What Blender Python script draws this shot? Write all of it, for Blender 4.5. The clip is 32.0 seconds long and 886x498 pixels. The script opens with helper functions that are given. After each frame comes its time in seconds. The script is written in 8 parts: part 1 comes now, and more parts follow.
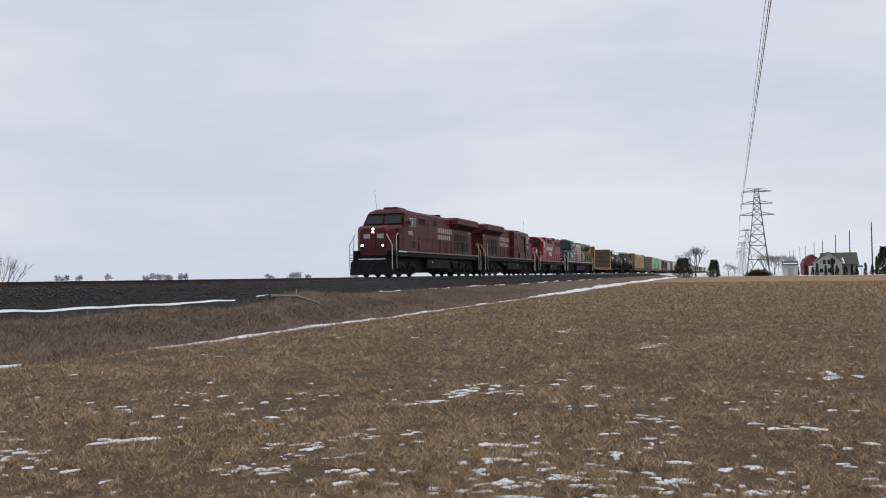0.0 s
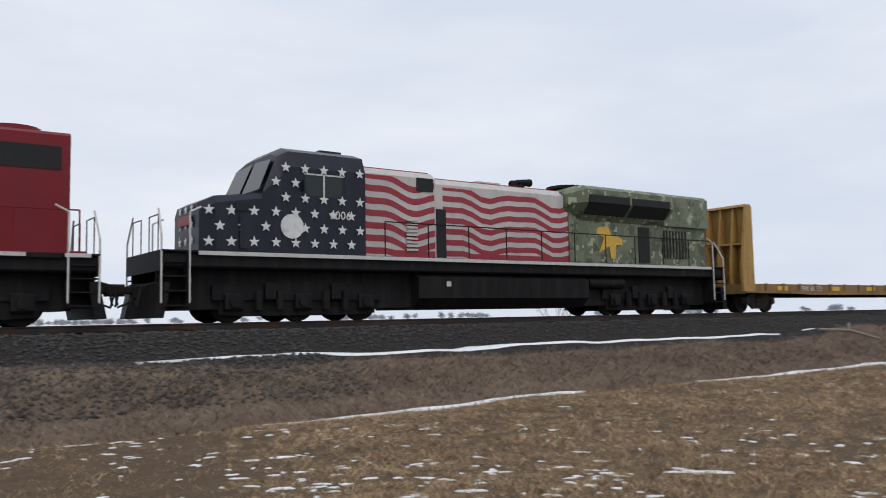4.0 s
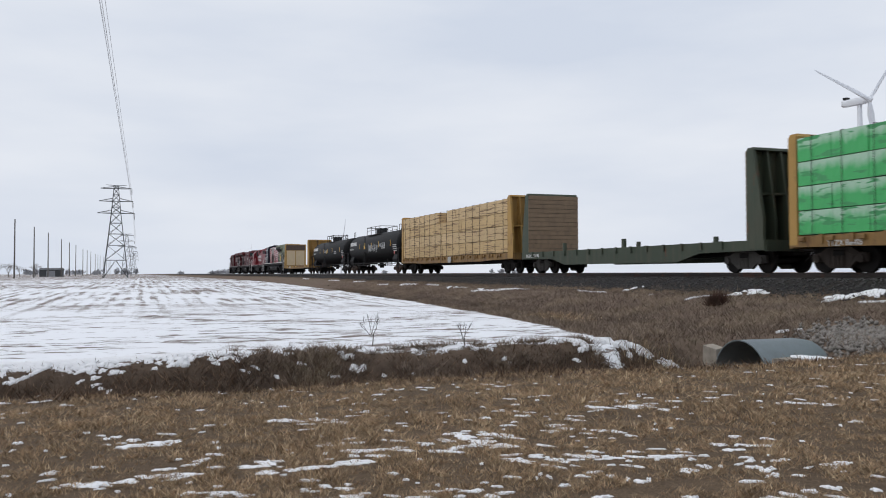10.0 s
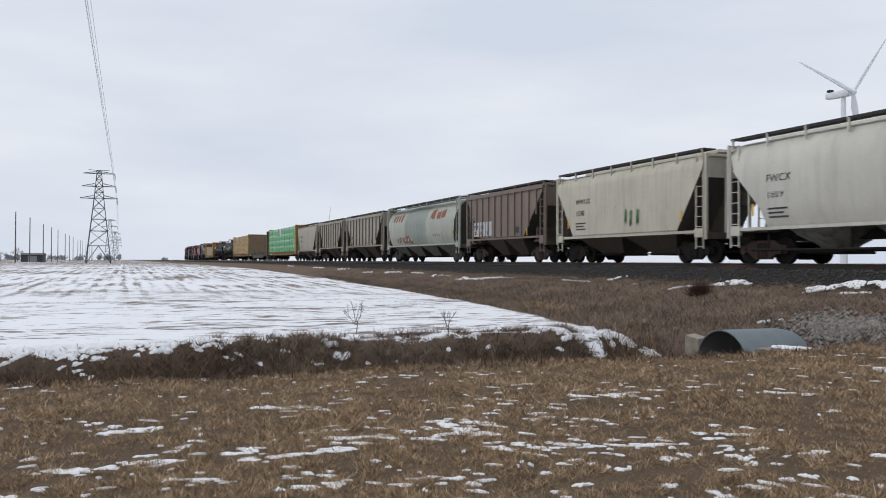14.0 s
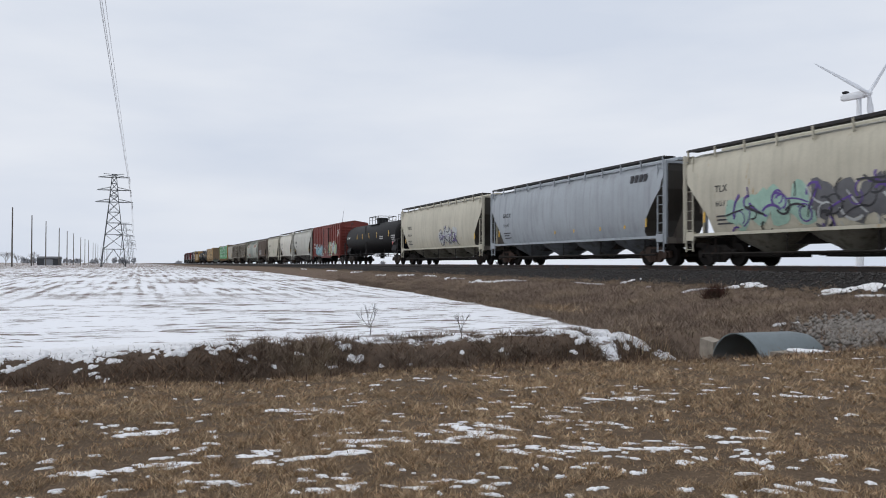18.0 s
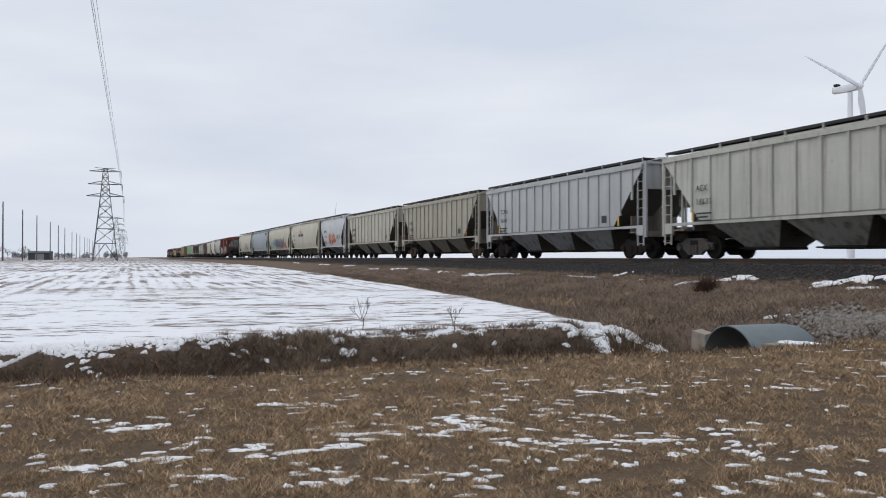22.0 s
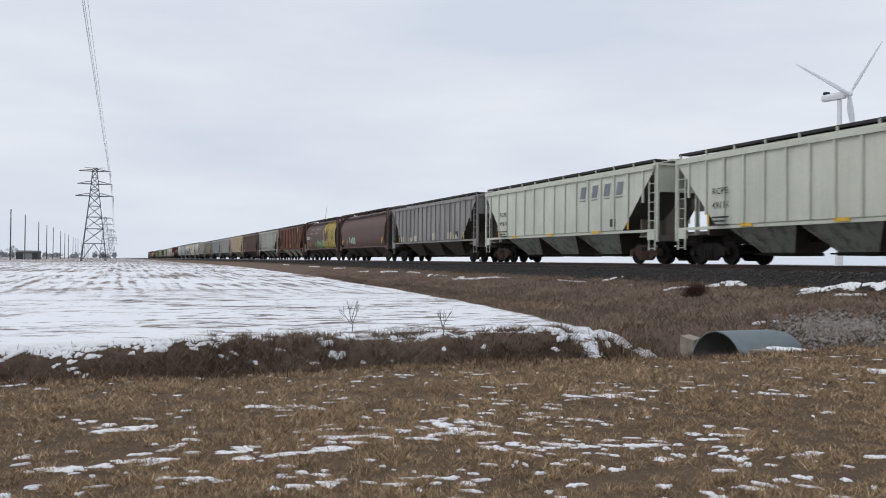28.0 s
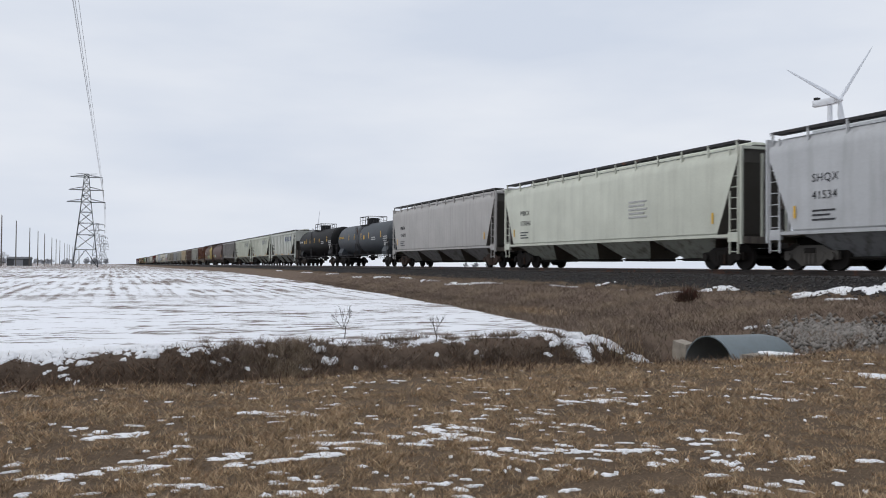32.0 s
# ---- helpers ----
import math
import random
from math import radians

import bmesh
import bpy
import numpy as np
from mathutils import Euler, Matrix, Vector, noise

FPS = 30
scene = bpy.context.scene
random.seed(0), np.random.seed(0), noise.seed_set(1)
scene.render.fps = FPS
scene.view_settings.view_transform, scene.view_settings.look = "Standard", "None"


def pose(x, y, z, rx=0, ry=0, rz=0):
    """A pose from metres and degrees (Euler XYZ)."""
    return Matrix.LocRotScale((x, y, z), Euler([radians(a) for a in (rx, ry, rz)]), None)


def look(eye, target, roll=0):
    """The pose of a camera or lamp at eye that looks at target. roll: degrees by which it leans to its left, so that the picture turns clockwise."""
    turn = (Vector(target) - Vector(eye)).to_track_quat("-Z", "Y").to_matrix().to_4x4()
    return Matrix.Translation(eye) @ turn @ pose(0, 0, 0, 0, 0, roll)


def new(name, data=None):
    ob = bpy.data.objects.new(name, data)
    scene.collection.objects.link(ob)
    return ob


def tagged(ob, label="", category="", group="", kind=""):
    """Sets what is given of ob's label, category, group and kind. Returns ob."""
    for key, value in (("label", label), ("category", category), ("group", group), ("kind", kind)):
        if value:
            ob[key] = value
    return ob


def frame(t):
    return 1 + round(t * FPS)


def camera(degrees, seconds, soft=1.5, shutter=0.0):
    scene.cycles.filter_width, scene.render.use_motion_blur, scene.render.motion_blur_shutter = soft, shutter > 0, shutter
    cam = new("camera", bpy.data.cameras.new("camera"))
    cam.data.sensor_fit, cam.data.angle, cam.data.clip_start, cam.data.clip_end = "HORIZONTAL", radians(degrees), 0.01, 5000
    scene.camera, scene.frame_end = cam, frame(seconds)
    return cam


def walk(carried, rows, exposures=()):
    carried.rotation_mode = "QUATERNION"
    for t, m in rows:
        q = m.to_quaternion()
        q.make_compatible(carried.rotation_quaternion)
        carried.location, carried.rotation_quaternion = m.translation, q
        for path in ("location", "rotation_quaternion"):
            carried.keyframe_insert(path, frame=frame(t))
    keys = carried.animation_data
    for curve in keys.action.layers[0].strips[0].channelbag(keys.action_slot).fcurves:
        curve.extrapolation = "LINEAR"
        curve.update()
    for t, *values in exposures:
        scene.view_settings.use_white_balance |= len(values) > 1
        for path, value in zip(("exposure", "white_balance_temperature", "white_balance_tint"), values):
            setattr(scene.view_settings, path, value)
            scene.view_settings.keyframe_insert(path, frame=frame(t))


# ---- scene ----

# world: x along the track (the train runs towards -x), y towards the track, z up; the field is z = 0
EYE_Z, ARM = 1.6, 0.6
RAIL_Z = 1.57          # top of rail
TRACK_Y = 22.05        # centre line of the track
cam = camera(56.14, 32.0, soft=1.0, shutter=0.12)

# seconds, heading from +y towards +x, pitch, roll: the operator turns on the spot with the phone at arm's length
PATH = [
    (0, 71.00, 1.84, -0.71), (0.5, 70.05, 2.25, -0.91), (1, 69.07, 2.58, -0.97), (1.5, 68.27, 2.65, -1.05),
    (2, 67.13, 2.61, -1.00), (2.5, 65.28, 2.80, -0.94), (3, 60.74, 3.47, -1.32), (3.5, 53.28, 4.22, -1.48),
    (4, 35.75, 4.70, -1.09), (4.5, 10.68, 4.81, -0.10), (5, -16.64, 4.40, 0.81), (5.5, -40.92, 3.30, 0.93),
    (6, -56.58, 1.70, 0.04), (6.5, -64.18, 1.48, -0.04), (7, -66.97, 1.80, -0.22), (7.5, -67.99, 1.80, 0.10),
    (8, -68.64, 1.65, 0.16), (8.5, -69.16, 1.62, 0.06), (9, -69.30, 1.67, -0.04), (9.5, -69.59, 1.71, -0.11),
    (10, -70.03, 1.65, -0.18), (10.5, -70.26, 1.60, -0.16), (11, -70.38, 1.54, -0.14), (11.5, -70.20, 1.56, 0.03),
    (12, -70.10, 1.69, -0.01), (12.5, -69.81, 1.71, 0.23), (13, -69.74, 1.08, 1.12), (13.5, -69.53, 0.80, 1.20),
    (14, -69.01, 0.84, 0.26), (14.5, -68.91, 0.73, 0.12), (15, -69.38, 0.90, 0.20), (15.5, -70.10, 1.25, -0.12),
    (17.5, -70.18, 1.03, 0.20), (18, -69.90, 1.04, 0.20), (18.5, -69.68, 0.96, 0.26), (19, -69.48, 0.68, 0.27),
    (19.5, -69.44, 0.61, 0.15), (20, -69.39, 0.60, 0.11), (20.5, -69.30, 0.59, 0.11), (21, -69.35, 0.66, 0.10),
    (21.5, -69.40, 0.70, 0.07), (22, -69.40, 0.59, 0.05), (22.5, -69.40, 0.48, 0.12), (23, -69.39, 0.53, 0.08),
    (23.5, -69.31, 0.68, 0.03), (24, -69.17, 0.71, 0.10), (24.5, -69.10, 0.71, 0.10), (25, -69.03, 0.84, 0.08),
    (25.5, -68.86, 1.05, 0.17), (27.5, -68.84, 0.86, 0.41), (28, -68.74, 0.82, 0.57), (28.5, -68.55, 0.87, 0.71),
    (29, -68.47, 0.89, 0.72), (29.5, -68.44, 0.93, 0.61), (30, -68.37, 1.01, 0.43), (30.5, -68.44, 1.12, 0.37),
    (31, -68.48, 1.21, 0.32), (31.5, -68.34, 1.24, 0.37), (32, -68.25, 1.20, 0.45),
]


def eye_pose(h, p, r):
    a = radians(h)
    return pose(ARM * math.sin(a), ARM * math.cos(a), EYE_Z, 0, 0, -h) @ pose(0, 0, 0, 90 + p) @ pose(0, 0, 0, 0, 0, r)


EXPOSURES = [(0, -0.08), (1.0, -0.04), (1.6, 0.05), (2.1, 0.14), (3.0, 0.08), (5.5, 0.10), (6.0, 0.02), (7.0, -0.14), (8.5, -0.04), (10, 0.0), (32, 0.0)]
walk(cam, [(t, eye_pose(h, p, r)) for t, h, p, r in PATH], EXPOSURES)

# ---- light: an even overcast sky ----
world = bpy.data.worlds.new("overcast")
scene.world = world
world.use_nodes = True
wn = world.node_tree.nodes
wl = world.node_tree.links
sun_dir = (radians(38), radians(150))
bg = wn["Background"]
tc = wn.new("ShaderNodeTexCoord")
mp = wn.new("ShaderNodeMapping")
mp.inputs["Scale"].default_value = (1.2, 1.2, 5.0)
n1 = wn.new("ShaderNodeTexNoise")
n1.inputs["Scale"].default_value = 1.5
n1.inputs["Detail"].default_value = 5
n1.inputs["Roughness"].default_value = 0.5
cr = wn.new("ShaderNodeValToRGB")
cr.color_ramp.elements[0].position, cr.color_ramp.elements[1].position = 0.36, 0.66
cr.color_ramp.elements[0].color = (0.63, 0.69, 0.80, 1)
cr.color_ramp.elements[1].color = (0.79, 0.825, 0.89, 1)
wl.new(tc.outputs["Generated"], mp.inputs["Vector"])
wl.new(mp.outputs["Vector"], n1.inputs["Vector"])
wl.new(n1.outputs["Fac"], cr.inputs["Fac"])
wl.new(cr.outputs["Color"], bg.inputs["Color"])
bg.inputs["Strength"].default_value = 1.0
sun = new("sun", bpy.data.lights.new("sun", "SUN"))
sun.data.energy, sun.data.angle, sun.data.color = 0.8, radians(25), (1.0, 0.97, 0.93)
sun.matrix_basis = look((0, 0, 50), (0.25, 0.8, 48.9))

# ---- building tools ----
class Geo:
    """Vertices and faces of one part."""

    def __init__(self):
        self.v, self.f = [], []

    def add(self, verts, faces):
        n = len(self.v)
        self.v += [tuple(p) for p in verts]
        self.f += [tuple(i + n for i in q) for q in faces]
        return self

    def box(self, x0, x1, y0, y1, z0, z1):
        return self.add([(x, y, z) for x in (x0, x1) for y in (y0, y1) for z in (z0, z1)],
                        ((0, 1, 3, 2), (4, 6, 7, 5), (0, 4, 5, 1), (2, 3, 7, 6), (0, 2, 6, 4), (1, 5, 7, 3)))

    def cbox(self, x0, x1, y0, y1, z0, z1, c):
        """A box with its long edges (along x) cut by c."""
        pts = [(y0 + c, z0), (y1 - c, z0), (y1, z0 + c), (y1, z1 - c), (y1 - c, z1), (y0 + c, z1), (y0, z1 - c), (y0, z0 + c)]
        return self.loft([[(x, y, z) for y, z in pts] for x in (x0, x1)])

    def loft(self, rings, cap=True, closed=True):
        n, k = len(rings[0]), len(rings)
        faces = []
        for j in range(k - 1):
            for i in range(n if closed else n - 1):
                a, b = j * n + i, j * n + (i + 1) % n
                faces.append((a, b, b + n, a + n))
        if cap:
            faces += [tuple(range(n))[::-1], tuple(range((k - 1) * n, k * n))]
        return self.add([p for r in rings for p in r], faces)

    def prism_y(self, outline, y0, y1):
        """An outline in x, z drawn out from y0 to y1."""
        return self.loft([[(x, y0, z) for x, z in outline], [(x, y1, z) for x, z in outline]])

    def prism_x(self, outline, x0, x1):
        return self.loft([[(x0, y, z) for y, z in outline], [(x1, y, z) for y, z in outline]])

    def cyl(self, a, b, r, n=10, r2=None):
        a, b = Vector(a), Vector(b)
        q = (b - a).to_track_quat("Z", "Y")
        rings = []
        for p, rr in ((a, r), (b, r if r2 is None else r2)):
            rings.append([p + q @ Vector((rr * math.cos(2 * math.pi * i / n), rr * math.sin(2 * math.pi * i / n), 0)) for i in range(n)])
        return self.loft(rings)

    def tube(self, pts, r=0.02, n=5):
        for a, b in zip(pts, pts[1:]):
            self.cyl(a, b, r, n)
        return self


def part(name, geo, material, parent=None, label="", smooth=0, kind=""):
    if isinstance(geo, Geo):
        me = bpy.data.meshes.new(name)
        me.from_pydata(geo.v, [], geo.f)
        me.materials.append(material)
        bm = bmesh.new()
        bm.from_mesh(me)
        bmesh.ops.recalc_face_normals(bm, faces=bm.faces)
        bm.to_mesh(me)
        bm.free()
        if smooth:
            me.polygons.foreach_set("use_smooth", [True] * len(me.polygons))
            me.set_sharp_from_angle(angle=radians(smooth))
    else:
        me = geo
    ob = new(name, me)
    ob.parent = parent
    return tagged(ob, label=label, kind=kind)


def thing(name, label, category, group=""):
    return tagged(new(name), label=label, category=category, group=group)


FONT_MESHES = {}


def lettering(body, size, material, wide=1.0):
    key = (body, size, material.name, wide)
    if key not in FONT_MESHES:
        cu = bpy.data.curves.new("letters", "FONT")
        cu.body, cu.size, cu.extrude, cu.space_character = body, size, 0.004, wide
        cu.resolution_u = 2
        ob = bpy.data.objects.new("letters", cu)
        me = bpy.data.meshes.new_from_object(ob)
        bpy.data.objects.remove(ob)
        me.materials.clear()
        me.materials.append(material)
        FONT_MESHES[key] = me
    return FONT_MESHES[key]


def write(body, size, material, parent, x, y, z, label="", side=-1, wide=1.0, name="lettering"):
    """Words on a car's side; side -1 faces -y."""
    ob = part(name, lettering(body, size, material, wide), material, parent, label)
    ob.matrix_basis = pose(x, y, z, 90, 0, 0 if side < 0 else 180)
    return ob


def bars(words, h, w, material, parent, x, y, z, label="", side=-1, name="lettering", gap=0.25, lean=0.0):
    """Plain bars in place of a name: words is a list of letter counts, one line each."""
    for row, count in enumerate(words):
        zz = z - row * h * 1.45
        for i in range(count):
            a = x + (i * w if side < 0 else -i * w)
            b = a + (w * (1 - gap) if side < 0 else -w * (1 - gap))
            lo, hi = min(a, b), max(a, b)
            g = Geo().add([(lo, y - 0.006, zz), (hi, y - 0.006, zz), (hi + lean, y - 0.006, zz + h), (lo + lean, y - 0.006, zz + h),
                           (lo, y + 0.006, zz), (hi, y + 0.006, zz), (hi + lean, y + 0.006, zz + h), (lo + lean, y + 0.006, zz + h)],
                          ((0, 1, 2, 3), (7, 6, 5, 4), (0, 4, 5, 1), (1, 5, 6, 2), (2, 6, 7, 3), (3, 7, 4, 0)))
            part(name, g, material, parent, label)


# ---- materials ----
def node_tree(name):
    m = bpy.data.materials.new(name)
    m.use_nodes = True
    return m, m.node_tree.nodes, m.node_tree.links, m.node_tree.nodes["Principled BSDF"]


def noise_fac(nodes, links, vec, scale, lo, hi, detail=4, stretch=(1, 1, 1), rough=0.6):
    mp = nodes.new("ShaderNodeMapping")
    mp.inputs["Scale"].default_value = stretch
    links.new(vec, mp.inputs["Vector"])
    n = nodes.new("ShaderNodeTexNoise")
    n.inputs["Scale"].default_value, n.inputs["Detail"].default_value, n.inputs["Roughness"].default_value = scale, detail, rough
    links.new(mp.outputs["Vector"], n.inputs["Vector"])
    r = nodes.new("ShaderNodeMapRange")
    r.inputs["From Min"].default_value, r.inputs["From Max"].default_value = lo, hi
    links.new(n.outputs["Fac"], r.inputs["Value"])
    return r.outputs["Result"], n.outputs["Fac"]


def mix(nodes, links, fac, a, b):
    m = nodes.new("ShaderNodeMix")
    m.data_type = "RGBA"
    for socket, val in ((m.inputs["Factor"], fac), (m.inputs["A"], a), (m.inputs["B"], b)):
        if isinstance(val, (tuple, list)):
            socket.default_value = (*val[:3], 1)
        elif isinstance(val, (int, float)):
            socket.default_value = val
        else:
            links.new(val, socket)
    return m.outputs["Result"]


def paint(name, col, dirt=0.35, rust=0.0, rough=0.55, metal=0.0, dirt_col=(0.075, 0.06, 0.048), rust_col=(0.13, 0.045, 0.02), bump=0.15, fade=0.82, streak=0.0):
    """Weathered paint on steel: faded in clouds, streaked with dirt, rusted in spots."""
    m, n, l, b = node_tree(name)
    tc = n.new("ShaderNodeTexCoord")
    info = n.new("ShaderNodeObjectInfo")
    off = n.new("ShaderNodeVectorMath")
    off.operation = "ADD"
    sc = n.new("ShaderNodeVectorMath")
    sc.operation = "SCALE"
    sc.inputs[0].default_value, = ((3.7, 1.3, 2.1),)
    l.new(info.outputs["Random"], sc.inputs["Scale"])
    l.new(tc.outputs["Object"], off.inputs[0])
    l.new(sc.outputs["Vector"], off.inputs[1])
    v = off.outputs["Vector"]
    f1, raw = noise_fac(n, l, v, 0.5, 0.3, 0.7, 5)
    c = mix(n, l, f1, col, tuple(x * fade for x in col))
    f2, _ = noise_fac(n, l, v, 1.0, 0.48, 0.78, 5, (3.5, 3.5, 0.25))
    mul = n.new("ShaderNodeMath")
    mul.operation = "MULTIPLY"
    mul.inputs[1].default_value = dirt
    l.new(f2, mul.inputs[0])
    c = mix(n, l, mul.outputs[0], c, dirt_col)
    if rust > 0:
        f3, _ = noise_fac(n, l, v, 1.3, 0.66 - 0.3 * rust, 0.74 - 0.2 * rust, 6, (1.6, 1.6, 0.6), 0.7)
        c = mix(n, l, f3, c, rust_col)
    if streak > 0:
        f5, _ = noise_fac(n, l, v, 1.0, 0.66 - 0.22 * streak, 0.78 - 0.12 * streak, 5, (4.5, 4.5, 0.16), 0.65)
        f6, _ = noise_fac(n, l, v, 0.35, 0.35, 0.6, 3)
        run = n.new("ShaderNodeMath")
        run.operation = "MULTIPLY"
        l.new(f5, run.inputs[0])
        l.new(f6, run.inputs[1])
        c = mix(n, l, run.outputs[0], c, rust_col)
    f4, fine = noise_fac(n, l, v, 14, 0.2, 0.8, 3)
    c = mix(n, l, f4, c, mix(n, l, 0.12, c, dirt_col))
    l.new(c, b.inputs["Base Color"])
    rr = n.new("ShaderNodeMapRange")
    rr.inputs["To Min"].default_value, rr.inputs["To Max"].default_value = rough - 0.12, rough + 0.15
    l.new(fine, rr.inputs["Value"])
    l.new(rr.outputs["Result"], b.inputs["Roughness"])
    b.inputs["Metallic"].default_value = metal
    b.inputs["Specular IOR Level"].default_value = 0.28
    if bump:
        bp = n.new("ShaderNodeBump")
        bp.inputs["Strength"].default_value, bp.inputs["Distance"].default_value = bump, 0.03
        l.new(raw, bp.inputs["Height"])
        l.new(bp.outputs["Normal"], b.inputs["Normal"])
    return m


def plain(name, col, rough=0.6, metal=0.0, var=0.25, scale=8.0):
    m, n, l, b = node_tree(name)
    tc = n.new("ShaderNodeTexCoord")
    f, raw = noise_fac(n, l, tc.outputs["Object"], scale, 0.25, 0.75, 4)
    l.new(mix(n, l, f, col, tuple(x * (1 - var) for x in col)), b.inputs["Base Color"])
    b.inputs["Roughness"].default_value, b.inputs["Metallic"].default_value = rough, metal
    return m


def glow(name, col, strength):
    m, n, l, b = node_tree(name)
    b.inputs["Base Color"].default_value = (*col, 1)
    b.inputs["Emission Color"].default_value = (*col, 1)
    b.inputs["Emission Strength"].default_value = strength
    return m


STEEL = paint("running_gear_steel", (0.017, 0.015, 0.014), 0.35, 0.2, 0.75, 0.0, (0.05, 0.04, 0.032), (0.05, 0.026, 0.016))
TREAD = plain("wheel_tread_steel", (0.16, 0.14, 0.13), 0.45, 0.6)
BLACK = paint("black_car_paint", (0.013, 0.014, 0.016), 0.35, 0.0, 0.5, 0, (0.05, 0.047, 0.045))
GRATE = paint("dark_steel_grating", (0.03, 0.03, 0.032), 0.5, 0.2, 0.7)
WHITE = plain("white_letter_paint", (0.74, 0.74, 0.72), 0.6)
DARKLET = plain("black_letter_paint", (0.03, 0.03, 0.035), 0.6)
YELLOW = plain("yellow_reflective_tape", (0.78, 0.46, 0.04), 0.5)
RAILWHITE = plain("white_handrail_paint", (0.62, 0.60, 0.58), 0.6)
GLASS = paint("dark_window_glass", (0.02, 0.03, 0.03), 0.1, 0, 0.15, 0, bump=0)
LAMP = glow("headlight_glow", (1.0, 0.93, 0.78), 6.0)

# ---- ground: field, ditch, embankment, one sheet to the horizon ----
def sstep(a, b, v):
    u = min(1.0, max(0.0, (v - a) / (b - a)))
    return u * u * (3 - 2 * u)


def ground_z(x, y):
    base = 0.62 * sstep(20, 120, -x) + 0.45 * sstep(40, 200, x)
    n = 0.05 * noise.noise(Vector((x * 0.35, y * 0.35, 0.0))) + 0.02 * noise.noise(Vector((x * 1.3, y * 1.3, 3.0)))
    if y < 22:
        w = 0.58 * sstep(13.7, 17.1, y) + 0.42 * sstep(17.35, 19.4, y)
    else:
        w = 1 - sstep(25.0, 29.5, y)
    z = base + (1.36 - base) * w + n * (1 if y < 18.5 or y > 26 else 0.2)
    z += 0.09 * noise.noise(Vector((x * 0.5, y * 0.9, 7.0))) * sstep(13, 15, y) * (1 - sstep(17, 18.5, y))
    z += 0.28 * math.exp(-((x - 31) / 3.0) ** 2 - ((y - 16.6) / 0.8) ** 2)
    z -= 0.14 * math.exp(-((y - 13.5) / 0.7) ** 2) * sstep(-9, -3, x)
    depth = (0.92 + 0.4 * sstep(6, 12, y)) * (1 - sstep(12.6, 14.6, y))
    z -= depth * (1 - sstep(0.7, 2.75 + 0.25 * noise.noise(Vector((y * 0.4, x * 0.1, 5.0))), abs(x + 15.1 + 0.3 * noise.noise(Vector((y * 0.25, 0, 9.0))))))
    return z


def field_edge(x):
    """Where the snowy field ends towards the track, by x."""
    pts = ((-2500, 14.3), (-60, 14.2), (-40, 13.6), (-28, 12.45), (-22.3, 11.55), (-17.5, 10.5), (-15.6, 10.2))
    for (x0, y0), (x1, y1) in zip(pts, pts[1:]):
        if x <= x1:
            return y0 + (y1 - y0) * (x - x0) / (x1 - x0)
    return -99


def axis(fine, step, mid, step2, ends):
    a = list(np.arange(-mid, mid + 0.01, step2))
    b = list(np.arange(fine[0], fine[1] + 0.01, step))
    return sorted(set([round(v, 3) for v in a if not fine[0] < v < fine[1]] + [round(v, 3) for v in b] + ends))


GX = axis((-34, 34), 0.34, 130, 2.0, [-4600, -2500, -1500, -900, -600, -400, -280, -200, -160, 160, 200, 225, 232, 240, 280, 400, 600, 900, 1500, 2500, 4600])
GY = axis((-9, 30), 0.3, 60, 3.0, [-4600, -2500, -1200, -600, -300, -150, -90, 90, 150, 300, 600, 1200, 2500, 4600])
ground_me = bpy.data.meshes.new("ground")
nx, ny = len(GX), len(GY)
verts = [(x, y, ground_z(x, y)) for x in GX for y in GY]
faces = [(i * ny + j, (i + 1) * ny + j, (i + 1) * ny + j + 1, i * ny + j + 1) for i in range(nx - 1) for j in range(ny - 1)]
ground_me.from_pydata(verts, [], faces)
ground_me.polygons.foreach_set("use_smooth", [True] * len(faces))


def zone_values(x, y):
    """How far a place belongs to the snowy field, the gravel, the rough bank."""
    e = field_edge(x)
    lip = -17.72 + 0.2 * (1 - sstep(0.2, 4.0, y)) + 0.3 * noise.noise(Vector((y * 1.3, 2.0, 1.0)))
    snow = (1 - sstep(lip - 0.25, lip + 0.25, x)) * (1 - sstep(e - 0.35, e + 0.2, y))
    snow = max(snow, (1 - sstep(-17.2, -15.9, x)) * sstep(9.6, 10.2, y) * (1 - sstep(e - 0.2, e + 0.3, y)))
    snow = max(snow, sstep(30, 33, y) * 0.9, 0.8 * sstep(232, 240, x))
    low = 1.1 * sstep(2, 9, x) * (1 - sstep(24, 42, x)) - 0.75 * (1 - sstep(-8, -1, x))
    gravel = sstep(17.05, 17.6, y + low + 0.25 * noise.noise(Vector((x * 0.7, y, 4.0)))) * (1 - sstep(26.2, 27.2, y))
    bank = max(1 - sstep(2.2, 3.1, abs(x + 15.1)), sstep(13.3, 14.3, y + 0.5 * noise.noise(Vector((x * 0.3, y * 0.3, 8.0)))) * (1 - sstep(17.2, 17.7, y)))
    if y > 14.6:
        bank = sstep(13.3, 14.3, y) * (1 - sstep(17.2, 17.7, y))
    if x < -12.6 and y < 17.2:
        bank = max(bank, sstep(e - 0.4, e + 0.1, y))
    ditch = (1 - sstep(2.0, 2.7, abs(x + 15.1))) * (1 - sstep(11.8, 12.8, y))
    return snow, gravel, bank, ditch


zones = [zone_values(x, y) for x, y, z in verts]
for k, name in enumerate(("snow_zone", "gravel_zone", "bank_zone", "ditch_zone")):
    at = ground_me.attributes.new(name, "FLOAT", "POINT")
    at.data.foreach_set("value", [q[k] for q in zones])


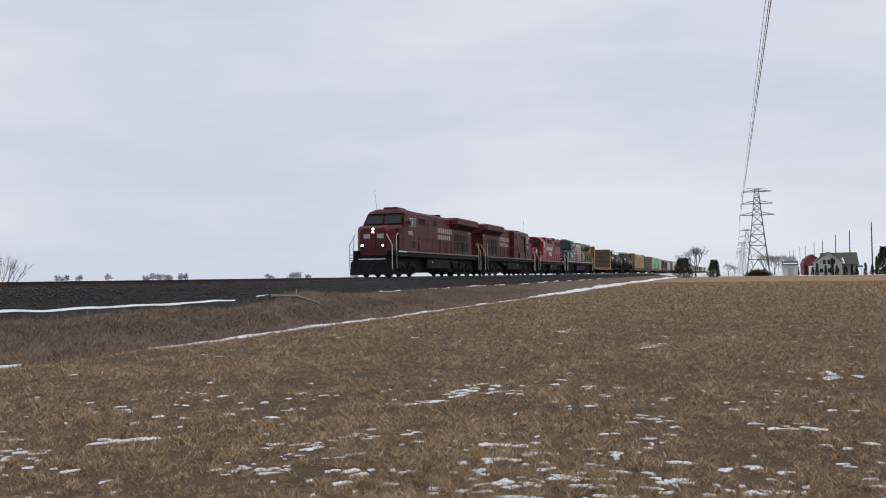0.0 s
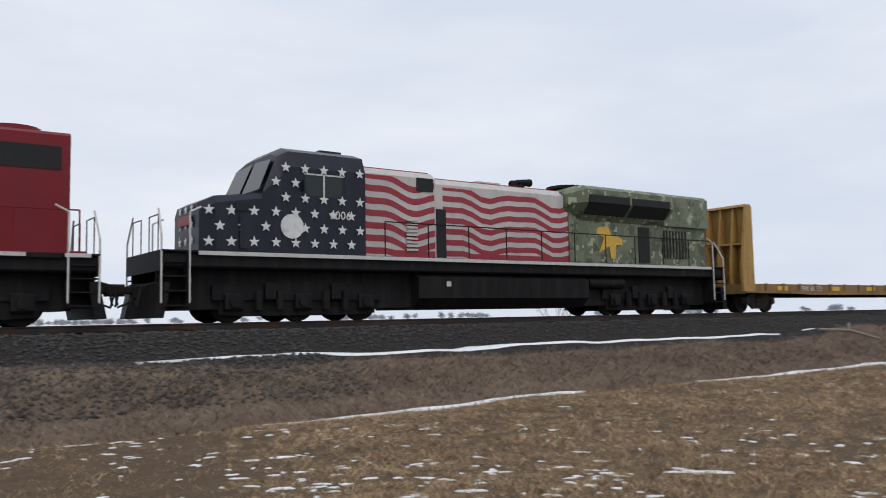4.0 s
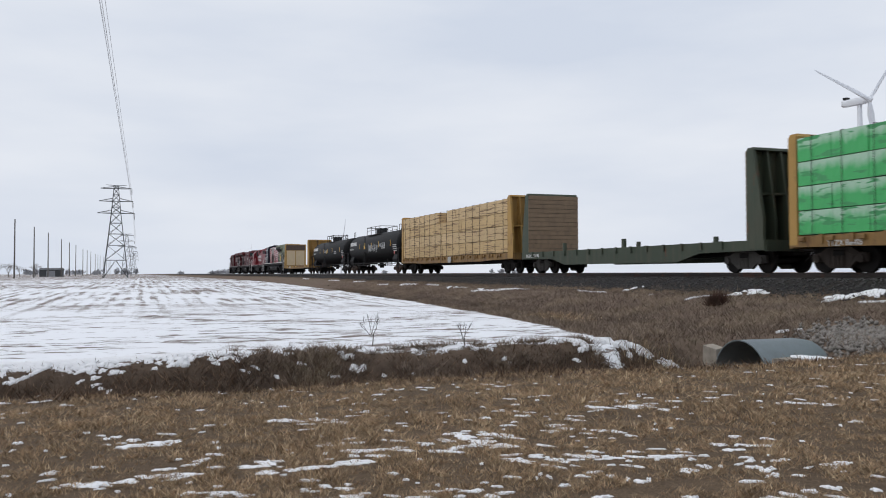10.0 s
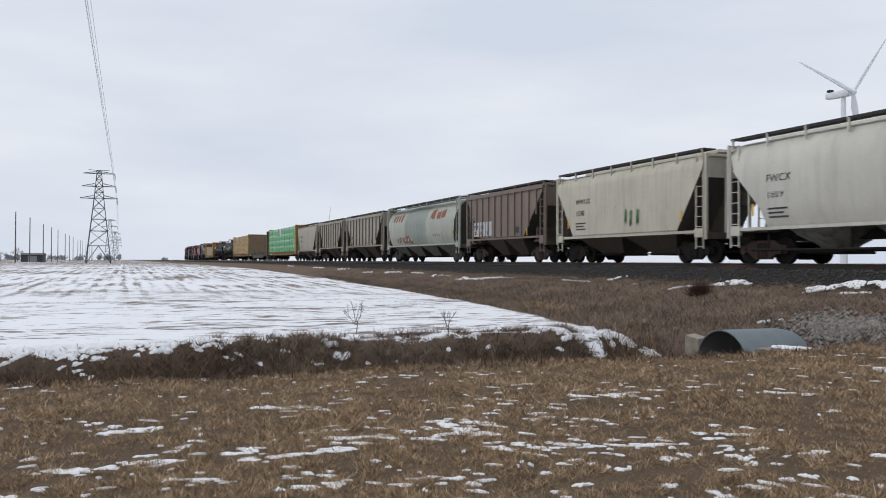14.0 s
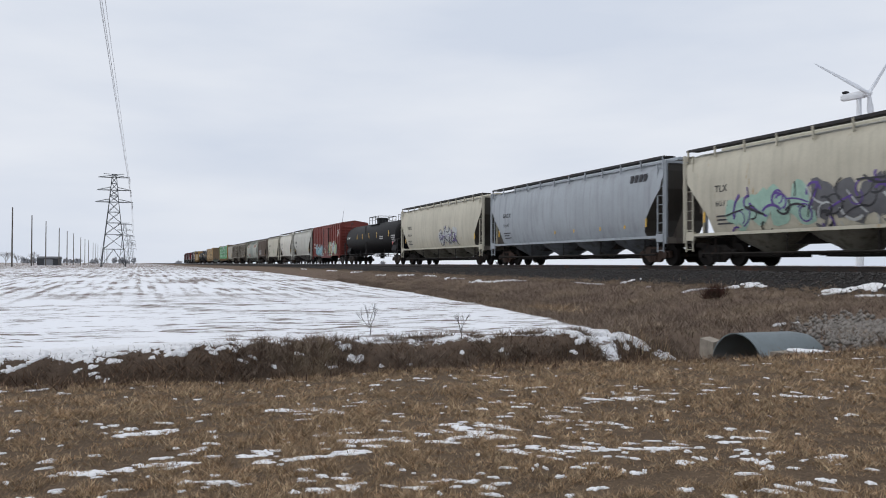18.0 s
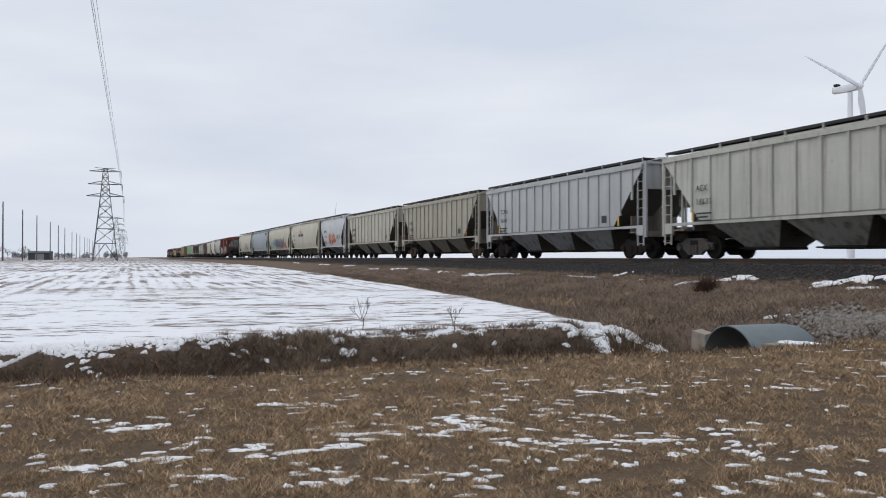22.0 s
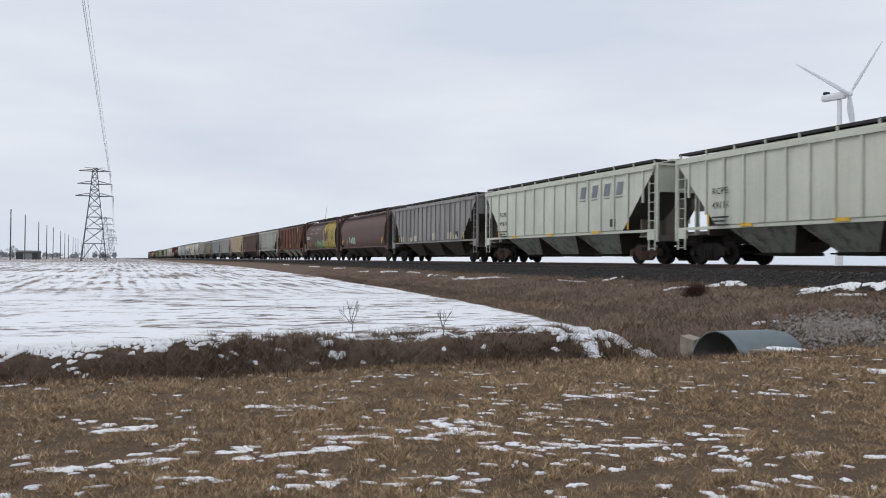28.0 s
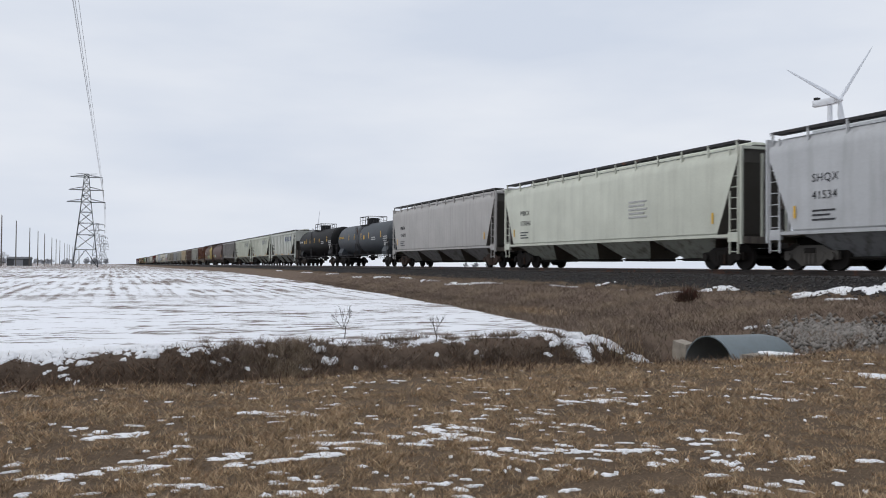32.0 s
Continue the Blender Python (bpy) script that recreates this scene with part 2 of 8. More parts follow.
def ground_material():
    m, n, l, b = node_tree("winter_ground")
    tc = n.new("ShaderNodeTexCoord")
    p = tc.outputs["Object"]

    def attr(name):
        a = n.new("ShaderNodeAttribute")
        a.attribute_name = name
        return a.outputs["Fac"]

    def math_node(op, a, c):
        q = n.new("ShaderNodeMath")
        q.operation = op
        for s, v in zip(q.inputs, (a, c)):
            if isinstance(v, (int, float)):
                s.default_value = v
            else:
                l.new(v, s)
        return q.outputs[0]
    # dormant grass
    g1, _ = noise_fac(n, l, p, 0.35, 0.3, 0.7, 5)
    g2, _ = noise_fac(n, l, p, 2.2, 0.3, 0.7, 5)
    g3, fine = noise_fac(n, l, p, 22, 0.25, 0.75, 4)
    grass = mix(n, l, g1, (0.19, 0.128, 0.08), (0.14, 0.095, 0.062))
    # thatch colour darkened so that gaps between the blades look shaded
    grass = mix(n, l, g2, grass, (0.06, 0.043, 0.031))
    g4, _ = noise_fac(n, l, p, 70, 0.3, 0.7, 3)
    grass = mix(n, l, g3, grass, (0.21, 0.148, 0.096))
    grass = mix(n, l, g4, grass, mix(n, l, 0.75, grass, (0.03, 0.022, 0.016)))
    sx = n.new("ShaderNodeSeparateXYZ")
    l.new(p, sx.inputs[0])
    fr = n.new("ShaderNodeMapRange")
    fr.inputs["From Min"].default_value, fr.inputs["From Max"].default_value = 55, 125
    l.new(sx.outputs["X"], fr.inputs["Value"])
    grass = mix(n, l, fr.outputs["Result"], grass, mix(n, l, g1, (0.36, 0.24, 0.145), (0.29, 0.195, 0.12)))
    # rough dead growth on banks
    b1, braw = noise_fac(n, l, p, 3.0, 0.3, 0.7, 6)
    bank = mix(n, l, b1, (0.135, 0.098, 0.075), (0.23, 0.168, 0.127))
    bank = mix(n, l, g3, bank, (0.14, 0.103, 0.078))
    c = mix(n, l, attr("bank_zone"), grass, bank)
    c = mix(n, l, attr("ditch_zone"), c, mix(n, l, b1, (0.04, 0.029, 0.022), (0.10, 0.071, 0.052)))
    # ballast stones
    vo = n.new("ShaderNodeTexVoronoi")
    vo.inputs["Scale"].default_value = 21
    l.new(p, vo.inputs["Vector"])
    st = mix(n, l, vo.outputs["Color"], (0.014, 0.013, 0.0135), (0.062, 0.058, 0.057))
    s1, _ = noise_fac(n, l, p, 1.2, 0.45, 0.75, 4)
    st = mix(n, l, s1, st, (0.045, 0.036, 0.03))
    edge = math_node("ADD", attr("gravel_zone"), math_node("MULTIPLY", math_node("SUBTRACT", braw, 0.5), 0.9))
    eg = n.new("ShaderNodeMapRange")
    eg.inputs["From Min"].default_value, eg.inputs["From Max"].default_value = 0.4, 0.6
    l.new(edge, eg.inputs["Value"])
    c = mix(n, l, eg.outputs["Result"], c, st)
    # snow on the ploughed field: the headland's furrows run across, those beyond it along the track
    def ramp(v, lo, hi):
        q = n.new("ShaderNodeMapRange")
        q.inputs["From Min"].default_value, q.inputs["From Max"].default_value = lo, hi
        l.new(v, q.inputs["Value"])
        return q.outputs["Result"]
    sep = n.new("ShaderNodeSeparateXYZ")
    l.new(p, sep.inputs[0])
    d3, d3raw = noise_fac(n, l, p, 1.0, 0.0, 1.0, 3, (0.03, 0.03, 1))
    _, wide = noise_fac(n, l, p, 1.0, 0.0, 1.0, 4, (0.22, 0.10, 1), 0.6)
    _, head = noise_fac(n, l, p, 1.0, 0.0, 1.0, 5, (2.3, 0.62, 1), 0.66)
    _, crumb = noise_fac(n, l, p, 1.0, 0.0, 1.0, 4, (5.5, 2.2, 1), 0.65)
    near_hole = math_node("ADD", math_node("MULTIPLY", head, 0.52), math_node("ADD", math_node("MULTIPLY", wide, 0.28), math_node("MULTIPLY", crumb, 0.24)))
    wave = n.new("ShaderNodeMath")
    wave.operation = "SINE"
    l.new(math_node("MULTIPLY", sep.outputs["Y"], 2 * math.pi / 0.76), wave.inputs[0])
    _, rows = noise_fac(n, l, p, 1.0, 0.0, 1.0, 4, (0.13, 1.5, 1), 0.68)
    far_hole = math_node("ADD", math_node("MULTIPLY", rows, 0.42), math_node("ADD", math_node("MULTIPLY", wave.outputs[0], 0.022), math_node("ADD", math_node("MULTIPLY", wide, 0.26), math_node("MULTIPLY", crumb, 0.34))))
    turn = ramp(math_node("ADD", sep.outputs["X"], math_node("MULTIPLY", wide, 12)), -28, -40)
    near_cover, far_cover = ramp(near_hole, 0.572, 0.548), ramp(math_node("ADD", far_hole, math_node("MULTIPLY", ramp(sep.outputs["X"], -60, -240), 0.07)), 0.575, 0.515)
    cov = n.new("ShaderNodeMix")
    l.new(turn, cov.inputs["Factor"])
    l.new(near_cover, cov.inputs["A"])
    l.new(far_cover, cov.inputs["B"])
    rag = math_node("ADD", attr("snow_zone"), math_node("ADD", math_node("MULTIPLY", math_node("SUBTRACT", braw, 0.5), 1.3), math_node("MULTIPLY", math_node("SUBTRACT", fine, 0.5), 1.1)))
    zn = n.new("ShaderNodeMapRange")
    zn.inputs["From Min"].default_value, zn.inputs["From Max"].default_value = 0.45, 0.55
    l.new(rag, zn.inputs["Value"])
    sn = math_node("MULTIPLY", zn.outputs["Result"], cov.outputs["Result"])
    soil = mix(n, l, zn.outputs["Result"], c, mix(n, l, crumb, (0.15, 0.12, 0.107), (0.29, 0.235, 0.20)))
    snowc = mix(n, l, d3, (0.90, 0.91, 0.94), (0.82, 0.82, 0.84))
    c = mix(n, l, sn, soil, snowc)
    l.new(c, b.inputs["Base Color"])
    b.inputs["Roughness"].default_value = 0.95
    b.inputs["Specular IOR Level"].default_value = 0.1
    bp = n.new("ShaderNodeBump")
    bp.inputs["Strength"].default_value, bp.inputs["Distance"].default_value = 0.8, 0.06
    hgt = math_node("ADD", math_node("MULTIPLY", vo.outputs["Distance"], eg.outputs["Result"]), math_node("ADD", math_node("MULTIPLY", fine, 0.5), math_node("MULTIPLY", sn, 0.6)))
    l.new(hgt, bp.inputs["Height"])
    l.new(bp.outputs["Normal"], b.inputs["Normal"])
    return m


ground_me.materials.append(ground_material())
tagged(new("ground", ground_me), kind="structure")

# ---- track ----
RAILSTEEL = paint("rusty_rail_steel", (0.05, 0.04, 0.035), 0.3, 0.4, 0.5, 0.3)
for s in (-0.7535, 0.7535):
    y = TRACK_Y + s
    rail = [(-0.07, -0.17), (0.07, -0.17), (0.07, -0.158), (0.012, -0.145), (0.012, -0.045), (0.036, -0.035), (0.036, -0.006), (0.028, 0.0), (-0.028, 0.0), (-0.036, -0.006), (-0.036, -0.035), (-0.012, -0.045), (-0.012, -0.145), (-0.07, -0.158)]
    tagged(part("rail", Geo().prism_x([(y + q, RAIL_Z + z) for q, z in rail], -2400, 2400), RAILSTEEL), kind="structure")
TIE = plain("dark_creosoted_tie", (0.04, 0.033, 0.028), 0.9, 0, 0.4, 6)
rnd = random.Random(2)
g = Geo()
for k in range(700):
    x = -175 + k * 0.5 + rnd.uniform(-0.03, 0.03)
    q = rnd.uniform(-0.06, 0.06)
    g.box(x - 0.115, x + 0.115, TRACK_Y - 1.3 + q, TRACK_Y + 1.3 + q, RAIL_Z - 0.33, RAIL_Z - 0.172)
tagged(part("cross_tie", g, TIE), label="dark timber cross ties under the rails", category="cross ties", kind="stuff")


def scatter_mesh(name, material, label, category, V, F):
    me = bpy.data.meshes.new(name)
    me.vertices.add(len(V))
    me.vertices.foreach_set("co", np.asarray(V, dtype=np.float32).ravel())
    F = np.asarray(F, dtype=np.int32)
    me.loops.add(F.size)
    me.loops.foreach_set("vertex_index", F.ravel())
    me.polygons.add(len(F))
    me.polygons.foreach_set("loop_start", np.arange(len(F), dtype=np.int32) * F.shape[1])
    me.polygons.foreach_set("loop_total", np.full(len(F), F.shape[1], dtype=np.int32))
    me.update()
    me.validate()
    me.materials.append(material)
    return tagged(new(name, me), label=label, category=category, kind="stuff")


GZ = np.array([v[2] for v in verts]).reshape(nx, ny)
GXA, GYA = np.array(GX), np.array(GY)
ZONE = np.array(zones).reshape(nx, ny, 4)


def ground_at(x, y, field=None):
    """Bilinear lookup of the ground's height, or of its zones, for arrays of places."""
    i = np.clip(np.searchsorted(GXA, x) - 1, 0, nx - 2)
    j = np.clip(np.searchsorted(GYA, y) - 1, 0, ny - 2)
    u = ((x - GXA[i]) / (GXA[i + 1] - GXA[i]))
    v = ((y - GYA[j]) / (GYA[j + 1] - GYA[j]))
    A = GZ if field is None else field
    return A[i, j] * (1 - u) * (1 - v) + A[i + 1, j] * u * (1 - v) + A[i, j + 1] * (1 - u) * v + A[i + 1, j + 1] * u * v


# ballast stones lying loose on the shoulder
STONE = plain("grey_ballast_stone", (0.075, 0.07, 0.067), 0.85, 0, 0.6, 20)
RUBBLE = plain("pale_rubble_stone", (0.30, 0.27, 0.24), 0.85, 0, 0.7, 7)
rs = np.random.RandomState(4)
N = 16000
px_ = rs.uniform(-60, 60, N) * rs.uniform(0.2, 1, N)
py_ = rs.triangular(17.4, 18.8, 20.4, N)
extra = rs.rand(N) < 0.08
px_[extra] = rs.normal(-14.3, 0.75, extra.sum())
py_[extra] = rs.normal(14.75, 0.38, extra.sum())
loose = (rs.rand(N) < 0.36) & ~extra
px_[loose] = rs.uniform(-14, 9, loose.sum())
py_[loose] = rs.uniform(14.6, 17.6, loose.sum())
sz = rs.uniform(0.025, 0.06, N) * np.where(extra, 1.5, 1.0)
pz_ = ground_at(px_, py_)
octv = np.array([(1, 0, 0), (-1, 0, 0), (0, 1, 0), (0, -1, 0), (0, 0, 0.8), (0, 0, -0.8)], float)
octf = np.array([(0, 2, 4), (2, 1, 4), (1, 3, 4), (3, 0, 4), (2, 0, 5), (1, 2, 5), (3, 1, 5), (0, 3, 5)])
jit = 1 + rs.uniform(-0.35, 0.35, (N, 6, 3))
V = (octv[None] * jit * sz[:, None, None]) + np.stack([px_, py_, pz_ + sz * 0.3], 1)[:, None, :]
F = octf[None] + 6 * np.arange(N)[:, None, None]
scatter_mesh("ballast_stone", STONE, "loose dark ballast stones on the track shoulder", "gravel", V[~extra].reshape(-1, 3), F[:(~extra).sum()].reshape(-1, 3))
scatter_mesh("rubble_stone", RUBBLE, "pale rubble heaped beside the culvert", "gravel", V[extra].reshape(-1, 3), F[:extra.sum()].reshape(-1, 3))

# ---- grass and snow ----
def blade_material(name, cols, patch=None):
    m, n, l, b = node_tree(name)
    geo = n.new("ShaderNodeNewGeometry")
    r = n.new("ShaderNodeValToRGB")
    e = r.color_ramp.elements
    e[0].position, e[1].position = 0.0, 1.0
    e[0].color, e[1].color = (*cols[0], 1), (*cols[-1], 1)
    for k, c in enumerate(cols[1:-1]):
        q = e.new((k + 1) / (len(cols) - 1))
        q.color = (*c, 1)
    l.new(geo.outputs["Random Per Island"], r.inputs["Fac"])
    tc = n.new("ShaderNodeTexCoord")
    f, _ = noise_fac(n, l, tc.outputs["Object"], 0.5, 0.35, 0.7, 4)
    l.new(mix(n, l, f, r.outputs["Color"], mix(n, l, 0.3, r.outputs["Color"], (0.08, 0.058, 0.038))), b.inputs["Base Color"])
    f5, _ = noise_fac(n, l, tc.outputs["Object"], 5.0, 0.42, 0.68, 3)
    col = b.inputs["Base Color"].links[0].from_socket
    l.new(mix(n, l, f5, col, mix(n, l, 0.5, col, (0.045, 0.034, 0.024))), b.inputs["Base Color"])
    if patch:
        f6, _ = noise_fac(n, l, tc.outputs["Object"], 0.55, 0.5, 0.68, 5, (1, 1.6, 1.6), 0.65)
        col = b.inputs["Base Color"].links[0].from_socket
        l.new(mix(n, l, f6, col, mix(n, l, 0.8, col, patch)), b.inputs["Base Color"])
    b.inputs["Roughness"].default_value = 0.8
    b.inputs["Specular IOR Level"].default_value = 0.15
    return m


def value_noise(x, y, f, seed):
    """Smooth random values over the plane, about -0.5 to 0.5."""
    table = np.random.RandomState(seed).rand(256, 256) - 0.5
    u, v = x * f, y * f
    i, j = np.floor(u).astype(int), np.floor(v).astype(int)
    u, v = u - i, v - j
    u, v = u * u * (3 - 2 * u), v * v * (3 - 2 * v)
    i0, j0, i1, j1 = i % 256, j % 256, (i + 1) % 256, (j + 1) % 256
    return table[i0, j0] * (1 - u) * (1 - v) + table[i1, j0] * u * (1 - v) + table[i0, j1] * (1 - u) * v + table[i1, j1] * u * v


DRY = blade_material("dry_lawn_grass", [(0.160, 0.106, 0.070), (0.60, 0.405, 0.245), (0.320, 0.212, 0.126), (0.88, 0.68, 0.43), (0.240, 0.160, 0.098), (0.74, 0.51, 0.305)])
DEAD = blade_material("dead_bank_grass", [(0.105, 0.078, 0.065), (0.285, 0.212, 0.165), (0.185, 0.137, 0.110), (0.44, 0.345, 0.27), (0.150, 0.112, 0.090)], (0.36, 0.285, 0.20))


DITCH = blade_material("dark_ditch_growth", [(0.052, 0.033, 0.026), (0.190, 0.122, 0.084), (0.085, 0.054, 0.040), (0.36, 0.24, 0.155), (0.070, 0.044, 0.032), (0.25, 0.165, 0.11)])


def blades(name, material, label, x, y, h, w, lean, rs):
    n = len(x)
    a = rs.uniform(0, 2 * math.pi, n)
    z = ground_at(x, y) - 0.01
    ca, sa = np.cos(a), np.sin(a)
    b = rs.uniform(0, 2 * math.pi, n)
    d = h * lean * rs.uniform(0.2, 1.0, n)
    V = np.empty((n, 3, 3))
    V[:, 0] = np.stack([x - ca * w, y - sa * w, z], 1)
    V[:, 1] = np.stack([x + ca * w, y + sa * w, z], 1)
    V[:, 2] = np.stack([x + np.cos(b) * d, y + np.sin(b) * d, z + h], 1)
    F = np.arange(3 * n).reshape(n, 3)
    return scatter_mesh(name, material, label, "grass", V.reshape(-1, 3), F)


rs = np.random.RandomState(8)

# taller dead growth on ditch banks, at the culvert and on the embankment
N = 90000
x = rs.normal(-15.1, 1.75, N)
y = rs.uniform(-9, 12.4, N)
keep = (np.abs(x + 15.1) < 3.3) & (ground_at(x, y, ZONE[:, :, 0]) < 0.5 + 0.16 * rs.randn(N))
x, y = x[keep], y[keep]
clump = 1.1 * value_noise(x, y, 2.2, 41) + 0.8 * value_noise(x, y, 6.0, 42)
tall = rs.uniform(0.05, 0.24, len(x)) * np.where(x > -13.4, 0.6, 1.0) * np.where(x < -17.0, 0.55, 1.0) * np.clip(0.95 + 1.3 * clump, 0.25, 2.0)
blades("bank_grass", DITCH, "tangled dead grass on the ditch banks", x, y, tall, rs.uniform(0.005, 0.012, len(x)), 1.7, rs)
N = 190000
x = rs.uniform(-75, 75, N) * np.sqrt(rs.uniform(0.04, 1, N))
y = rs.triangular(13.2, 15.3, 17.5, N)
up = (x < -4) & (rs.rand(N) < 0.22)
y[up] = rs.uniform(16.6, 18.5, up.sum())
keep = (ground_at(x, y, ZONE[:, :, 0]) < 0.4) & (ground_at(x, y, ZONE[:, :, 1]) < rs.rand(N)) & ~((np.abs(x + 15.1) < 1.0) & (y < 14.3)) & ~((np.abs(x + 14.3) < 1.5) & (np.abs(y - 14.8) < 0.8) & (rs.rand(N) < 0.8))
x, y = x[keep], y[keep]
blades("slope_grass", DEAD, "matted dead grass on the embankment slope", x, y, rs.uniform(0.04, 0.16, len(x)), rs.uniform(0.005, 0.012, len(x)), 1.9, rs)
N = 26000
x, y = rs.uniform(-18.0, -16.1, N), rs.uniform(1.6, 10.0, N)
keep = value_noise(x, y, 1.6, 9) + 0.6 * value_noise(x, y, 5.0, 10) > -0.12 + 0.25 * (y < 3)
x, y = x[keep], y[keep]
blades("straw_tufts", DEAD, "straw-coloured tufts on the ditch's far bank", x, y, rs.uniform(0.05, 0.22, len(x)), rs.uniform(0.005, 0.011, len(x)), 1.6, rs)
N = 40000
x = -13.2 - 50 * rs.rand(N) ** 1.5
e = np.interp(x, [-2500, -60, -40, -28, -22.3, -17.5, -15.6, -12], [14.3, 14.2, 13.6, 12.45, 11.55, 10.5, 10.2, 9.9])
y = e + 0.1 + (14.6 - e) * rs.rand(N)
keep = ~((np.abs(x + 15.1) < 1.6) & (y < 14.3))
x, y = x[keep], y[keep]
blades("edge_grass", DEAD, "matted dead grass along the field's edge", x, y, rs.uniform(0.05, 0.2, len(x)), rs.uniform(0.008, 0.016, len(x)), 1.4, rs)
N = 5000
x, y = rs.normal(-15.2, 0.75, N), rs.normal(11.5, 0.45, N)
keep = (y < 12.15) & (x < -14.1)
x, y = x[keep], y[keep]
blades("reed_grass", DRY, "tall straw-coloured grass before the culvert", x, y, rs.uniform(0.25, 0.65, len(x)), rs.uniform(0.004, 0.009, len(x)), 0.45, rs)


def snow_mat():
    m, n, l, b = node_tree("old_snow")
    tc = n.new("ShaderNodeTexCoord")
    f, raw = noise_fac(n, l, tc.outputs["Object"], 3.0, 0.3, 0.75, 5)
    f2, fine = noise_fac(n, l, tc.outputs["Object"], 40, 0.3, 0.8, 3)
    c = mix(n, l, f, (0.90, 0.91, 0.93), (0.80, 0.80, 0.82))
    l.new(mix(n, l, f2, c, (0.76, 0.75, 0.75)), b.inputs["Base Color"])
    b.inputs["Roughness"].default_value = 0.7
    bp = n.new("ShaderNodeBump")
    bp.inputs["Strength"].default_value, bp.inputs["Distance"].default_value = 0.5, 0.03
    l.new(fine, bp.inputs["Height"])
    l.new(bp.outputs["Normal"], b.inputs["Normal"])
    return m


SNOW = snow_mat()


LOBES = []


def snow_lobe(g, cx, cy, rx, ry, turn, rnd, thick=0.010):
    """One melting patch: an uneven low mound with a ragged rim."""
    n = 26
    LOBES.append((cx, cy, rx, ry, turn))
    ca, sa = math.cos(turn), math.sin(turn)
    ph = [rnd.uniform(0, 6.28) for _ in range(4)]
    rim, mid = [], []
    for i in range(n):
        a = 2 * math.pi * i / n
        k = 1 + 0.25 * math.sin(2 * a + ph[0]) + 0.2 * math.sin(3 * a + ph[1]) + 0.16 * math.sin(5 * a + ph[2]) + 0.14 * math.sin(8 * a + ph[3]) + rnd.uniform(-0.34, 0.30)
        px, py = rx * k * math.cos(a), ry * k * math.sin(a)
        for lst, q, dz in ((rim, 1.0, -0.012), (mid, 0.72, thick * rnd.uniform(0.6, 1.1))):
            wx, wy = cx + q * (px * ca - py * sa), cy + q * (px * sa + py * ca)
            lst.append((wx, wy, ground_z(wx, wy) + dz))
    base = len(g.v)
    g.v += rim + mid + [(cx, cy, ground_z(cx, cy) + thick * 1.1)]
    for i in range(n):
        j = (i + 1) % n
        g.f.append((base + i, base + j, base + n + j, base + n + i))
        g.f.append((base + n + i, base + n + j, base + 2 * n))


def snow_patch(g, cx, cy, length, width, turn, lobes, seed):
    rnd = random.Random(seed)
    lobes *= 3
    for k in range(lobes):
        u = (k + 0.5) / lobes - 0.5 + rnd.uniform(-0.6, 0.6) / lobes
        v = rnd.gauss(0, 0.6) * width
        a = radians(turn)
        x, y = cx + u * length * math.cos(a) - v * math.sin(a), cy + u * length * math.sin(a) + v * math.cos(a)
        r = length / lobes * rnd.uniform(0.4, 1.9)
        snow_lobe(g, x, y, r, r * rnd.uniform(0.3, 0.75), a + rnd.uniform(-0.3, 0.3), rnd)


PATCHES = [(-7.6, 0.35, 0.45, 0.1, 80, 2), (-7.45, 1.5, 1.0, 0.16, 75, 4), (-7.7, 2.7, 1.5, 0.25, 70, 6), (-8.1, 3.3, 0.7, 0.3, 60, 3), (-7.0, 3.45, 0.8, 0.15, 65, 3), (-6.85, 4.2, 0.9, 0.15, 60, 4),
           (-6.9, 5.45, 0.5, 0.25, 50, 3), (-6.2, 5.05, 0.65, 0.15, 120, 3), (-6.0, 5.6, 0.45, 0.15, 110, 3), (-7.5, -0.2, 0.4, 0.08, 80, 2), (-6.8, 0.8, 0.35, 0.12, 80, 2), (-7.9, 4.4, 0.9, 0.3, 60, 4),
           (-8.5, 7.8, 0.5, 0.1, 50, 2), (-6.3, 2.4, 0.6, 0.3, 70, 4), (-6.4, 1.5, 0.5, 0.3, 70, 3), (-9.6, 1.9, 0.7, 0.15, 80, 3), (-9.2, 5.6, 0.8, 0.15, 60, 3), (-8.9, 0.2, 0.6, 0.12, 85, 3),
           (7.4, 6.0, 0.55, 0.15, -35, 3), (7.5, 4.0, 0.7, 0.4, -60, 6), (6.6, 4.0, 0.6, 0.3, -60, 4), (10.4, 3.8, 0.5, 0.2, -70, 3), (11.6, 3.5, 1.2, 0.3, -25, 5), (10.0, 1.1, 0.6, 0.3, -85, 4),
           (9.6, -0.4, 0.5, 0.2, -90, 3), (14.6, -1.3, 1.2, 0.3, -10, 4), (6.95, 1.5, 0.9, 0.3, -80, 6), (8.3, 3.8, 0.4, 0.3, -60, 3), (6.6, 6.4, 0.5, 0.3, -45, 3), (8.2, 2.2, 0.5, 0.3, -70, 3),
           (24.0, 4.4, 1.6, 0.2, -8, 4), (19.0, 1.8, 1.3, 0.2, -15, 3)]
g = Geo()
for k, (cx, cy, ln, wd, tn, lb) in enumerate(PATCHES):
    snow_patch(g, cx, cy, ln, wd, tn, lb, 100 + k)

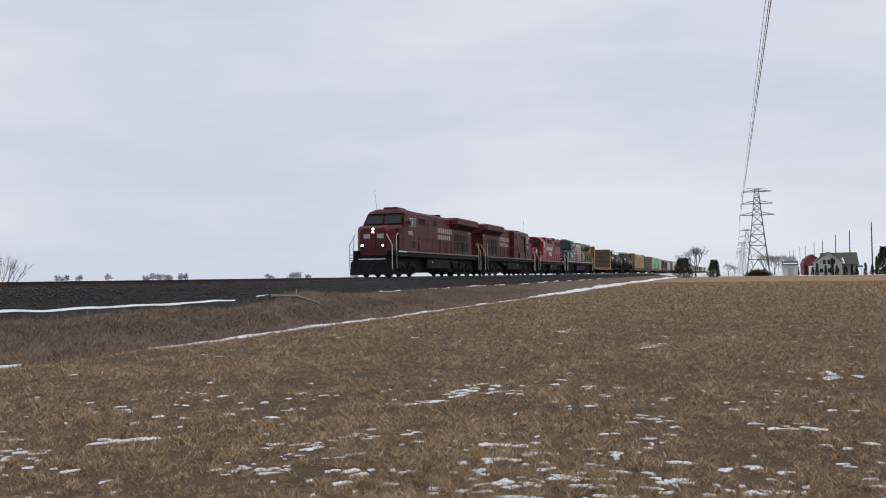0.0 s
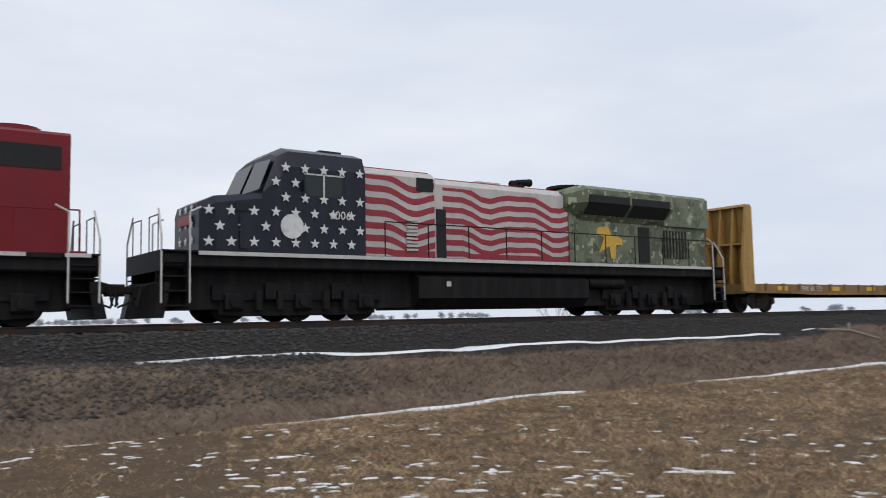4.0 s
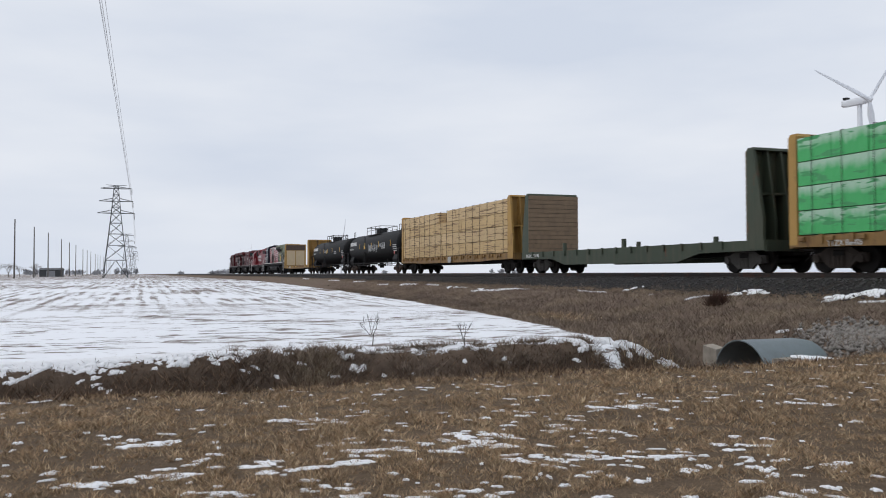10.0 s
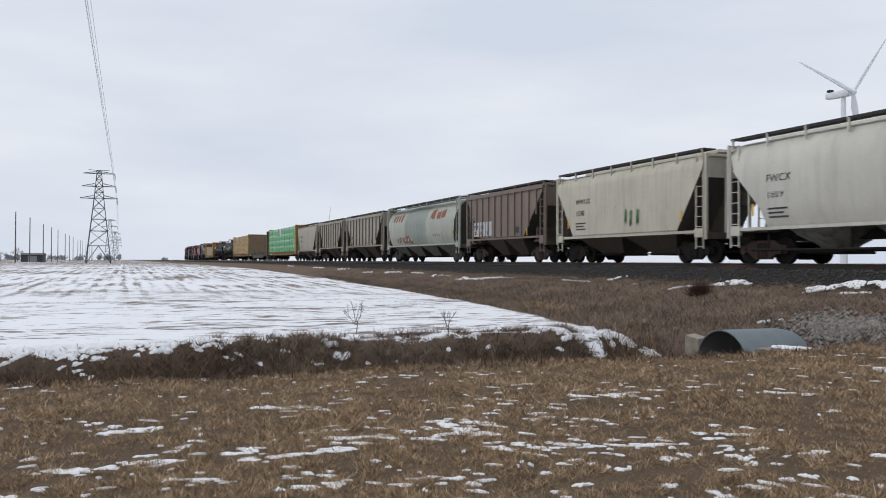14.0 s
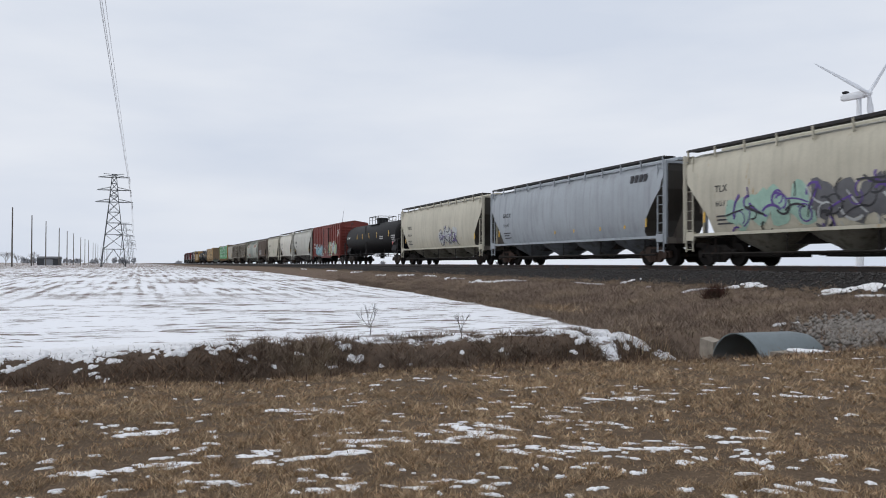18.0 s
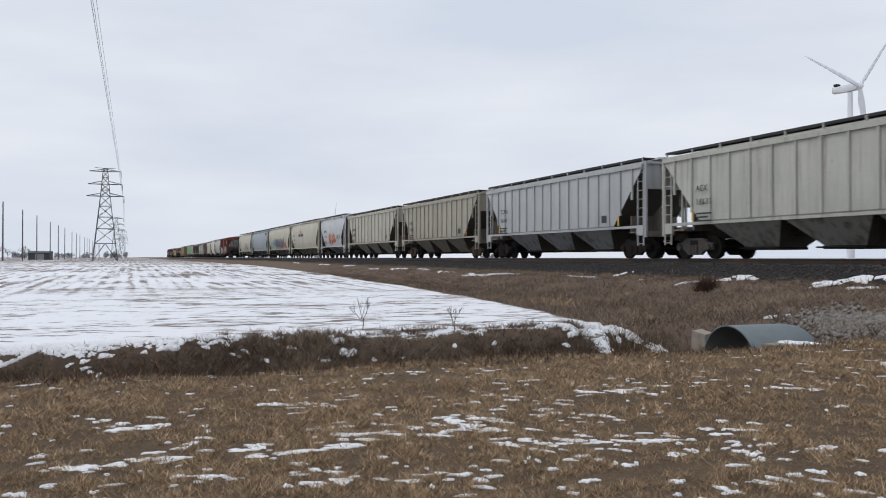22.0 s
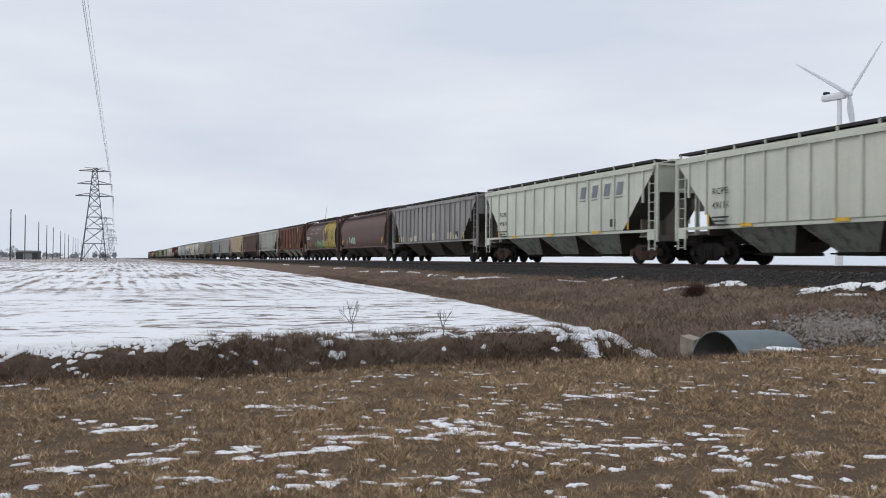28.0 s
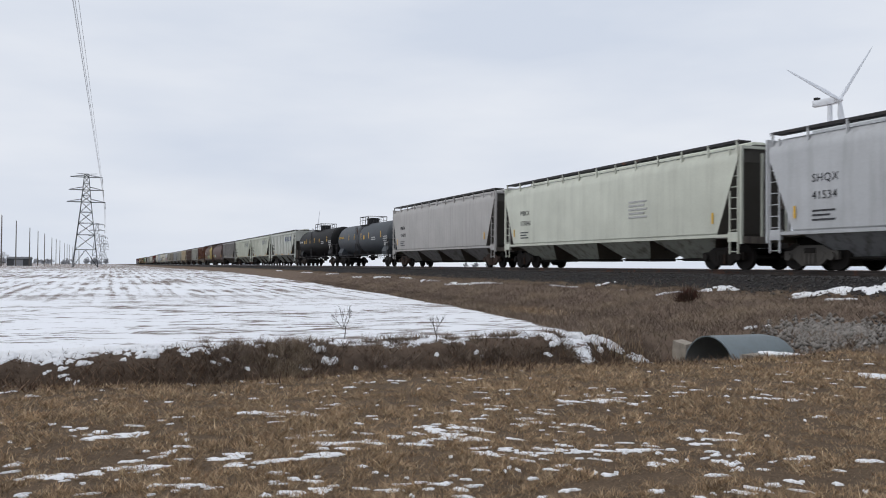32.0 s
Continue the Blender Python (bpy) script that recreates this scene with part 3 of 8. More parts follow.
# crumbs of snow between the tufts
rnd = random.Random(77)
count = 0
while count < 2450:
    a = radians(rnd.uniform(-112, 108) if count % 5 else rnd.uniform(-180, 180))
    r = (4.2 if count % 5 else 1.2) + 26 * rnd.random() ** 1.9
    if a > 0 and rnd.random() < 0.75:
        r = 4.4 + 9 * rnd.random() ** 1.6
    x, y = r * math.sin(a), r * math.cos(a)
    if x < -12.3 or y > 13 or (x > 0 and rnd.random() < 0.35) or noise.noise(Vector((x * 0.35, y * 0.35, 11.0))) < rnd.uniform(-0.5, 0.45):
        continue
    snow_lobe(g, x, y, 0.02 + 0.085 * rnd.random() ** 2, rnd.uniform(0.015, 0.055), -a + rnd.uniform(-0.5, 0.5), rnd, 0.012)
    count += 1
# the field's snow breaks over the ditch's far bank in ragged lumps, then in flecks
for k in range(420):
    y = rnd.uniform(-9, 2.3)
    down = rnd.random() ** 2.2
    x = -17.75 + (0.25 + 0.75 * (0.5 + noise.noise(Vector((y * 1.1, 4.0, 2.0))))) * down
    r = 0.13 * (1 - 0.6 * down)
    snow_lobe(g, x, y, r * rnd.uniform(0.5, 0.9), r * rnd.uniform(0.8, 1.7), rnd.uniform(-0.4, 0.4), rnd, 0.02)
for k in range(60):
    y = rnd.uniform(-8, 9.5)
    x = -17.7 + 1.4 * rnd.random()
    snow_lobe(g, x, y, rnd.uniform(0.02, 0.05), rnd.uniform(0.03, 0.10), rnd.uniform(-0.5, 0.5), rnd, 0.03)
for y0, x0 in ((4.25, -17.5), (4.4, -17.1), (0.95, -17.2), (9.6, -17.3), (9.9, -17.2)):
    for k in range(6):
        snow_lobe(g, x0 + rnd.uniform(-0.12, 0.12), y0 + rnd.uniform(-0.12, 0.12), rnd.uniform(0.03, 0.07), rnd.uniform(0.05, 0.10), 0, rnd, 0.05)
tagged(part("snow_scraps", g, SNOW, smooth=50), label="melting patches and scraps of snow in the dormant grass", category="snow", kind="stuff")


# ---- the lawn: fine blades, densest near the operator, thinner on the snow ----
CELL = 0.04
mask = np.zeros((int(60 / CELL), int(34 / CELL)), bool)
for cx, cy, rx, ry, turn in LOBES:
    m = int(max(rx, ry) / CELL) + 1
    ci, cj = int((cx + 25) / CELL), int((cy + 15) / CELL)
    if m < ci < mask.shape[0] - m - 1 and m < cj < mask.shape[1] - m - 1:
        ii, jj = np.mgrid[-m:m + 1, -m:m + 1] * CELL
        ca, sa = math.cos(turn), math.sin(turn)
        inside = ((ii * ca + jj * sa) / rx) ** 2 + ((jj * ca - ii * sa) / ry) ** 2 < 0.8
        mask[ci - m:ci + m + 1, cj - m:cj + m + 1] |= inside


def on_snow(x, y):
    i, j = ((x + 25) / CELL).astype(int), ((y + 15) / CELL).astype(int)
    ok = (i >= 0) & (i < mask.shape[0]) & (j >= 0) & (j < mask.shape[1])
    return ok & mask[np.clip(i, 0, mask.shape[0] - 1), np.clip(j, 0, mask.shape[1] - 1)]


for n, a0, a1, r0, r1 in ((1080000, 22, 102, 5.0, 120), (1000000, -101, -24, 5.0, 120), (100000, -24, 22, 5.0, 120), (150000, 102, 259, 5.0, 120), (90000, -180, 180, 0.8, 5.2)):
    r = r0 * np.exp(rs.rand(n) * math.log(r1 / r0))
    a = np.radians(rs.uniform(a0, a1, n))
    x, y = r * np.sin(a), r * np.cos(a)
    cl = 1.3 * value_noise(x, y, 8.5, 1) + 0.8 * value_noise(x, y, 2.6, 2) + 0.6 * value_noise(x, y, 0.5, 3)
    keep = (x > -12.8 + 0.4 * value_noise(x, y, 1.2, 4)) & (y < 13.7 - 0.25 * (x > 16) - 0.75 * (x > 52) + 0.5 * value_noise(x, y, 0.9, 5) * (x < 52)) & (rs.rand(n) < np.clip(0.85 + 1.3 * cl, 0.22, 1)) & ~(on_snow(x, y) & (rs.rand(n) < 0.68 - 1.3 * cl))
    x, y, r, cl = x[keep], y[keep], r[keep], cl[keep]
    h = (0.027 + 0.0009 * r) * rs.uniform(0.35, 1.6, len(x)) * (1 + 1.1 * np.clip(cl, -0.6, 0.8))
    blades("lawn_grass", DRY, "short dormant brown grass of the field", x, y, h, (0.0012 + 0.00037 * r) * rs.uniform(0.6, 1.5, len(x)), 1.9, rs)


def snow_strip(points, half, seed, label, lift=0.0):
    """A drift along a line, its width wandering."""
    rnd = random.Random(seed)
    g = Geo()
    (x0, y0), (x1, y1) = points
    n = max(16, int(abs(x1 - x0) / 0.3))
    rows = []
    for i in range(n + 1):
        u = i / n
        x = x0 + (x1 - x0) * u
        yc = y0 + (y1 - y0) * u + 0.18 * noise.noise(Vector((x * 0.4, seed, 0)))
        w = half * (0.55 + 0.9 * abs(noise.noise(Vector((x * 0.25, seed + 5.0, 0)))) + 0.35 * noise.noise(Vector((x * 1.7, seed, 2.0)))) * min(1, 8 * u, 8 * (1 - u)) * min(1.0, max(0.12, 0.75 + 1.6 * noise.noise(Vector((x * 0.55, seed, 4.0)))))
        row = []
        for q, dz in ((-1, -0.02), (-0.5, 0.045), (0.5, 0.05), (1, -0.02)):
            yy = yc + q * max(0.01, w) + 0.45 * w * noise.noise(Vector((x * 1.9, q * 5.0, seed + 1.0)))
            row.append((x, yy, ground_z(x, yy) + dz + (lift if abs(q) < 1 else 0)))
        rows.append(row)
    g.loft(rows, cap=False, closed=False)
    return tagged(part("snow_drift", g, SNOW, smooth=60), label=label, category="snow", group="snow drifts along the track")


DITCH_SNOW = "thin line of snow in the trackside ditch"
snow_strip(((17.5, 13.7), (60, 13.75)), 0.2, 1, DITCH_SNOW)
snow_strip(((59, 13.75), (235, 13.4)), 1.15, 2, DITCH_SNOW, 0.08)
snow_strip(((6.0, 13.5), (13.6, 13.75)), 0.14, 3, DITCH_SNOW)
snow_strip(((-9.8, 10.6), (-8.2, 11.3)), 0.26, 4, DITCH_SNOW)
snow_strip(((-4.6, 12.7), (-2.2, 13.2)), 0.15, 5, DITCH_SNOW)
TOE_SNOW = "streak of old snow at the foot of the ballast"
snow_strip(((5.0, 17.4), (27.0, 17.4)), 0.2, 6, TOE_SNOW)
snow_strip(((28.6, 17.5), (31.2, 17.5)), 0.12, 7, TOE_SNOW)
for k in range(11):
    x = 40 + k * 7.5
    snow_strip(((x, 17.3), (x + 3.0 + (k % 3), 17.35)), 0.18, 20 + k, TOE_SNOW)


STREAKS = Geo()


def snow_streak(path, width, seed, thick=0.045):
    """A ragged drift of overlapping lobes along a bent line."""
    rnd = random.Random(seed)
    g = STREAKS
    for (xa, ya), (xb, yb) in zip(path, path[1:]):
        d = math.hypot(xb - xa, yb - ya)
        a = math.atan2(yb - ya, xb - xa)
        for k in range(max(4, int(d * 9))):
            u, v = rnd.random(), rnd.gauss(0, 0.33) * width
            r = width * rnd.uniform(0.15, 0.5)
            snow_lobe(g, xa + (xb - xa) * u - v * math.sin(a), ya + (yb - ya) * u + v * math.cos(a), r * rnd.uniform(1.0, 1.9), r * 0.7, a + rnd.uniform(-0.3, 0.3), rnd, thick)


snow_streak([(-22.8, 16.5), (-22.5, 17.3), (-21.9, 17.9), (-20.9, 18.2)], 0.34, 40)
snow_streak([(-18.2, 17.6), (-17.4, 18.1), (-16.5, 18.4), (-15.2, 18.5)], 0.42, 41)
snow_streak([(-17.2, 17.5), (-15.9, 17.7)], 0.2, 42)
snow_streak([(-13.6, 17.3), (-12.2, 17.6)], 0.25, 43)
snow_streak([(-28.7, 17.8), (-27.8, 18.2)], 0.2, 44)
snow_streak([(-25.5, 16.9), (-25.9, 17.5)], 0.14, 45)
snow_streak([(-16.5, 14.5), (-16.2, 14.9)], 0.16, 46)
snow_streak([(-17.7, 10.0), (-17.35, 10.7), (-17.05, 11.4), (-16.85, 12.0)], 0.34, 47, 0.06)
snow_streak([(-17.9, 9.0), (-17.5, 9.9)], 0.3, 48)
for k, (x, y) in enumerate(((-30, 17.4), (-36, 16.9), (-38.5, 16.5), (-43.5, 16.7), (-48, 17.0), (-52.5, 16.7), (-57.5, 16.4), (-66, 16.8), (-76, 17.0), (-90, 16.9))):
    snow_streak([(x - 1.1 - 0.3 * (k % 3), y - 0.1), (x + 0.9, y + 0.2 * (k % 2))], 0.22 + 0.05 * (k % 3), 50 + k)
tagged(part("snow_streaks", STREAKS, SNOW, smooth=50), label="ragged streaks of old snow on the embankment", category="snow", kind="stuff")
# bent straw lying at the field's edge
rs2 = np.random.RandomState(31)
x, y = rs2.normal(-26.0, 0.9, 700), rs2.normal(13.6, 0.35, 700)
blades("straw_clump", DRY, "pale straw flattened at the field's edge", x, y, rs2.uniform(0.1, 0.3, 700), rs2.uniform(0.008, 0.014, 700), 2.2, rs2)

# culvert: steel pipe through a low concrete headwall
GALV = paint("galvanised_corrugated_steel", (0.25, 0.29, 0.305), 0.45, 0.0, 0.5, 0.4, dirt_col=(0.17, 0.18, 0.18))
CONC = plain("weathered_concrete", (0.38, 0.33, 0.27), 0.85, 0, 0.5, 3)
culvert = thing("culvert", "galvanised corrugated steel culvert pipe with broken concrete headwall", "culvert")
g = Geo()
n = 26
R, cx, cz = 0.86, -15.15, -0.72
rows = []
for k in range(46):
    y = 12.25 + k * 0.04
    q = R + 0.010 * math.cos(k * math.pi / 1.0) - 0.05 * max(0, k - 36) / 9
    rows.append([(cx + q * math.sin(2 * math.pi * i / n), y, cz + q * math.cos(2 * math.pi * i / n)) for i in range(n)])
inner = [[(cx + (p[0] - cx) * 0.97, p[1], cz + (p[2] - cz) * 0.97) for p in r] for r in (rows[0], rows[-1])]
g.loft([inner[1], inner[0]] + rows, cap=False)
part("pipe", g, GALV, culvert, smooth=60)
part("headwall", Geo().loft([[(-16.6, 12.35, -1.7), (-16.05, 12.35, -1.7), (-16.05, 12.35, -0.14), (-16.52, 12.35, -0.08)], [(-16.6, 12.6, -1.7), (-16.05, 12.6, -1.7), (-16.1, 12.6, -0.10), (-16.5, 12.6, -0.05)]]), CONC, culvert)
part("wing_wall", Geo().loft([[(-14.25, 12.3, -1.7), (-11.7, 12.3, -1.3), (-11.75, 12.3, -0.10), (-14.2, 12.3, -0.16)], [(-14.25, 12.75, -1.7), (-11.7, 12.75, -1.3), (-11.75, 12.75, -0.06), (-14.2, 12.75, -0.14)]]), CONC, culvert)
g = Geo()
rnd = random.Random(9)
for k in range(4):
    x0 = -13.5 + k * 0.4
    g.cbox(x0 - 0.3, x0 + 0.25, 12.35, 12.68, -0.13, -0.06 + 0.02 * (k % 2), 0.03)
tagged(part("snow_ridge", g, SNOW, smooth=40), label="snow lying on the concrete wing wall", category="snow")

# ---- running gear shared by all cars ----
# each car is built along +x from its front coupler face, y = 0 on the centre line, z = 0 on the rail; -y faces the field
GEAR = {}


def mesh_of(key, geo, material, smooth=35):
    if key not in GEAR:
        ob = part(key, geo(), material, smooth=smooth)
        GEAR[key] = ob.data
        bpy.data.objects.remove(ob)
    return GEAR[key]


def wheel_geo(r):
    def make():
        g = Geo()
        n = 20
        prof = [(-0.07, 0.10), (-0.07, r - 0.10), (-0.075, r - 0.07), (-0.075, r), (0.05, r), (0.065, r + 0.02), (0.065, r - 0.07), (0.02, r - 0.1), (0.03, 0.16), (0.05, 0.10)]
        g.loft([[(q * math.cos(2 * math.pi * i / n), y, q * math.sin(2 * math.pi * i / n)) for y, q in prof] for i in range(n)] +
               [[(q, y, 0) for y, q in prof]], cap=False)
        g.cyl((0, -0.2, 0), (0, 0.76, 0), 0.085, 10)
        return g
    return make


def frame_geo(base, r):
    """The cast side frame of a truck, seen from its side: arched top, bearing boxes, spring pocket."""
    def make():
        g = Geo()
        h = base / 2
        out = [(-h - 0.22, r - 0.10), (-h - 0.22, r + 0.17), (-h + 0.1, r + 0.2), (-h * 0.55, r + 0.36), (h * 0.55, r + 0.36), (h - 0.1, r + 0.2), (h + 0.22, r + 0.17), (h + 0.22, r - 0.1),
               (h - 0.2, r - 0.08), (h * 0.42, r - 0.30), (-h * 0.42, r - 0.30), (-h + 0.2, r - 0.08)]
        g.prism_y(out, -0.07, 0.07)
        for s in (-1, 1):
            g.cyl((s * h, -0.16, r), (s * h, 0.05, r), 0.13, 10)
            g.prism_y([(s * 0.36, r + 0.22), (s * 0.62, r + 0.12), (s * 0.46, r - 0.12), (s * 0.34, r - 0.16)], -0.085, -0.06)
        for k in (-0.17, 0, 0.17):
            g.cyl((k, -0.09, r - 0.24), (k, -0.09, r + 0.1), 0.07, 8)
        return g
    return make


def bolster_geo(base, r):
    def make():
        g = Geo()
        g.cbox(-0.22, 0.22, -1.1, 1.1, r - 0.05, r + 0.3, 0.05)
        g.cyl((0, 0, r + 0.25), (0, 0, r + 0.5), 0.35, 12)
        for s in (-1, 1):
            g.box(s * (base / 2 - 0.62) - 0.05, s * (base / 2 - 0.62) + 0.05, -0.85, 0.85, r - 0.12, r + 0.05)
        return g
    return make


TONES = [STEEL, paint("rusty_truck_casting", (0.055, 0.034, 0.026), 0.5, 0.2, 0.8, 0.0, (0.09, 0.07, 0.055), (0.08, 0.035, 0.02)), STEEL, paint("dusty_grey_truck_casting", (0.085, 0.078, 0.07), 0.5, 0.1, 0.8, 0.0, (0.04, 0.033, 0.028)),
         paint("brown_truck_casting", (0.04, 0.03, 0.024), 0.5, 0.1, 0.8, 0.0, (0.1, 0.08, 0.065))]
TRUCK_COUNT = [0]


def truck(parent, x, axles=2, base=1.75, r=0.44):
    tone = TONES[TRUCK_COUNT[0] // 2 % len(TONES)]
    TRUCK_COUNT[0] += 1
    key = "%d_%g" % (axles, base)
    t = part("truck", mesh_of("truck_bolster" + key, bolster_geo(base * (axles - 1), r), STEEL), STEEL, parent)
    t.matrix_basis = pose(x, 0, 0)
    for s in (-1, 1):
        o = part("side_frame", mesh_of("truck_frame" + key + tone.name, frame_geo(base * (axles - 1), r), tone), tone, t)
        o.matrix_basis = pose(0, s * 1.0, 0, 0, 0, 0 if s < 0 else 180)
        for k in range(axles):
            w = part("wheel", mesh_of("truck_wheel" + str(r), wheel_geo(r), STEEL), STEEL, t)
            w.matrix_basis = pose((k - (axles - 1) / 2) * base, s * 0.76, r, 0, 0, 0 if s < 0 else 180)
    return t


def coupler_geo():
    g = Geo()
    g.cbox(-0.02, 0.75, -0.09, 0.09, 0.76, 0.94, 0.03)
    g.cbox(-0.05, 0.22, -0.16, 0.16, 0.70, 1.0, 0.05)
    g.tube([(0.6, -0.35, 0.85), (0.3, -0.38, 0.55), (0.0, -0.3, 0.42)], 0.03, 6)
    return g


def couplers(parent, L):
    for x, turn in ((0, 0), (L, 180)):
        o = part("coupler", mesh_of("coupler_mesh", coupler_geo, STEEL), STEEL, parent)
        o.matrix_basis = pose(x, 0, 0, 0, 0, turn)


def ladder(parent, material, x, y, z0, z1, width=0.42, along="x", step=0.38, name="ladder"):
    g = Geo()
    d = (width / 2, 0) if along == "x" else (0, width / 2)
    for s in (-1, 1):
        g.box(x + s * d[0] - 0.025, x + s * d[0] + 0.025, y + s * d[1] - 0.025, y + s * d[1] + 0.025, z0, z1)
    z = z0 + 0.08
    while z < z1:
        g.cyl((x - d[0], y - d[1], z), (x + d[0], y + d[1], z), 0.016, 5)
        z += step
    return part(name, g, material, parent)


def tapes(parent, xs, y, z, h=0.45, name="reflector"):
    me = GEAR.setdefault("tape%g" % h, None)
    for x in xs:
        if me is None:
            ob = part(name, Geo().box(-0.05, 0.05, -0.006, 0.006, 0, h), YELLOW, parent, "yellow reflective strip")
            me = GEAR["tape%g" % h] = ob.data
        else:
            ob = part(name, me, YELLOW, parent, "yellow reflective strip")
        ob.matrix_basis = pose(x, y, z)


def grime_tag(parent, x0, x1, y, z0, z1, mats, seed, curve=None, name="graffiti", label="spray-painted graffiti"):
    """Spray paint as overlapping jagged blocks, each colour one sheet a few millimetres proud; curve gives y at a height."""
    rnd = random.Random(seed)
    yy = curve or (lambda z: y)
    for layer, (material, n, grow) in enumerate(mats):
        g = Geo()
        for k in range(n):
            w = (x1 - x0) / n
            a = x0 + k * w - w * grow + rnd.uniform(-0.1, 0.1) * w
            b = a + w * (1 + 2 * grow) * rnd.uniform(0.75, 1.1)
            lo = z0 + (z1 - z0) * rnd.uniform(0.0, 0.22) + (0.08 if layer else 0)
            hi = z1 - (z1 - z0) * rnd.uniform(0.0, 0.28) - (0.08 if layer else 0)
            m = 7
            pts = []
            for i in range(m):
                u = i / (m - 1)
                pts.append((a + (b - a) * u, hi + rnd.uniform(-0.14, 0.14) * (z1 - z0)))
            for i in range(m):
                u = 1 - i / (m - 1)
                pts.append((a + (b - a) * u + rnd.uniform(-0.06, 0.06), lo + rnd.uniform(-0.12, 0.12) * (z1 - z0)))
            # five bands from top to bottom, so that the paint follows a curved side
            off = 0.012 + 0.006 * layer
            rows = []
            for q in range(6):
                u = q / 5
                row = []
                for i in range(m):
                    (xa, za), (xb, zb) = pts[i], pts[2 * m - 1 - i]
                    zz = za + (zb - za) * u
                    row.append((xa + (xb - xa) * u, yy(zz) - off, zz))
                rows.append(row)
            g.loft(rows, cap=False, closed=False)
        part(name, g, material, parent, label)



def spray_letters(parent, x0, x1, z0, z1, n, fills, inks, seed, curve, label="spray-painted graffiti letters"):
    """Swollen spray-can letters: uneven overlapping blobs with bent strokes of paint over them; curve gives y at a height."""
    rnd = random.Random(seed)
    w, h = (x1 - x0) / n, z1 - z0
    meshes = {}

    def sheet(material):
        return meshes.setdefault(material.name, (material, Geo()))[1]
    for k in range(n):
        cx, cz = x0 + (k + 0.5) * w + rnd.uniform(-0.1, 0.1) * w, (z0 + z1) / 2 + rnd.uniform(-0.1, 0.1) * h
        ph = [rnd.uniform(0, 6.28) for _ in range(3)]
        m = 18
        vs = [(cx, curve(cz) - 0.016, cz)]
        for q in (0.5, 1.0):
            for i in range(m):
                a = 2 * math.pi * i / m
                r = 1 + 0.16 * math.sin(2 * a + ph[0]) + 0.14 * math.sin(3 * a + ph[1]) + 0.1 * math.sin(5 * a + ph[2]) + rnd.uniform(-0.05, 0.05)
                x, z = cx + q * r * 0.58 * w * math.cos(a), cz + q * r * 0.46 * h * math.sin(a)
                vs.append((x, curve(z) - 0.014 - 0.001 * (k % 3), z))
        fs = [(0, 1 + i, 1 + (i + 1) % m) for i in range(m)] + [(1 + i, 1 + m + i, 1 + m + (i + 1) % m, 1 + (i + 1) % m) for i in range(m)]
        sheet(fills[k % len(fills)]).add(vs, fs)
        for j, ink in enumerate(inks):
            for _ in range(2):
                x, z = cx + rnd.uniform(-0.45, 0.45) * w, cz + rnd.uniform(-0.4, 0.4) * h
                a, bend = rnd.uniform(0, 6.28), rnd.uniform(-0.55, 0.55)
                t = rnd.uniform(0.022, 0.05)
                vs = []
                for i in range(9):
                    nx, nz = -math.sin(a), math.cos(a)
                    for s in (-1, 1):
                        zz = min(z1 + 0.1, max(z0 - 0.05, z + s * t * nz))
                        vs.append((x + s * t * nx, curve(zz) - 0.022 - 0.003 * j, zz))
                    x, z, a = x + 0.085 * h * math.cos(a), z + 0.085 * h * math.sin(a), a + bend
                sheet(ink).add(vs, [(2 * i, 2 * i + 1, 2 * i + 3, 2 * i + 2) for i in range(8)])
    for material, g in meshes.values():
        part("graffiti", g, material, parent, label)


# ---- freight cars ----
def profile(kind, top):
    """Half of a body's cross section, from the bottom edge up to the roof ridge, as (|y|, z)."""
    if kind == "flat":
        return [(1.50, 1.38), (1.55, 1.45), (1.55, top - 0.30), (1.50, top - 0.10), (0.75, top + 0.06), (0.0, top + 0.08)]
    if kind == "straight":
        return [(1.50, 1.22), (1.55, 1.30), (1.56, top - 0.62), (1.52, top - 0.36), (1.36, top - 0.14), (0.8, top + 0.02), (0.0, top + 0.05)]
    if kind == "round":
        return [(1.28, 1.15), (1.42, 1.45), (1.53, 1.95), (1.58, 2.6), (1.57, 3.2), (1.49, top - 0.45), (1.30, top - 0.16), (0.8, top + 0.02), (0.0, top + 0.05)]
    out = [(1.34, 1.16), (1.49, 1.5), (1.58, 1.95)]
    cz, r = top - 1.62, 1.62
    for i in range(9):
        q = radians(-12 + 102 * i / 8)
        out.append((max(r * math.cos(q), 0.0), cz + r * math.sin(q)))
    out[-1] = (0.0, cz + r)
    return out


def side_y(prof, z):
    for (y0, z0), (y1, z1) in zip(prof, prof[1:]):
        if z0 <= z <= z1:
            return -(y0 + (y1 - y0) * (z - z0) / (z1 - z0))
    return -prof[0][0]


LOWER = {}


def lower_paint(body, under):
    """The paint below a car's side sill: its body's colour at 0.55, with more dirt."""
    if under.name != "soiled_grey_underbody":
        return under
    if body.name not in LOWER:
        col = HOP_COLS[body.name]
        LOWER[body.name] = hop_paint(body.name + "_lower", tuple(0.55 * q for q in col), 1.0, 0.0, dirt_col=(0.055, 0.04, 0.03))
    return LOWER[body.name]


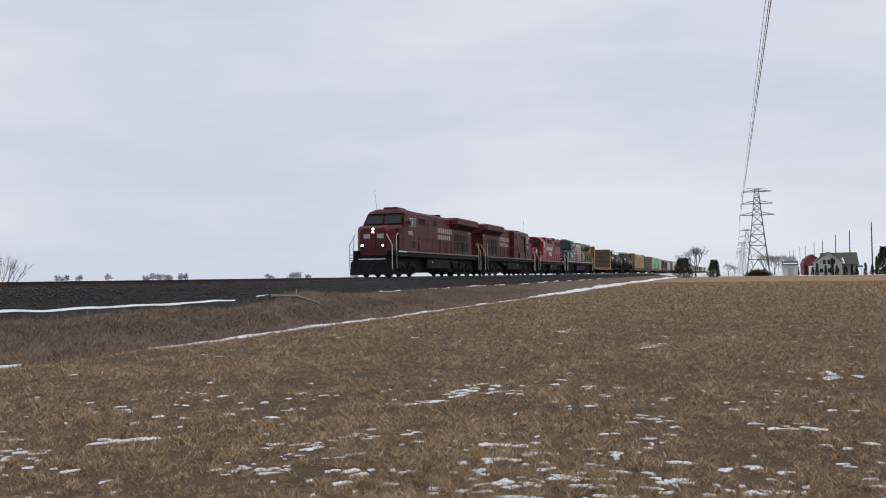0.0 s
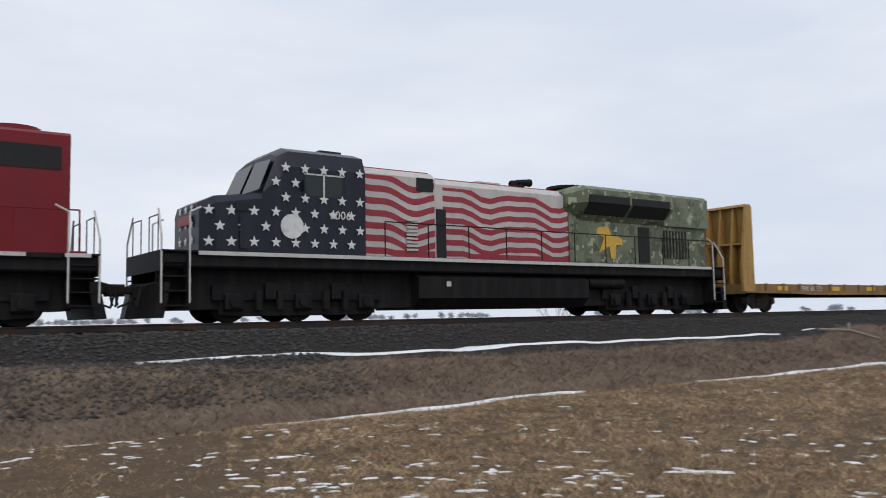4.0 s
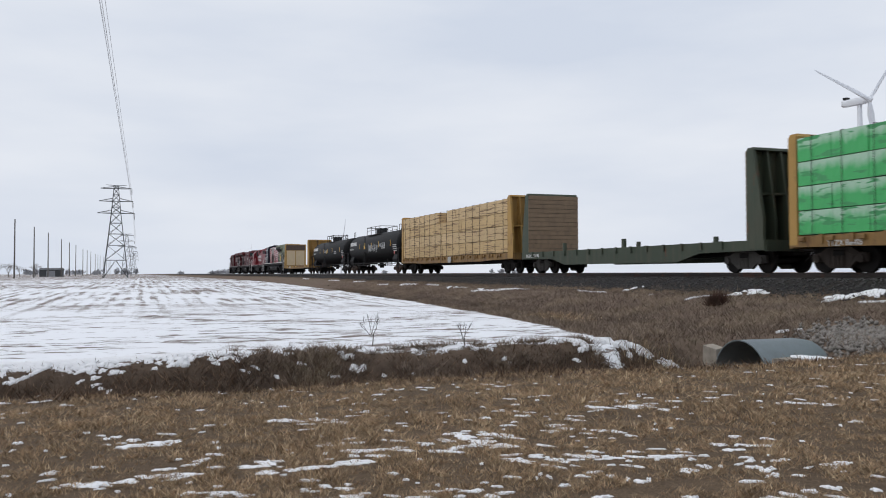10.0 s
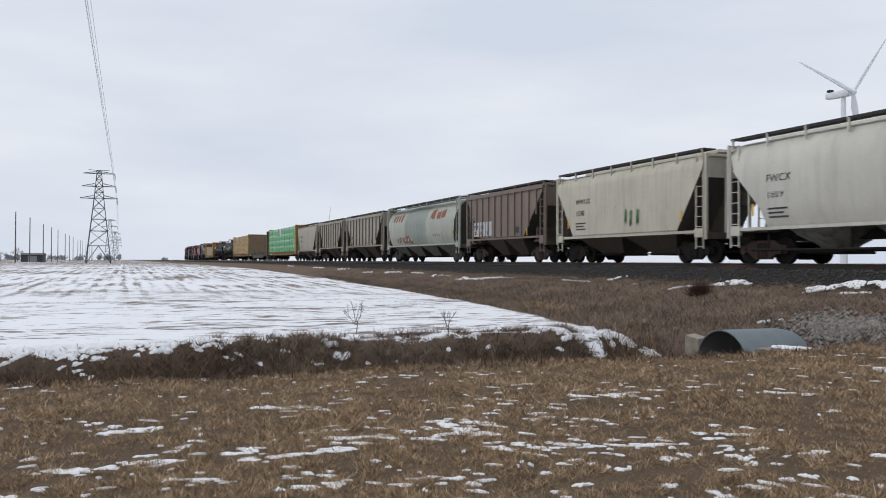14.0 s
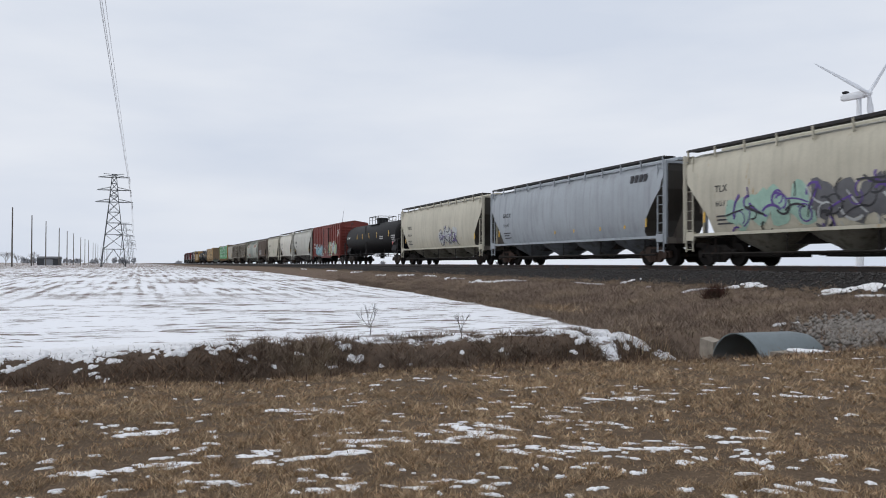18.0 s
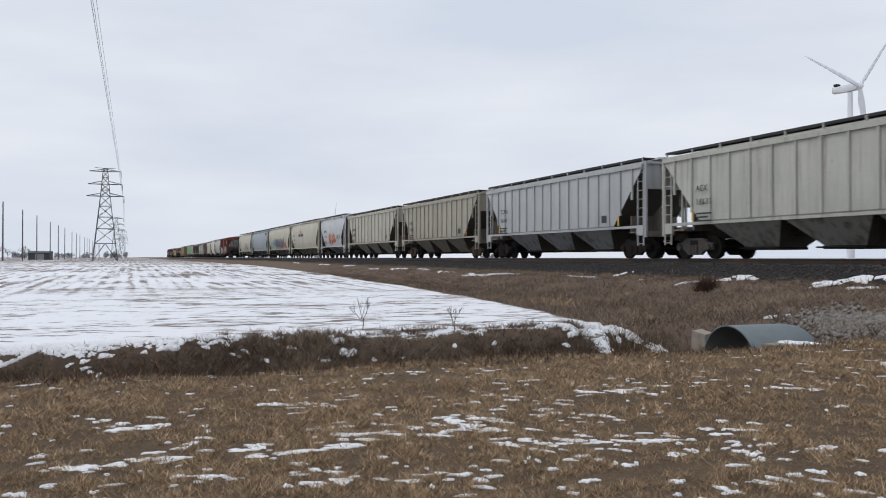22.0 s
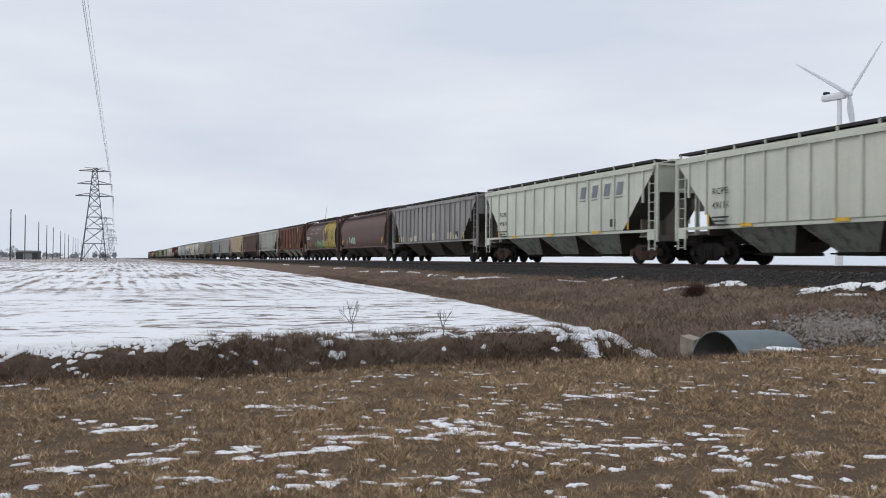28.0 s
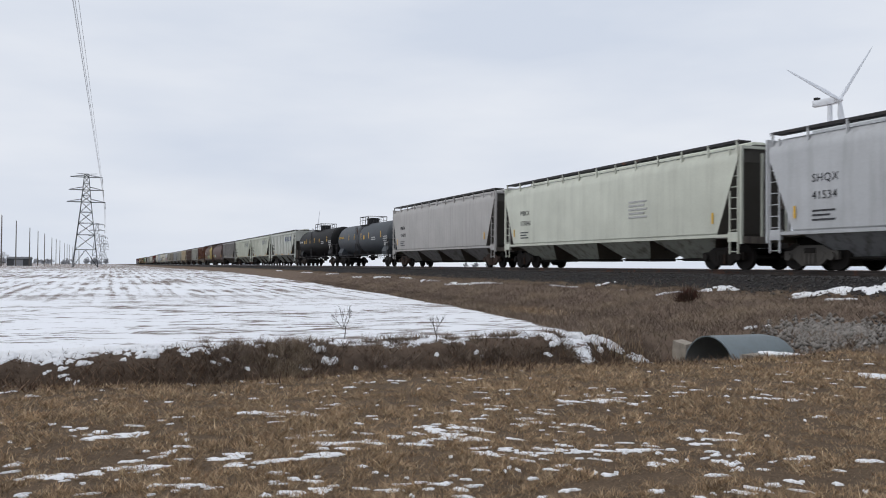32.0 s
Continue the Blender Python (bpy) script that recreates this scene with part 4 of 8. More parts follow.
def hopper(L, top, kind, body, under, ribs=0, bays=3, cut=1.9, cut_z=3.1, name="hopper_car", label="", deck=True, end_mat=None, rib_mat=None, funnel=False, roof_mat=None):
    """A covered hopper: body with sloped ends, posts, discharge bays, roof walk, end cages, trucks."""
    root = thing(name, label, "train car", "cars of the freight train")
    e = 0.75
    prof = profile(kind, top)
    zb = 1.38 if kind == "flat" else 1.22
    end_mat = end_mat or under

    def inset(z):
        u = max(0.0, min(1.0, (cut_z - z) / (cut_z - 1.2)))
        return e + cut * (sstep(-0.12, 0.9, u) - sstep(-0.12, 0.9, 0) if kind == "round" else u)

    full = [(-y, z) for y, z in prof] + [(y, z) for y, z in prof[-2::-1]]
    g = Geo()
    rows = [[(inset(z), y, z) for y, z in full], [(L / 2, y, z) for y, z in full], [(L - inset(z), y, z) for y, z in full]]
    g.loft(rows, cap=False, closed=False)
    part("body", g, body, root, smooth=30)
    # sloped end sheets close the body
    n = len(full)
    for at in (0, 1):
        g = Geo()
        ring = [(inset(z) if at == 0 else L - inset(z), y, z) for y, z in full]
        g.add(ring, [(i, i + 1, n - 2 - i, n - 1 - i) for i in range(n // 2)])
        part("end_sheet", g, end_mat, root, "dark sloping end sheet")
    if cut > 1.4 and kind in ("flat", "straight"):
        for x in (e - 0.035, L - e + 0.005):
            part("end_panel", Geo().box(x, x + 0.03, -1.49, 1.49, cut_z - 0.05, top - 0.12), body, root)
    g = Geo().add([(inset(1.2), -1.3, 1.2), (L - inset(1.2), -1.3, 1.2), (L - inset(1.2), 1.3, 1.2), (inset(1.2), 1.3, 1.2)], [(0, 1, 2, 3)])
    part("floor_sheet", g, under, root)
    # side posts
    if ribs:
        xs = [e + 0.75 + (L - 2 * e - 1.5) * k / (ribs - 1) for k in range(ribs)]
        for x in xs:
            z0 = zb + 0.08
            if inset(1.3) > x or inset(1.3) > L - x:
                # posts near the ends start where the slope begins
                d = min(x, L - x) - e
                z0 = cut_z - (cut_z - 1.2) * min(1, d / cut) + 0.05
            for s in (-1, 1):
                q = Geo().box(x - 0.045, x + 0.045, s * 1.583 - 0.036, s * 1.583 + 0.036, z0, top - 0.28)
                part("side_post", q, rib_mat or body, root)
        for s in (-1, 1):
            g = Geo().box(e, L - e, s * 1.585 - 0.045, s * 1.585 + 0.045, top - 0.32, top - 0.16)
            part("top_chord", g, body, root)
    # side sill and its end pads
    for s in (-1, 1):
        g = Geo().box(e, L - e, s * 1.47 - 0.05, s * 1.47 + 0.05, zb - 0.08, zb + 0.03)
        g.box(e, e + 0.5, s * 1.48 - 0.055, s * 1.48 + 0.055, 0.98, 1.32)
        g.box(L - e - 0.5, L - e, s * 1.48 - 0.055, s * 1.48 + 0.055, 0.98, 1.32)
        part("side_sill", g, body, root)
    g = Geo().box(0.55, L - 0.55, -0.28, 0.28, 0.78, 1.14)
    part("centre_sill", g, STEEL, root)
    # discharge bays
    x0, x1 = inset(1.2) + 0.1, L - inset(1.2) - 0.1
    w = (x1 - x0) / bays
    for k in range(bays):
        a, b = x0 + k * w, x0 + (k + 1) * w
        m = (a + b) / 2
        if funnel:
            rings = []
            for z, hx, hy in ((1.2, w / 2, 1.42), (0.95, w * 0.40, 1.2), (0.62, w * 0.2, 0.65), (0.40, w * 0.13, 0.4)):
                rings.append([(m + hx * math.cos(t) * (1 if z < 1 else 1), hy * math.sin(t), z) for t in [2 * math.pi * i / 14 for i in range(14)]])
            g = Geo().loft(rings)
        else:
            g = Geo().loft([[(a, -1.46, zb), (b, -1.46, zb), (b, 1.46, zb), (a, 1.46, zb)],
                            [(m - w * 0.22, -0.6, 0.42), (m + w * 0.22, -0.6, 0.42), (m + w * 0.22, 0.6, 0.42), (m - w * 0.22, 0.6, 0.42)]])
        bay = part("discharge_bay", g, lower_paint(body, under), root, smooth=40 if funnel else 0)
        if not funnel:
            # brown sheets cover the bay faces that look along the track
            for q, xa, xb in ((-1, a, m - w * 0.22), (1, b, m + w * 0.22)):
                z = zb - 0.02
                xa2 = xa + (xb - xa) * 0.02
                o = q * 0.006
                slope = Geo().add([(xa2 + o, -1.44, z), (xa2 + o, 1.44, z), (xb + o, 0.6, 0.42), (xb + o, -0.6, 0.42)], [(0, 1, 2, 3)])
                part("slope_sheet", slope, GRIME, bay, "dark brown sloping sheet")
        g = Geo().box(m - w * 0.22, m + w * 0.22, -0.7, 0.7, 0.32, 0.43)
        g.cyl((m - w * 0.27, -0.8, 0.38), (m + w * 0.27, -0.8, 0.38), 0.03, 6)
        part("outlet_gate", g, STEEL, bay)
    if funnel:
        g = Geo()
        for s in (-1, 1):
            g.cyl((x0 - 0.8, s * 1.35, 0.46), (x1 + 0.8, s * 1.35, 0.46), 0.05, 6)
            for k in range(bays + 1):
                g.box(x0 + k * w - 0.025, x0 + k * w + 0.025, s * 1.35 - 0.02, s * 1.35 + 0.02, 0.46, 1.1)
        part("outlet_pipe", g, STEEL, root)
    # roof walk and hatches
    if deck:
        for s in (-1, 1):
            lift = -0.07 if kind == "flat" else (-0.16 if kind == "cyl" else -0.02)
            zt = top + 0.17 + lift
            g = Geo().box(0.75, L - 0.75, s * 1.2 - 0.27, s * 1.2 + 0.27, zt - 0.05, zt)
            g.box(0.75, L - 0.75, s * 1.47 - 0.015, s * 1.47 + 0.015, zt - 0.09, zt + 0.01)
            part("running_board", g, GRATE, root, "dark steel roof walkway")
            n_br = max(5, int((L - 1.6) / 1.5))
            for k in range(n_br + 1):
                x = 0.85 + (L - 1.7) * k / n_br
                br = Geo().add([(x - 0.03, s * 1.5, zt - 0.02), (x + 0.03, s * 1.5, zt - 0.02), (x + 0.03, s * 1.5, top - 0.30), (x - 0.03, s * 1.5, top - 0.30), (x - 0.03, s * 1.44, zt - 0.02), (x + 0.03, s * 1.44, zt - 0.02), (x + 0.03, s * 1.44, top - 0.30), (x - 0.03, s * 1.44, top - 0.30)],
                               ((0, 1, 2, 3), (7, 6, 5, 4), (0, 4, 5, 1), (1, 5, 6, 2), (2, 6, 7, 3), (3, 7, 4, 0)))
                part("walk_bracket", br, body, root)
        g = Geo().cbox(1.4, L - 1.4, -0.32, 0.32, top + 0.04, top + 0.24, 0.05)
        part("roof_hatch", g, roof_mat or body, root)
    # end cages: corner posts, ladders, platforms, brake gear
    for x, d in ((e - 0.12, 1), (L - e + 0.12, -1)):
        g = Geo()
        for s in (-1, 1):
            g.box(x - 0.05, x + 0.05, s * 1.47 - 0.05, s * 1.47 + 0.05, 0.9, top - 0.05)
            g.box(x - 0.04, x + 0.04, s * 0.55 - 0.04, s * 0.55 + 0.04, 1.1, top - 0.3)
        g.box(x - 0.04, x + 0.04, -1.47, 1.47, top - 0.16, top - 0.06)
        part("end_frame", g, body, root)
        g = Geo().box(min(x, x + d * 1.3), max(x, x + d * 1.3), -1.45, 1.45, 1.10, 1.16)
        g.box(x - 0.06, x + 0.06, -1.45, 1.45, 0.92, 1.16)
        part("end_platform", g, under, root)
        for s in (-1, 1):
            ladder(root, body, x + d * 0.34, s * 1.5, 0.55, top - 0.1 if s < 0 else 3.0)
        part("slope_support", Geo().box(min(x + d * 1.5, x + d * 1.58), max(x + d * 1.5, x + d * 1.58), -1.2, 1.2, 1.1, min(3.0, cut_z - (1.6 / cut) ** 0.8 * (cut_z - 1.2) + 0.1) if cut > 1.4 else 1.3), under, root)
        if cut > 1.4:
            part("centre_web", Geo().prism_y([(x + d * 0.25, 1.1), (x + d * (cut + 0.1), 1.1), (x + d * 0.3, cut_z - 0.25)], -0.04, 0.04), under, root)
        part("brake_housing", Geo().cbox(x + d * 0.1 - 0.12, x + d * 0.1 + 0.12, 0.35, 0.85, 2.2, 2.7, 0.04), under, root)
    truck(root, 2.05 if L > 14 else 1.85)
    truck(root, L - (2.05 if L > 14 else 1.85))
    couplers(root, L)
    return root


def data_panels(root, prof, L, text, x, z, material=None, size=0.42, stencil=True):
    material = material or DARKLET
    for k, line in enumerate(text):
        zz = z - k * size * 1.5
        write(line, size, material, root, x, side_y(prof, zz) - 0.012 if prof else -1.64, zz, wide=1.1)
    if stencil:
        for k in range(3):
            zz = z - 2 * size * 1.5 + 0.15 - k * 0.14
            y = (side_y(prof, zz) if prof else -1.635) - 0.01
            part("stencil_line", Geo().box(x, x + 0.9 - 0.2 * (k % 2), y - 0.004, y + 0.004, zz, zz + 0.06), material, root)


def tank_car(L, r, name, label, paint_mat, dome_at=0.5, band=None, walkway=3.2, crash_rail=True):
    root = thing(name, label, "tank car", "cars of the freight train")
    cz = 1.05 + r
    a, b = 0.95, L - 0.95
    n = 28
    rings = []
    for k, (dx, q) in enumerate([(0.0, 0.25), (0.06, 0.62), (0.18, 0.85), (0.36, 0.965), (0.55, 1.0)]):
        rings.append((a + dx, r * q))
    rings += [(b - dx, r * q) for dx, q in [(0.55, 1.0), (0.36, 0.965), (0.18, 0.85), (0.06, 0.62), (0.0, 0.25)]]
    g = Geo().loft([[(x, q * math.sin(2 * math.pi * i / n), cz + q * math.cos(2 * math.pi * i / n)) for i in range(n)] for x, q in rings])
    part("tank", g, paint_mat, root, smooth=40)
    for x in (a + 0.6, b - 0.6):
        rr = r + 0.012
        g = Geo().loft([[(x + d, rr * math.sin(2 * math.pi * i / n), cz + rr * math.cos(2 * math.pi * i / n)) for i in range(n)] for d in (-0.03, 0.03)])
        part("weld_band", g, paint_mat, root, smooth=40)
    if band:
        rr = r + 0.02
        g = Geo().loft([[(L * band + d, rr * math.sin(2 * math.pi * i / n), cz + rr * math.cos(2 * math.pi * i / n)) for i in range(n)] for d in (-0.45, 0.45)])
        part("stain_band", g, BLACK, root, "spilled product staining round the manway", smooth=40)
    xd = L * dome_at
    top = cz + r
    g = Geo().cyl((xd, 0, top - 0.12), (xd, 0, top + 0.36), 0.55, 16).cyl((xd, 0, top + 0.36), (xd, 0, top + 0.44), 0.62, 16)
    part("manway", g, BLACK, root, smooth=40)
    g = Geo().cyl((xd - 0.9, 0.1, top - 0.05), (xd - 0.9, 0.1, top + 0.28), 0.22, 12).cyl((xd + 0.85, -0.1, top - 0.05), (xd + 0.85, -0.1, top + 0.3), 0.16, 12)
    part("valve", g, BLACK, root, smooth=40)
    w = walkway / 2
    for s in (-1, 1):
        g = Geo().tube([(xd - w, s * 0.85, top - 0.15), (xd - w, s * 0.85, top + 0.58), (xd + w, s * 0.85, top + 0.58), (xd + w, s * 0.85, top - 0.15)], 0.028)
        part("railing", g, GRATE, root)
        part("mid_rail", Geo().tube([(xd - w, s * 0.85, top + 0.26), (xd + w, s * 0.85, top + 0.26)], 0.02), GRATE, root)
        for q in (-0.33, 0.33):
            part("railing_post", Geo().tube([(xd + q * w, s * 0.85, top - 0.15), (xd + q * w, s * 0.85, top + 0.58)], 0.025), GRATE, root)
    for q in (-1, 1):
        part("end_bar", Geo().tube([(xd + q * w, -0.85, top + 0.58), (xd + q * w, 0.85, top + 0.58)], 0.028), GRATE, root)
    part("platform", Geo().box(xd - walkway / 2, xd + walkway / 2, -0.9, 0.9, top - 0.19, top - 0.14), GRATE, root)
    ladder(root, GRATE, xd - walkway * 0.3, -r + 0.06, 1.0, top - 0.3)
    # saddles, sills, side grab pipe
    for x in (2.1, L - 2.1):
        out = [(-1.25, 0.95), (-1.35, 1.25), (-r * 0.82, cz - r * 0.55), (-r * 0.4, cz - r * 0.9), (r * 0.4, cz - r * 0.9), (r * 0.82, cz - r * 0.55), (1.35, 1.25), (1.25, 0.95)]
        part("saddle", Geo().prism_x(out, x - 0.7, x + 0.7), paint_mat, root)
    for x0, x1 in ((0.55, 3.6), (L - 3.6, L - 0.55)):
        part("stub_sill", Geo().box(x0, x1, -0.3, 0.3, 0.8, 1.15), STEEL, root)
    g = Geo()
    for s in (-1, 1):
        g.cyl((2.6, s * 1.42, 0.98), (L - 2.6, s * 1.42, 0.98), 0.03, 6)
        g.cyl((2.6, s * 1.42, 0.78), (L - 2.6, s * 1.42, 0.78), 0.02, 6)
        x = 3.2
        while x < L - 3:
            g.box(x - 0.02, x + 0.02, s * 1.42 - 0.02, s * 1.42 + 0.02, 0.75, 1.3)
            x += 2.1
    part("side_rail", g, GRATE, root)
    part("bottom_outlet", Geo().cyl((xd, 0, 0.55), (xd, 0, 1.25), 0.2, 10).box(xd - 0.35, xd + 0.35, -0.3, 0.3, 0.75, 0.95), STEEL, root)
    for x, d in ((0.75, 1), (L - 0.75, -1)):
        part("end_platform", Geo().box(x - 0.2, x + 0.25, -1.4, 1.4, 1.12, 1.17), GRATE, root)
        ladder(root, GRATE, x + d * 0.2, -1.42, 0.5, 2.2)
        g = Geo().tube([(x, -1.4, 1.17), (x, -1.4, 2.15), (x, 1.4, 2.15), (x, 1.4, 1.17)], 0.026)
        if crash_rail:
            g.tube([(x + d * 0.9, -0.9, top - 0.6), (x + d * 0.9, -0.9, top + 0.35), (x + d * 1.4, -0.9, top + 0.35), (x + d * 1.4, -0.9, top - 0.4)], 0.025)
        part("end_rail", g, GRATE, root)
    truck(root, 2.1)
    truck(root, L - 2.1)
    couplers(root, L)
    return root


def tank_words(root, r, L, tag_x=(0.3, 0.4, 0.52, 0.65, 0.84), yellow_panel=None, plate=True):
    cz = 1.05 + r

    def y_at(z):
        return -math.sqrt(max(0.05, r * r - (z - cz) ** 2))
    tapes(root, [L * q for q in tag_x], -r - 0.02, cz - 0.05, 0.5)
    for q in (0.72, 0.9):
        zz = cz - 0.05
        for k in range(4 if q > 0.8 else 2):
            part("stencil_line", Geo().box(L * q - 0.55, L * q + 0.55, y_at(zz - k * 0.16) - 0.014, y_at(zz - k * 0.16) - 0.004, zz - k * 0.16, zz - k * 0.16 + 0.08), plain_grey, root)
    if yellow_panel:
        part("panel", Geo().box(L * yellow_panel, L * yellow_panel + 0.34, -r - 0.016, -r - 0.004, cz - 0.1, cz + 0.24), YELLOW, root, "yellow stencil panel")
    zz = cz - 0.62
    rot = part("placard", Geo().add([(-0.2, 0, 0), (0, 0, -0.2), (0.2, 0, 0), (0, 0, 0.2), (-0.2, 0.012, 0), (0, 0.012, -0.2), (0.2, 0.012, 0), (0, 0.012, 0.2)],
                                    ((0, 1, 2, 3), (7, 6, 5, 4), (0, 4, 5, 1), (1, 5, 6, 2), (2, 6, 7, 3), (3, 7, 4, 0))), PLACARD if plate else plain_grey, root, "diamond hazard placard")
    rot.matrix_basis = pose(L * 0.88, y_at(zz) - 0.03, zz)


plain_grey = plain("grey_stencil_paint", (0.45, 0.45, 0.44), 0.6)
PLACARD = plain("red_placard", (0.62, 0.13, 0.12), 0.5)


def flat_car(L, name, label, material, deck_mat, fish=True, z_deck=1.15, stakes=True):
    """A flat car's frame: side sills, deck, stake pockets, trucks."""
    root = thing(name, label, "flat car", "cars of the freight train")
    for s in (-1, 1):
        out = [(0.6, z_deck - 0.36), (0.6, z_deck), (L - 0.6, z_deck), (L - 0.6, z_deck - 0.36), (L - 4.2, z_deck - 0.40), (L - 5.6, z_deck - 0.72 if fish else z_deck - 0.45),
               (5.6, z_deck - 0.72 if fish else z_deck - 0.45), (4.2, z_deck - 0.40)]
        part("side_sill", Geo().prism_y(out, s * 1.5 - 0.05, s * 1.5 + 0.05), material, root)
    part("deck", Geo().box(0.6, L - 0.6, -1.44, 1.44, z_deck - 0.09, z_deck - 0.02), deck_mat, root)
    part("centre_sill", Geo().box(0.6, L - 0.6, -0.3, 0.3, 0.62, z_deck - 0.1), STEEL, root)
    for x in (0.6, L - 0.6):
        part("end_sill", Geo().box(x - 0.06, x + 0.06, -1.5, 1.5, z_deck - 0.4, z_deck), material, root)
    if stakes:
        k = 0
        x = 2.0
        while x < L - 1.8:
            for s in (-1, 1):
                q = Geo().box(x - 0.07, x + 0.07, s * 1.58 - 0.035, s * 1.58 + 0.035, z_deck - 0.26, z_deck + 0.02)
                part("stake_pocket", q, material, root)
            x += 1.22
    truck(root, 2.2)
    truck(root, L - 2.2)
    couplers(root, L)
    return root


def bulkhead(root, x_in, out_dir, top, material, panel=None, panel2=None, ribs=True, z0=1.15, depth=0.95, planks=None):
    """An end bulkhead: tapered side webs, ribs on the outer face, lining on the inner face."""
    t = 0.22
    for s in (-1, 1):
        o = [(x_in, z0 - 0.3), (x_in, top), (x_in + out_dir * t * 1.6, top), (x_in + out_dir * depth, 1.9), (x_in + out_dir * depth, z0 - 0.3)]
        part("bulkhead_web", Geo().prism_y(o, s * 1.5 - 0.06, s * 1.5 + 0.06), material, root)
    part("bulkhead_plate", Geo().box(min(x_in, x_in + out_dir * 0.1), max(x_in, x_in + out_dir * 0.1), -1.44, 1.44, z0, top), material, root)
    part("bulkhead_cap", Geo().prism_y([(x_in - out_dir * 0.05, top), (x_in + out_dir * t * 1.7, top), (x_in + out_dir * t * 1.5, top + 0.1), (x_in, top + 0.1)], -1.5, 1.5), material, root)
    if ribs:
        for y in (-0.9, -0.3, 0.3, 0.9):
            o = [(x_in + out_dir * 0.1, z0), (x_in + out_dir * 0.1, top), (x_in + out_dir * t * 1.5, top), (x_in + out_dir * depth * 0.9, 1.9), (x_in + out_dir * depth * 0.9, z0)]
            part("bulkhead_rib", Geo().prism_y(o, y - 0.03, y + 0.03), material, root)
        part("cross_rib", Geo().box(min(x_in + out_dir * 0.1, x_in + out_dir * 0.5), max(x_in + out_dir * 0.1, x_in + out_dir * 0.5), -1.44, 1.44, 2.75, 2.83), material, root)
        ladder(root, material, x_in + out_dir * (depth - 0.1), 0.6, z0, top - 0.6, along="y")
    if panel:
        xi = x_in - out_dir * 0.012
        for y0, y1 in ((-1.32, -0.06), (0.06, 1.32)):
            part("lining_board", Geo().box(min(xi, x_in), max(xi, x_in), y0, y1, z0 + 0.1, top - 0.85), panel, root, "pale plywood lining sheet")
        part("lining_board", Geo().box(min(xi, x_in), max(xi, x_in), -1.42, 1.42, top - 0.8, top - 0.03), panel2, root, "dark worn timber lining")
    if planks:
        n = 13
        h = (top - z0) / n
        for k in range(n):
            xi = x_in - out_dir * 0.06
            part("lining_board", Geo().box(min(xi, x_in), max(xi, x_in), -1.55, 1.55, z0 + k * h + 0.01, z0 + (k + 1) * h - 0.01), planks, root)


def box_car(L, top, label, material, roof):
    root = thing("box_car", label, "box car", "cars of the freight train")
    a, b = 0.75, L - 0.75
    out = [(-1.5, 1.05), (-1.5, top - 0.1), (-1.4, top), (0, top + 0.22), (1.4, top), (1.5, top - 0.1), (1.5, 1.05)]
    part("body", Geo().prism_x(out, a, b), material, root)
    part("roof", Geo().prism_x([(-1.56, top - 0.06), (-1.42, top + 0.04), (0, top + 0.27), (1.42, top + 0.04), (1.56, top - 0.06), (1.5, top - 0.1), (0, top + 0.2), (-1.5, top - 0.1)], a - 0.04, b + 0.04), roof, root)
    xd = L * 0.5
    x = a + 0.06
    while x < b:
        if abs(x - xd) > 2.0:
            for s in (-1, 1):
                q = Geo().prism_x([(s * 1.5, 1.1), (s * 1.57, 1.1), (s * 1.57, top - 0.12), (s * 1.5, top - 0.12)], x - 0.05, x + 0.05)
                part("side_post", q, material, root)
        x += 0.98
    for s in (-1, 1):
        y = s * 1.56
        d = part("door", Geo().box(xd - 1.55, xd + 1.55, min(y, s * 1.5), max(y, s * 1.5), 1.2, top - 0.35), material, root)
        z = 1.45
        while z < top - 0.5:
            part("door_rib", Geo().prism_x([(s * 1.56, z), (s * 1.585, z + 0.03), (s * 1.585, z + 0.06), (s * 1.56, z + 0.09)], xd - 1.5, xd + 1.5), material, d)
            z += 0.2
        g = Geo().box(xd - 1.8, xd + 3.2, s * 1.60 - 0.03, s * 1.60 + 0.03, top - 0.36, top - 0.26).box(xd - 1.8, xd + 3.2, s * 1.6 - 0.03, s * 1.6 + 0.03, 1.1, 1.2)
        part("door_track", g, material, root)
        g = Geo().box(xd + 1.62, xd + 1.72, s * 1.62 - 0.03, s * 1.62 + 0.03, 1.2, top - 0.3).box(xd - 1.0, xd - 0.94, s * 1.63 - 0.02, s * 1.63 + 0.02, 1.2, top - 0.4)
        part("door_bar", g, GRATE, root)
        part("side_sill", Geo().prism_y([(a, 1.08), (b, 1.08), (b, 0.92), (L - 5, 0.92), (L - 6, 0.72), (6, 0.72), (5, 0.92), (a, 0.92)], s * 1.5 - 0.05, s * 1.5 + 0.05), material, root)
    for x, d in ((a, -1), (b, 1)):
        for k in range(9):
            z = 1.4 + k * (top - 1.7) / 9
            part("end_corrugation", Geo().prism_y([(x, z), (x + d * 0.09, z + 0.08), (x + d * 0.09, z + 0.16), (x, z + 0.26)], -1.4, 1.4), material, root)
        ladder(root, material, x - d * 0.35, -1.6, 0.6, 3.0)
        ladder(root, material, x + d * 0.13, -1.2, 0.9, top - 0.3, along="y")
    part("centre_sill", Geo().box(0.55, L - 0.55, -0.3, 0.3, 0.65, 1.0), STEEL, root)
    part("brake_gear", Geo().cyl((L * 0.44, -0.7, 0.7), (L * 0.52, -0.7, 0.7), 0.2, 10).box(L * 0.55, L * 0.6, -1.2, -0.6, 0.55, 0.95), STEEL, root)
    truck(root, 2.1)
    truck(root, L - 2.1)
    couplers(root, L)
    return root


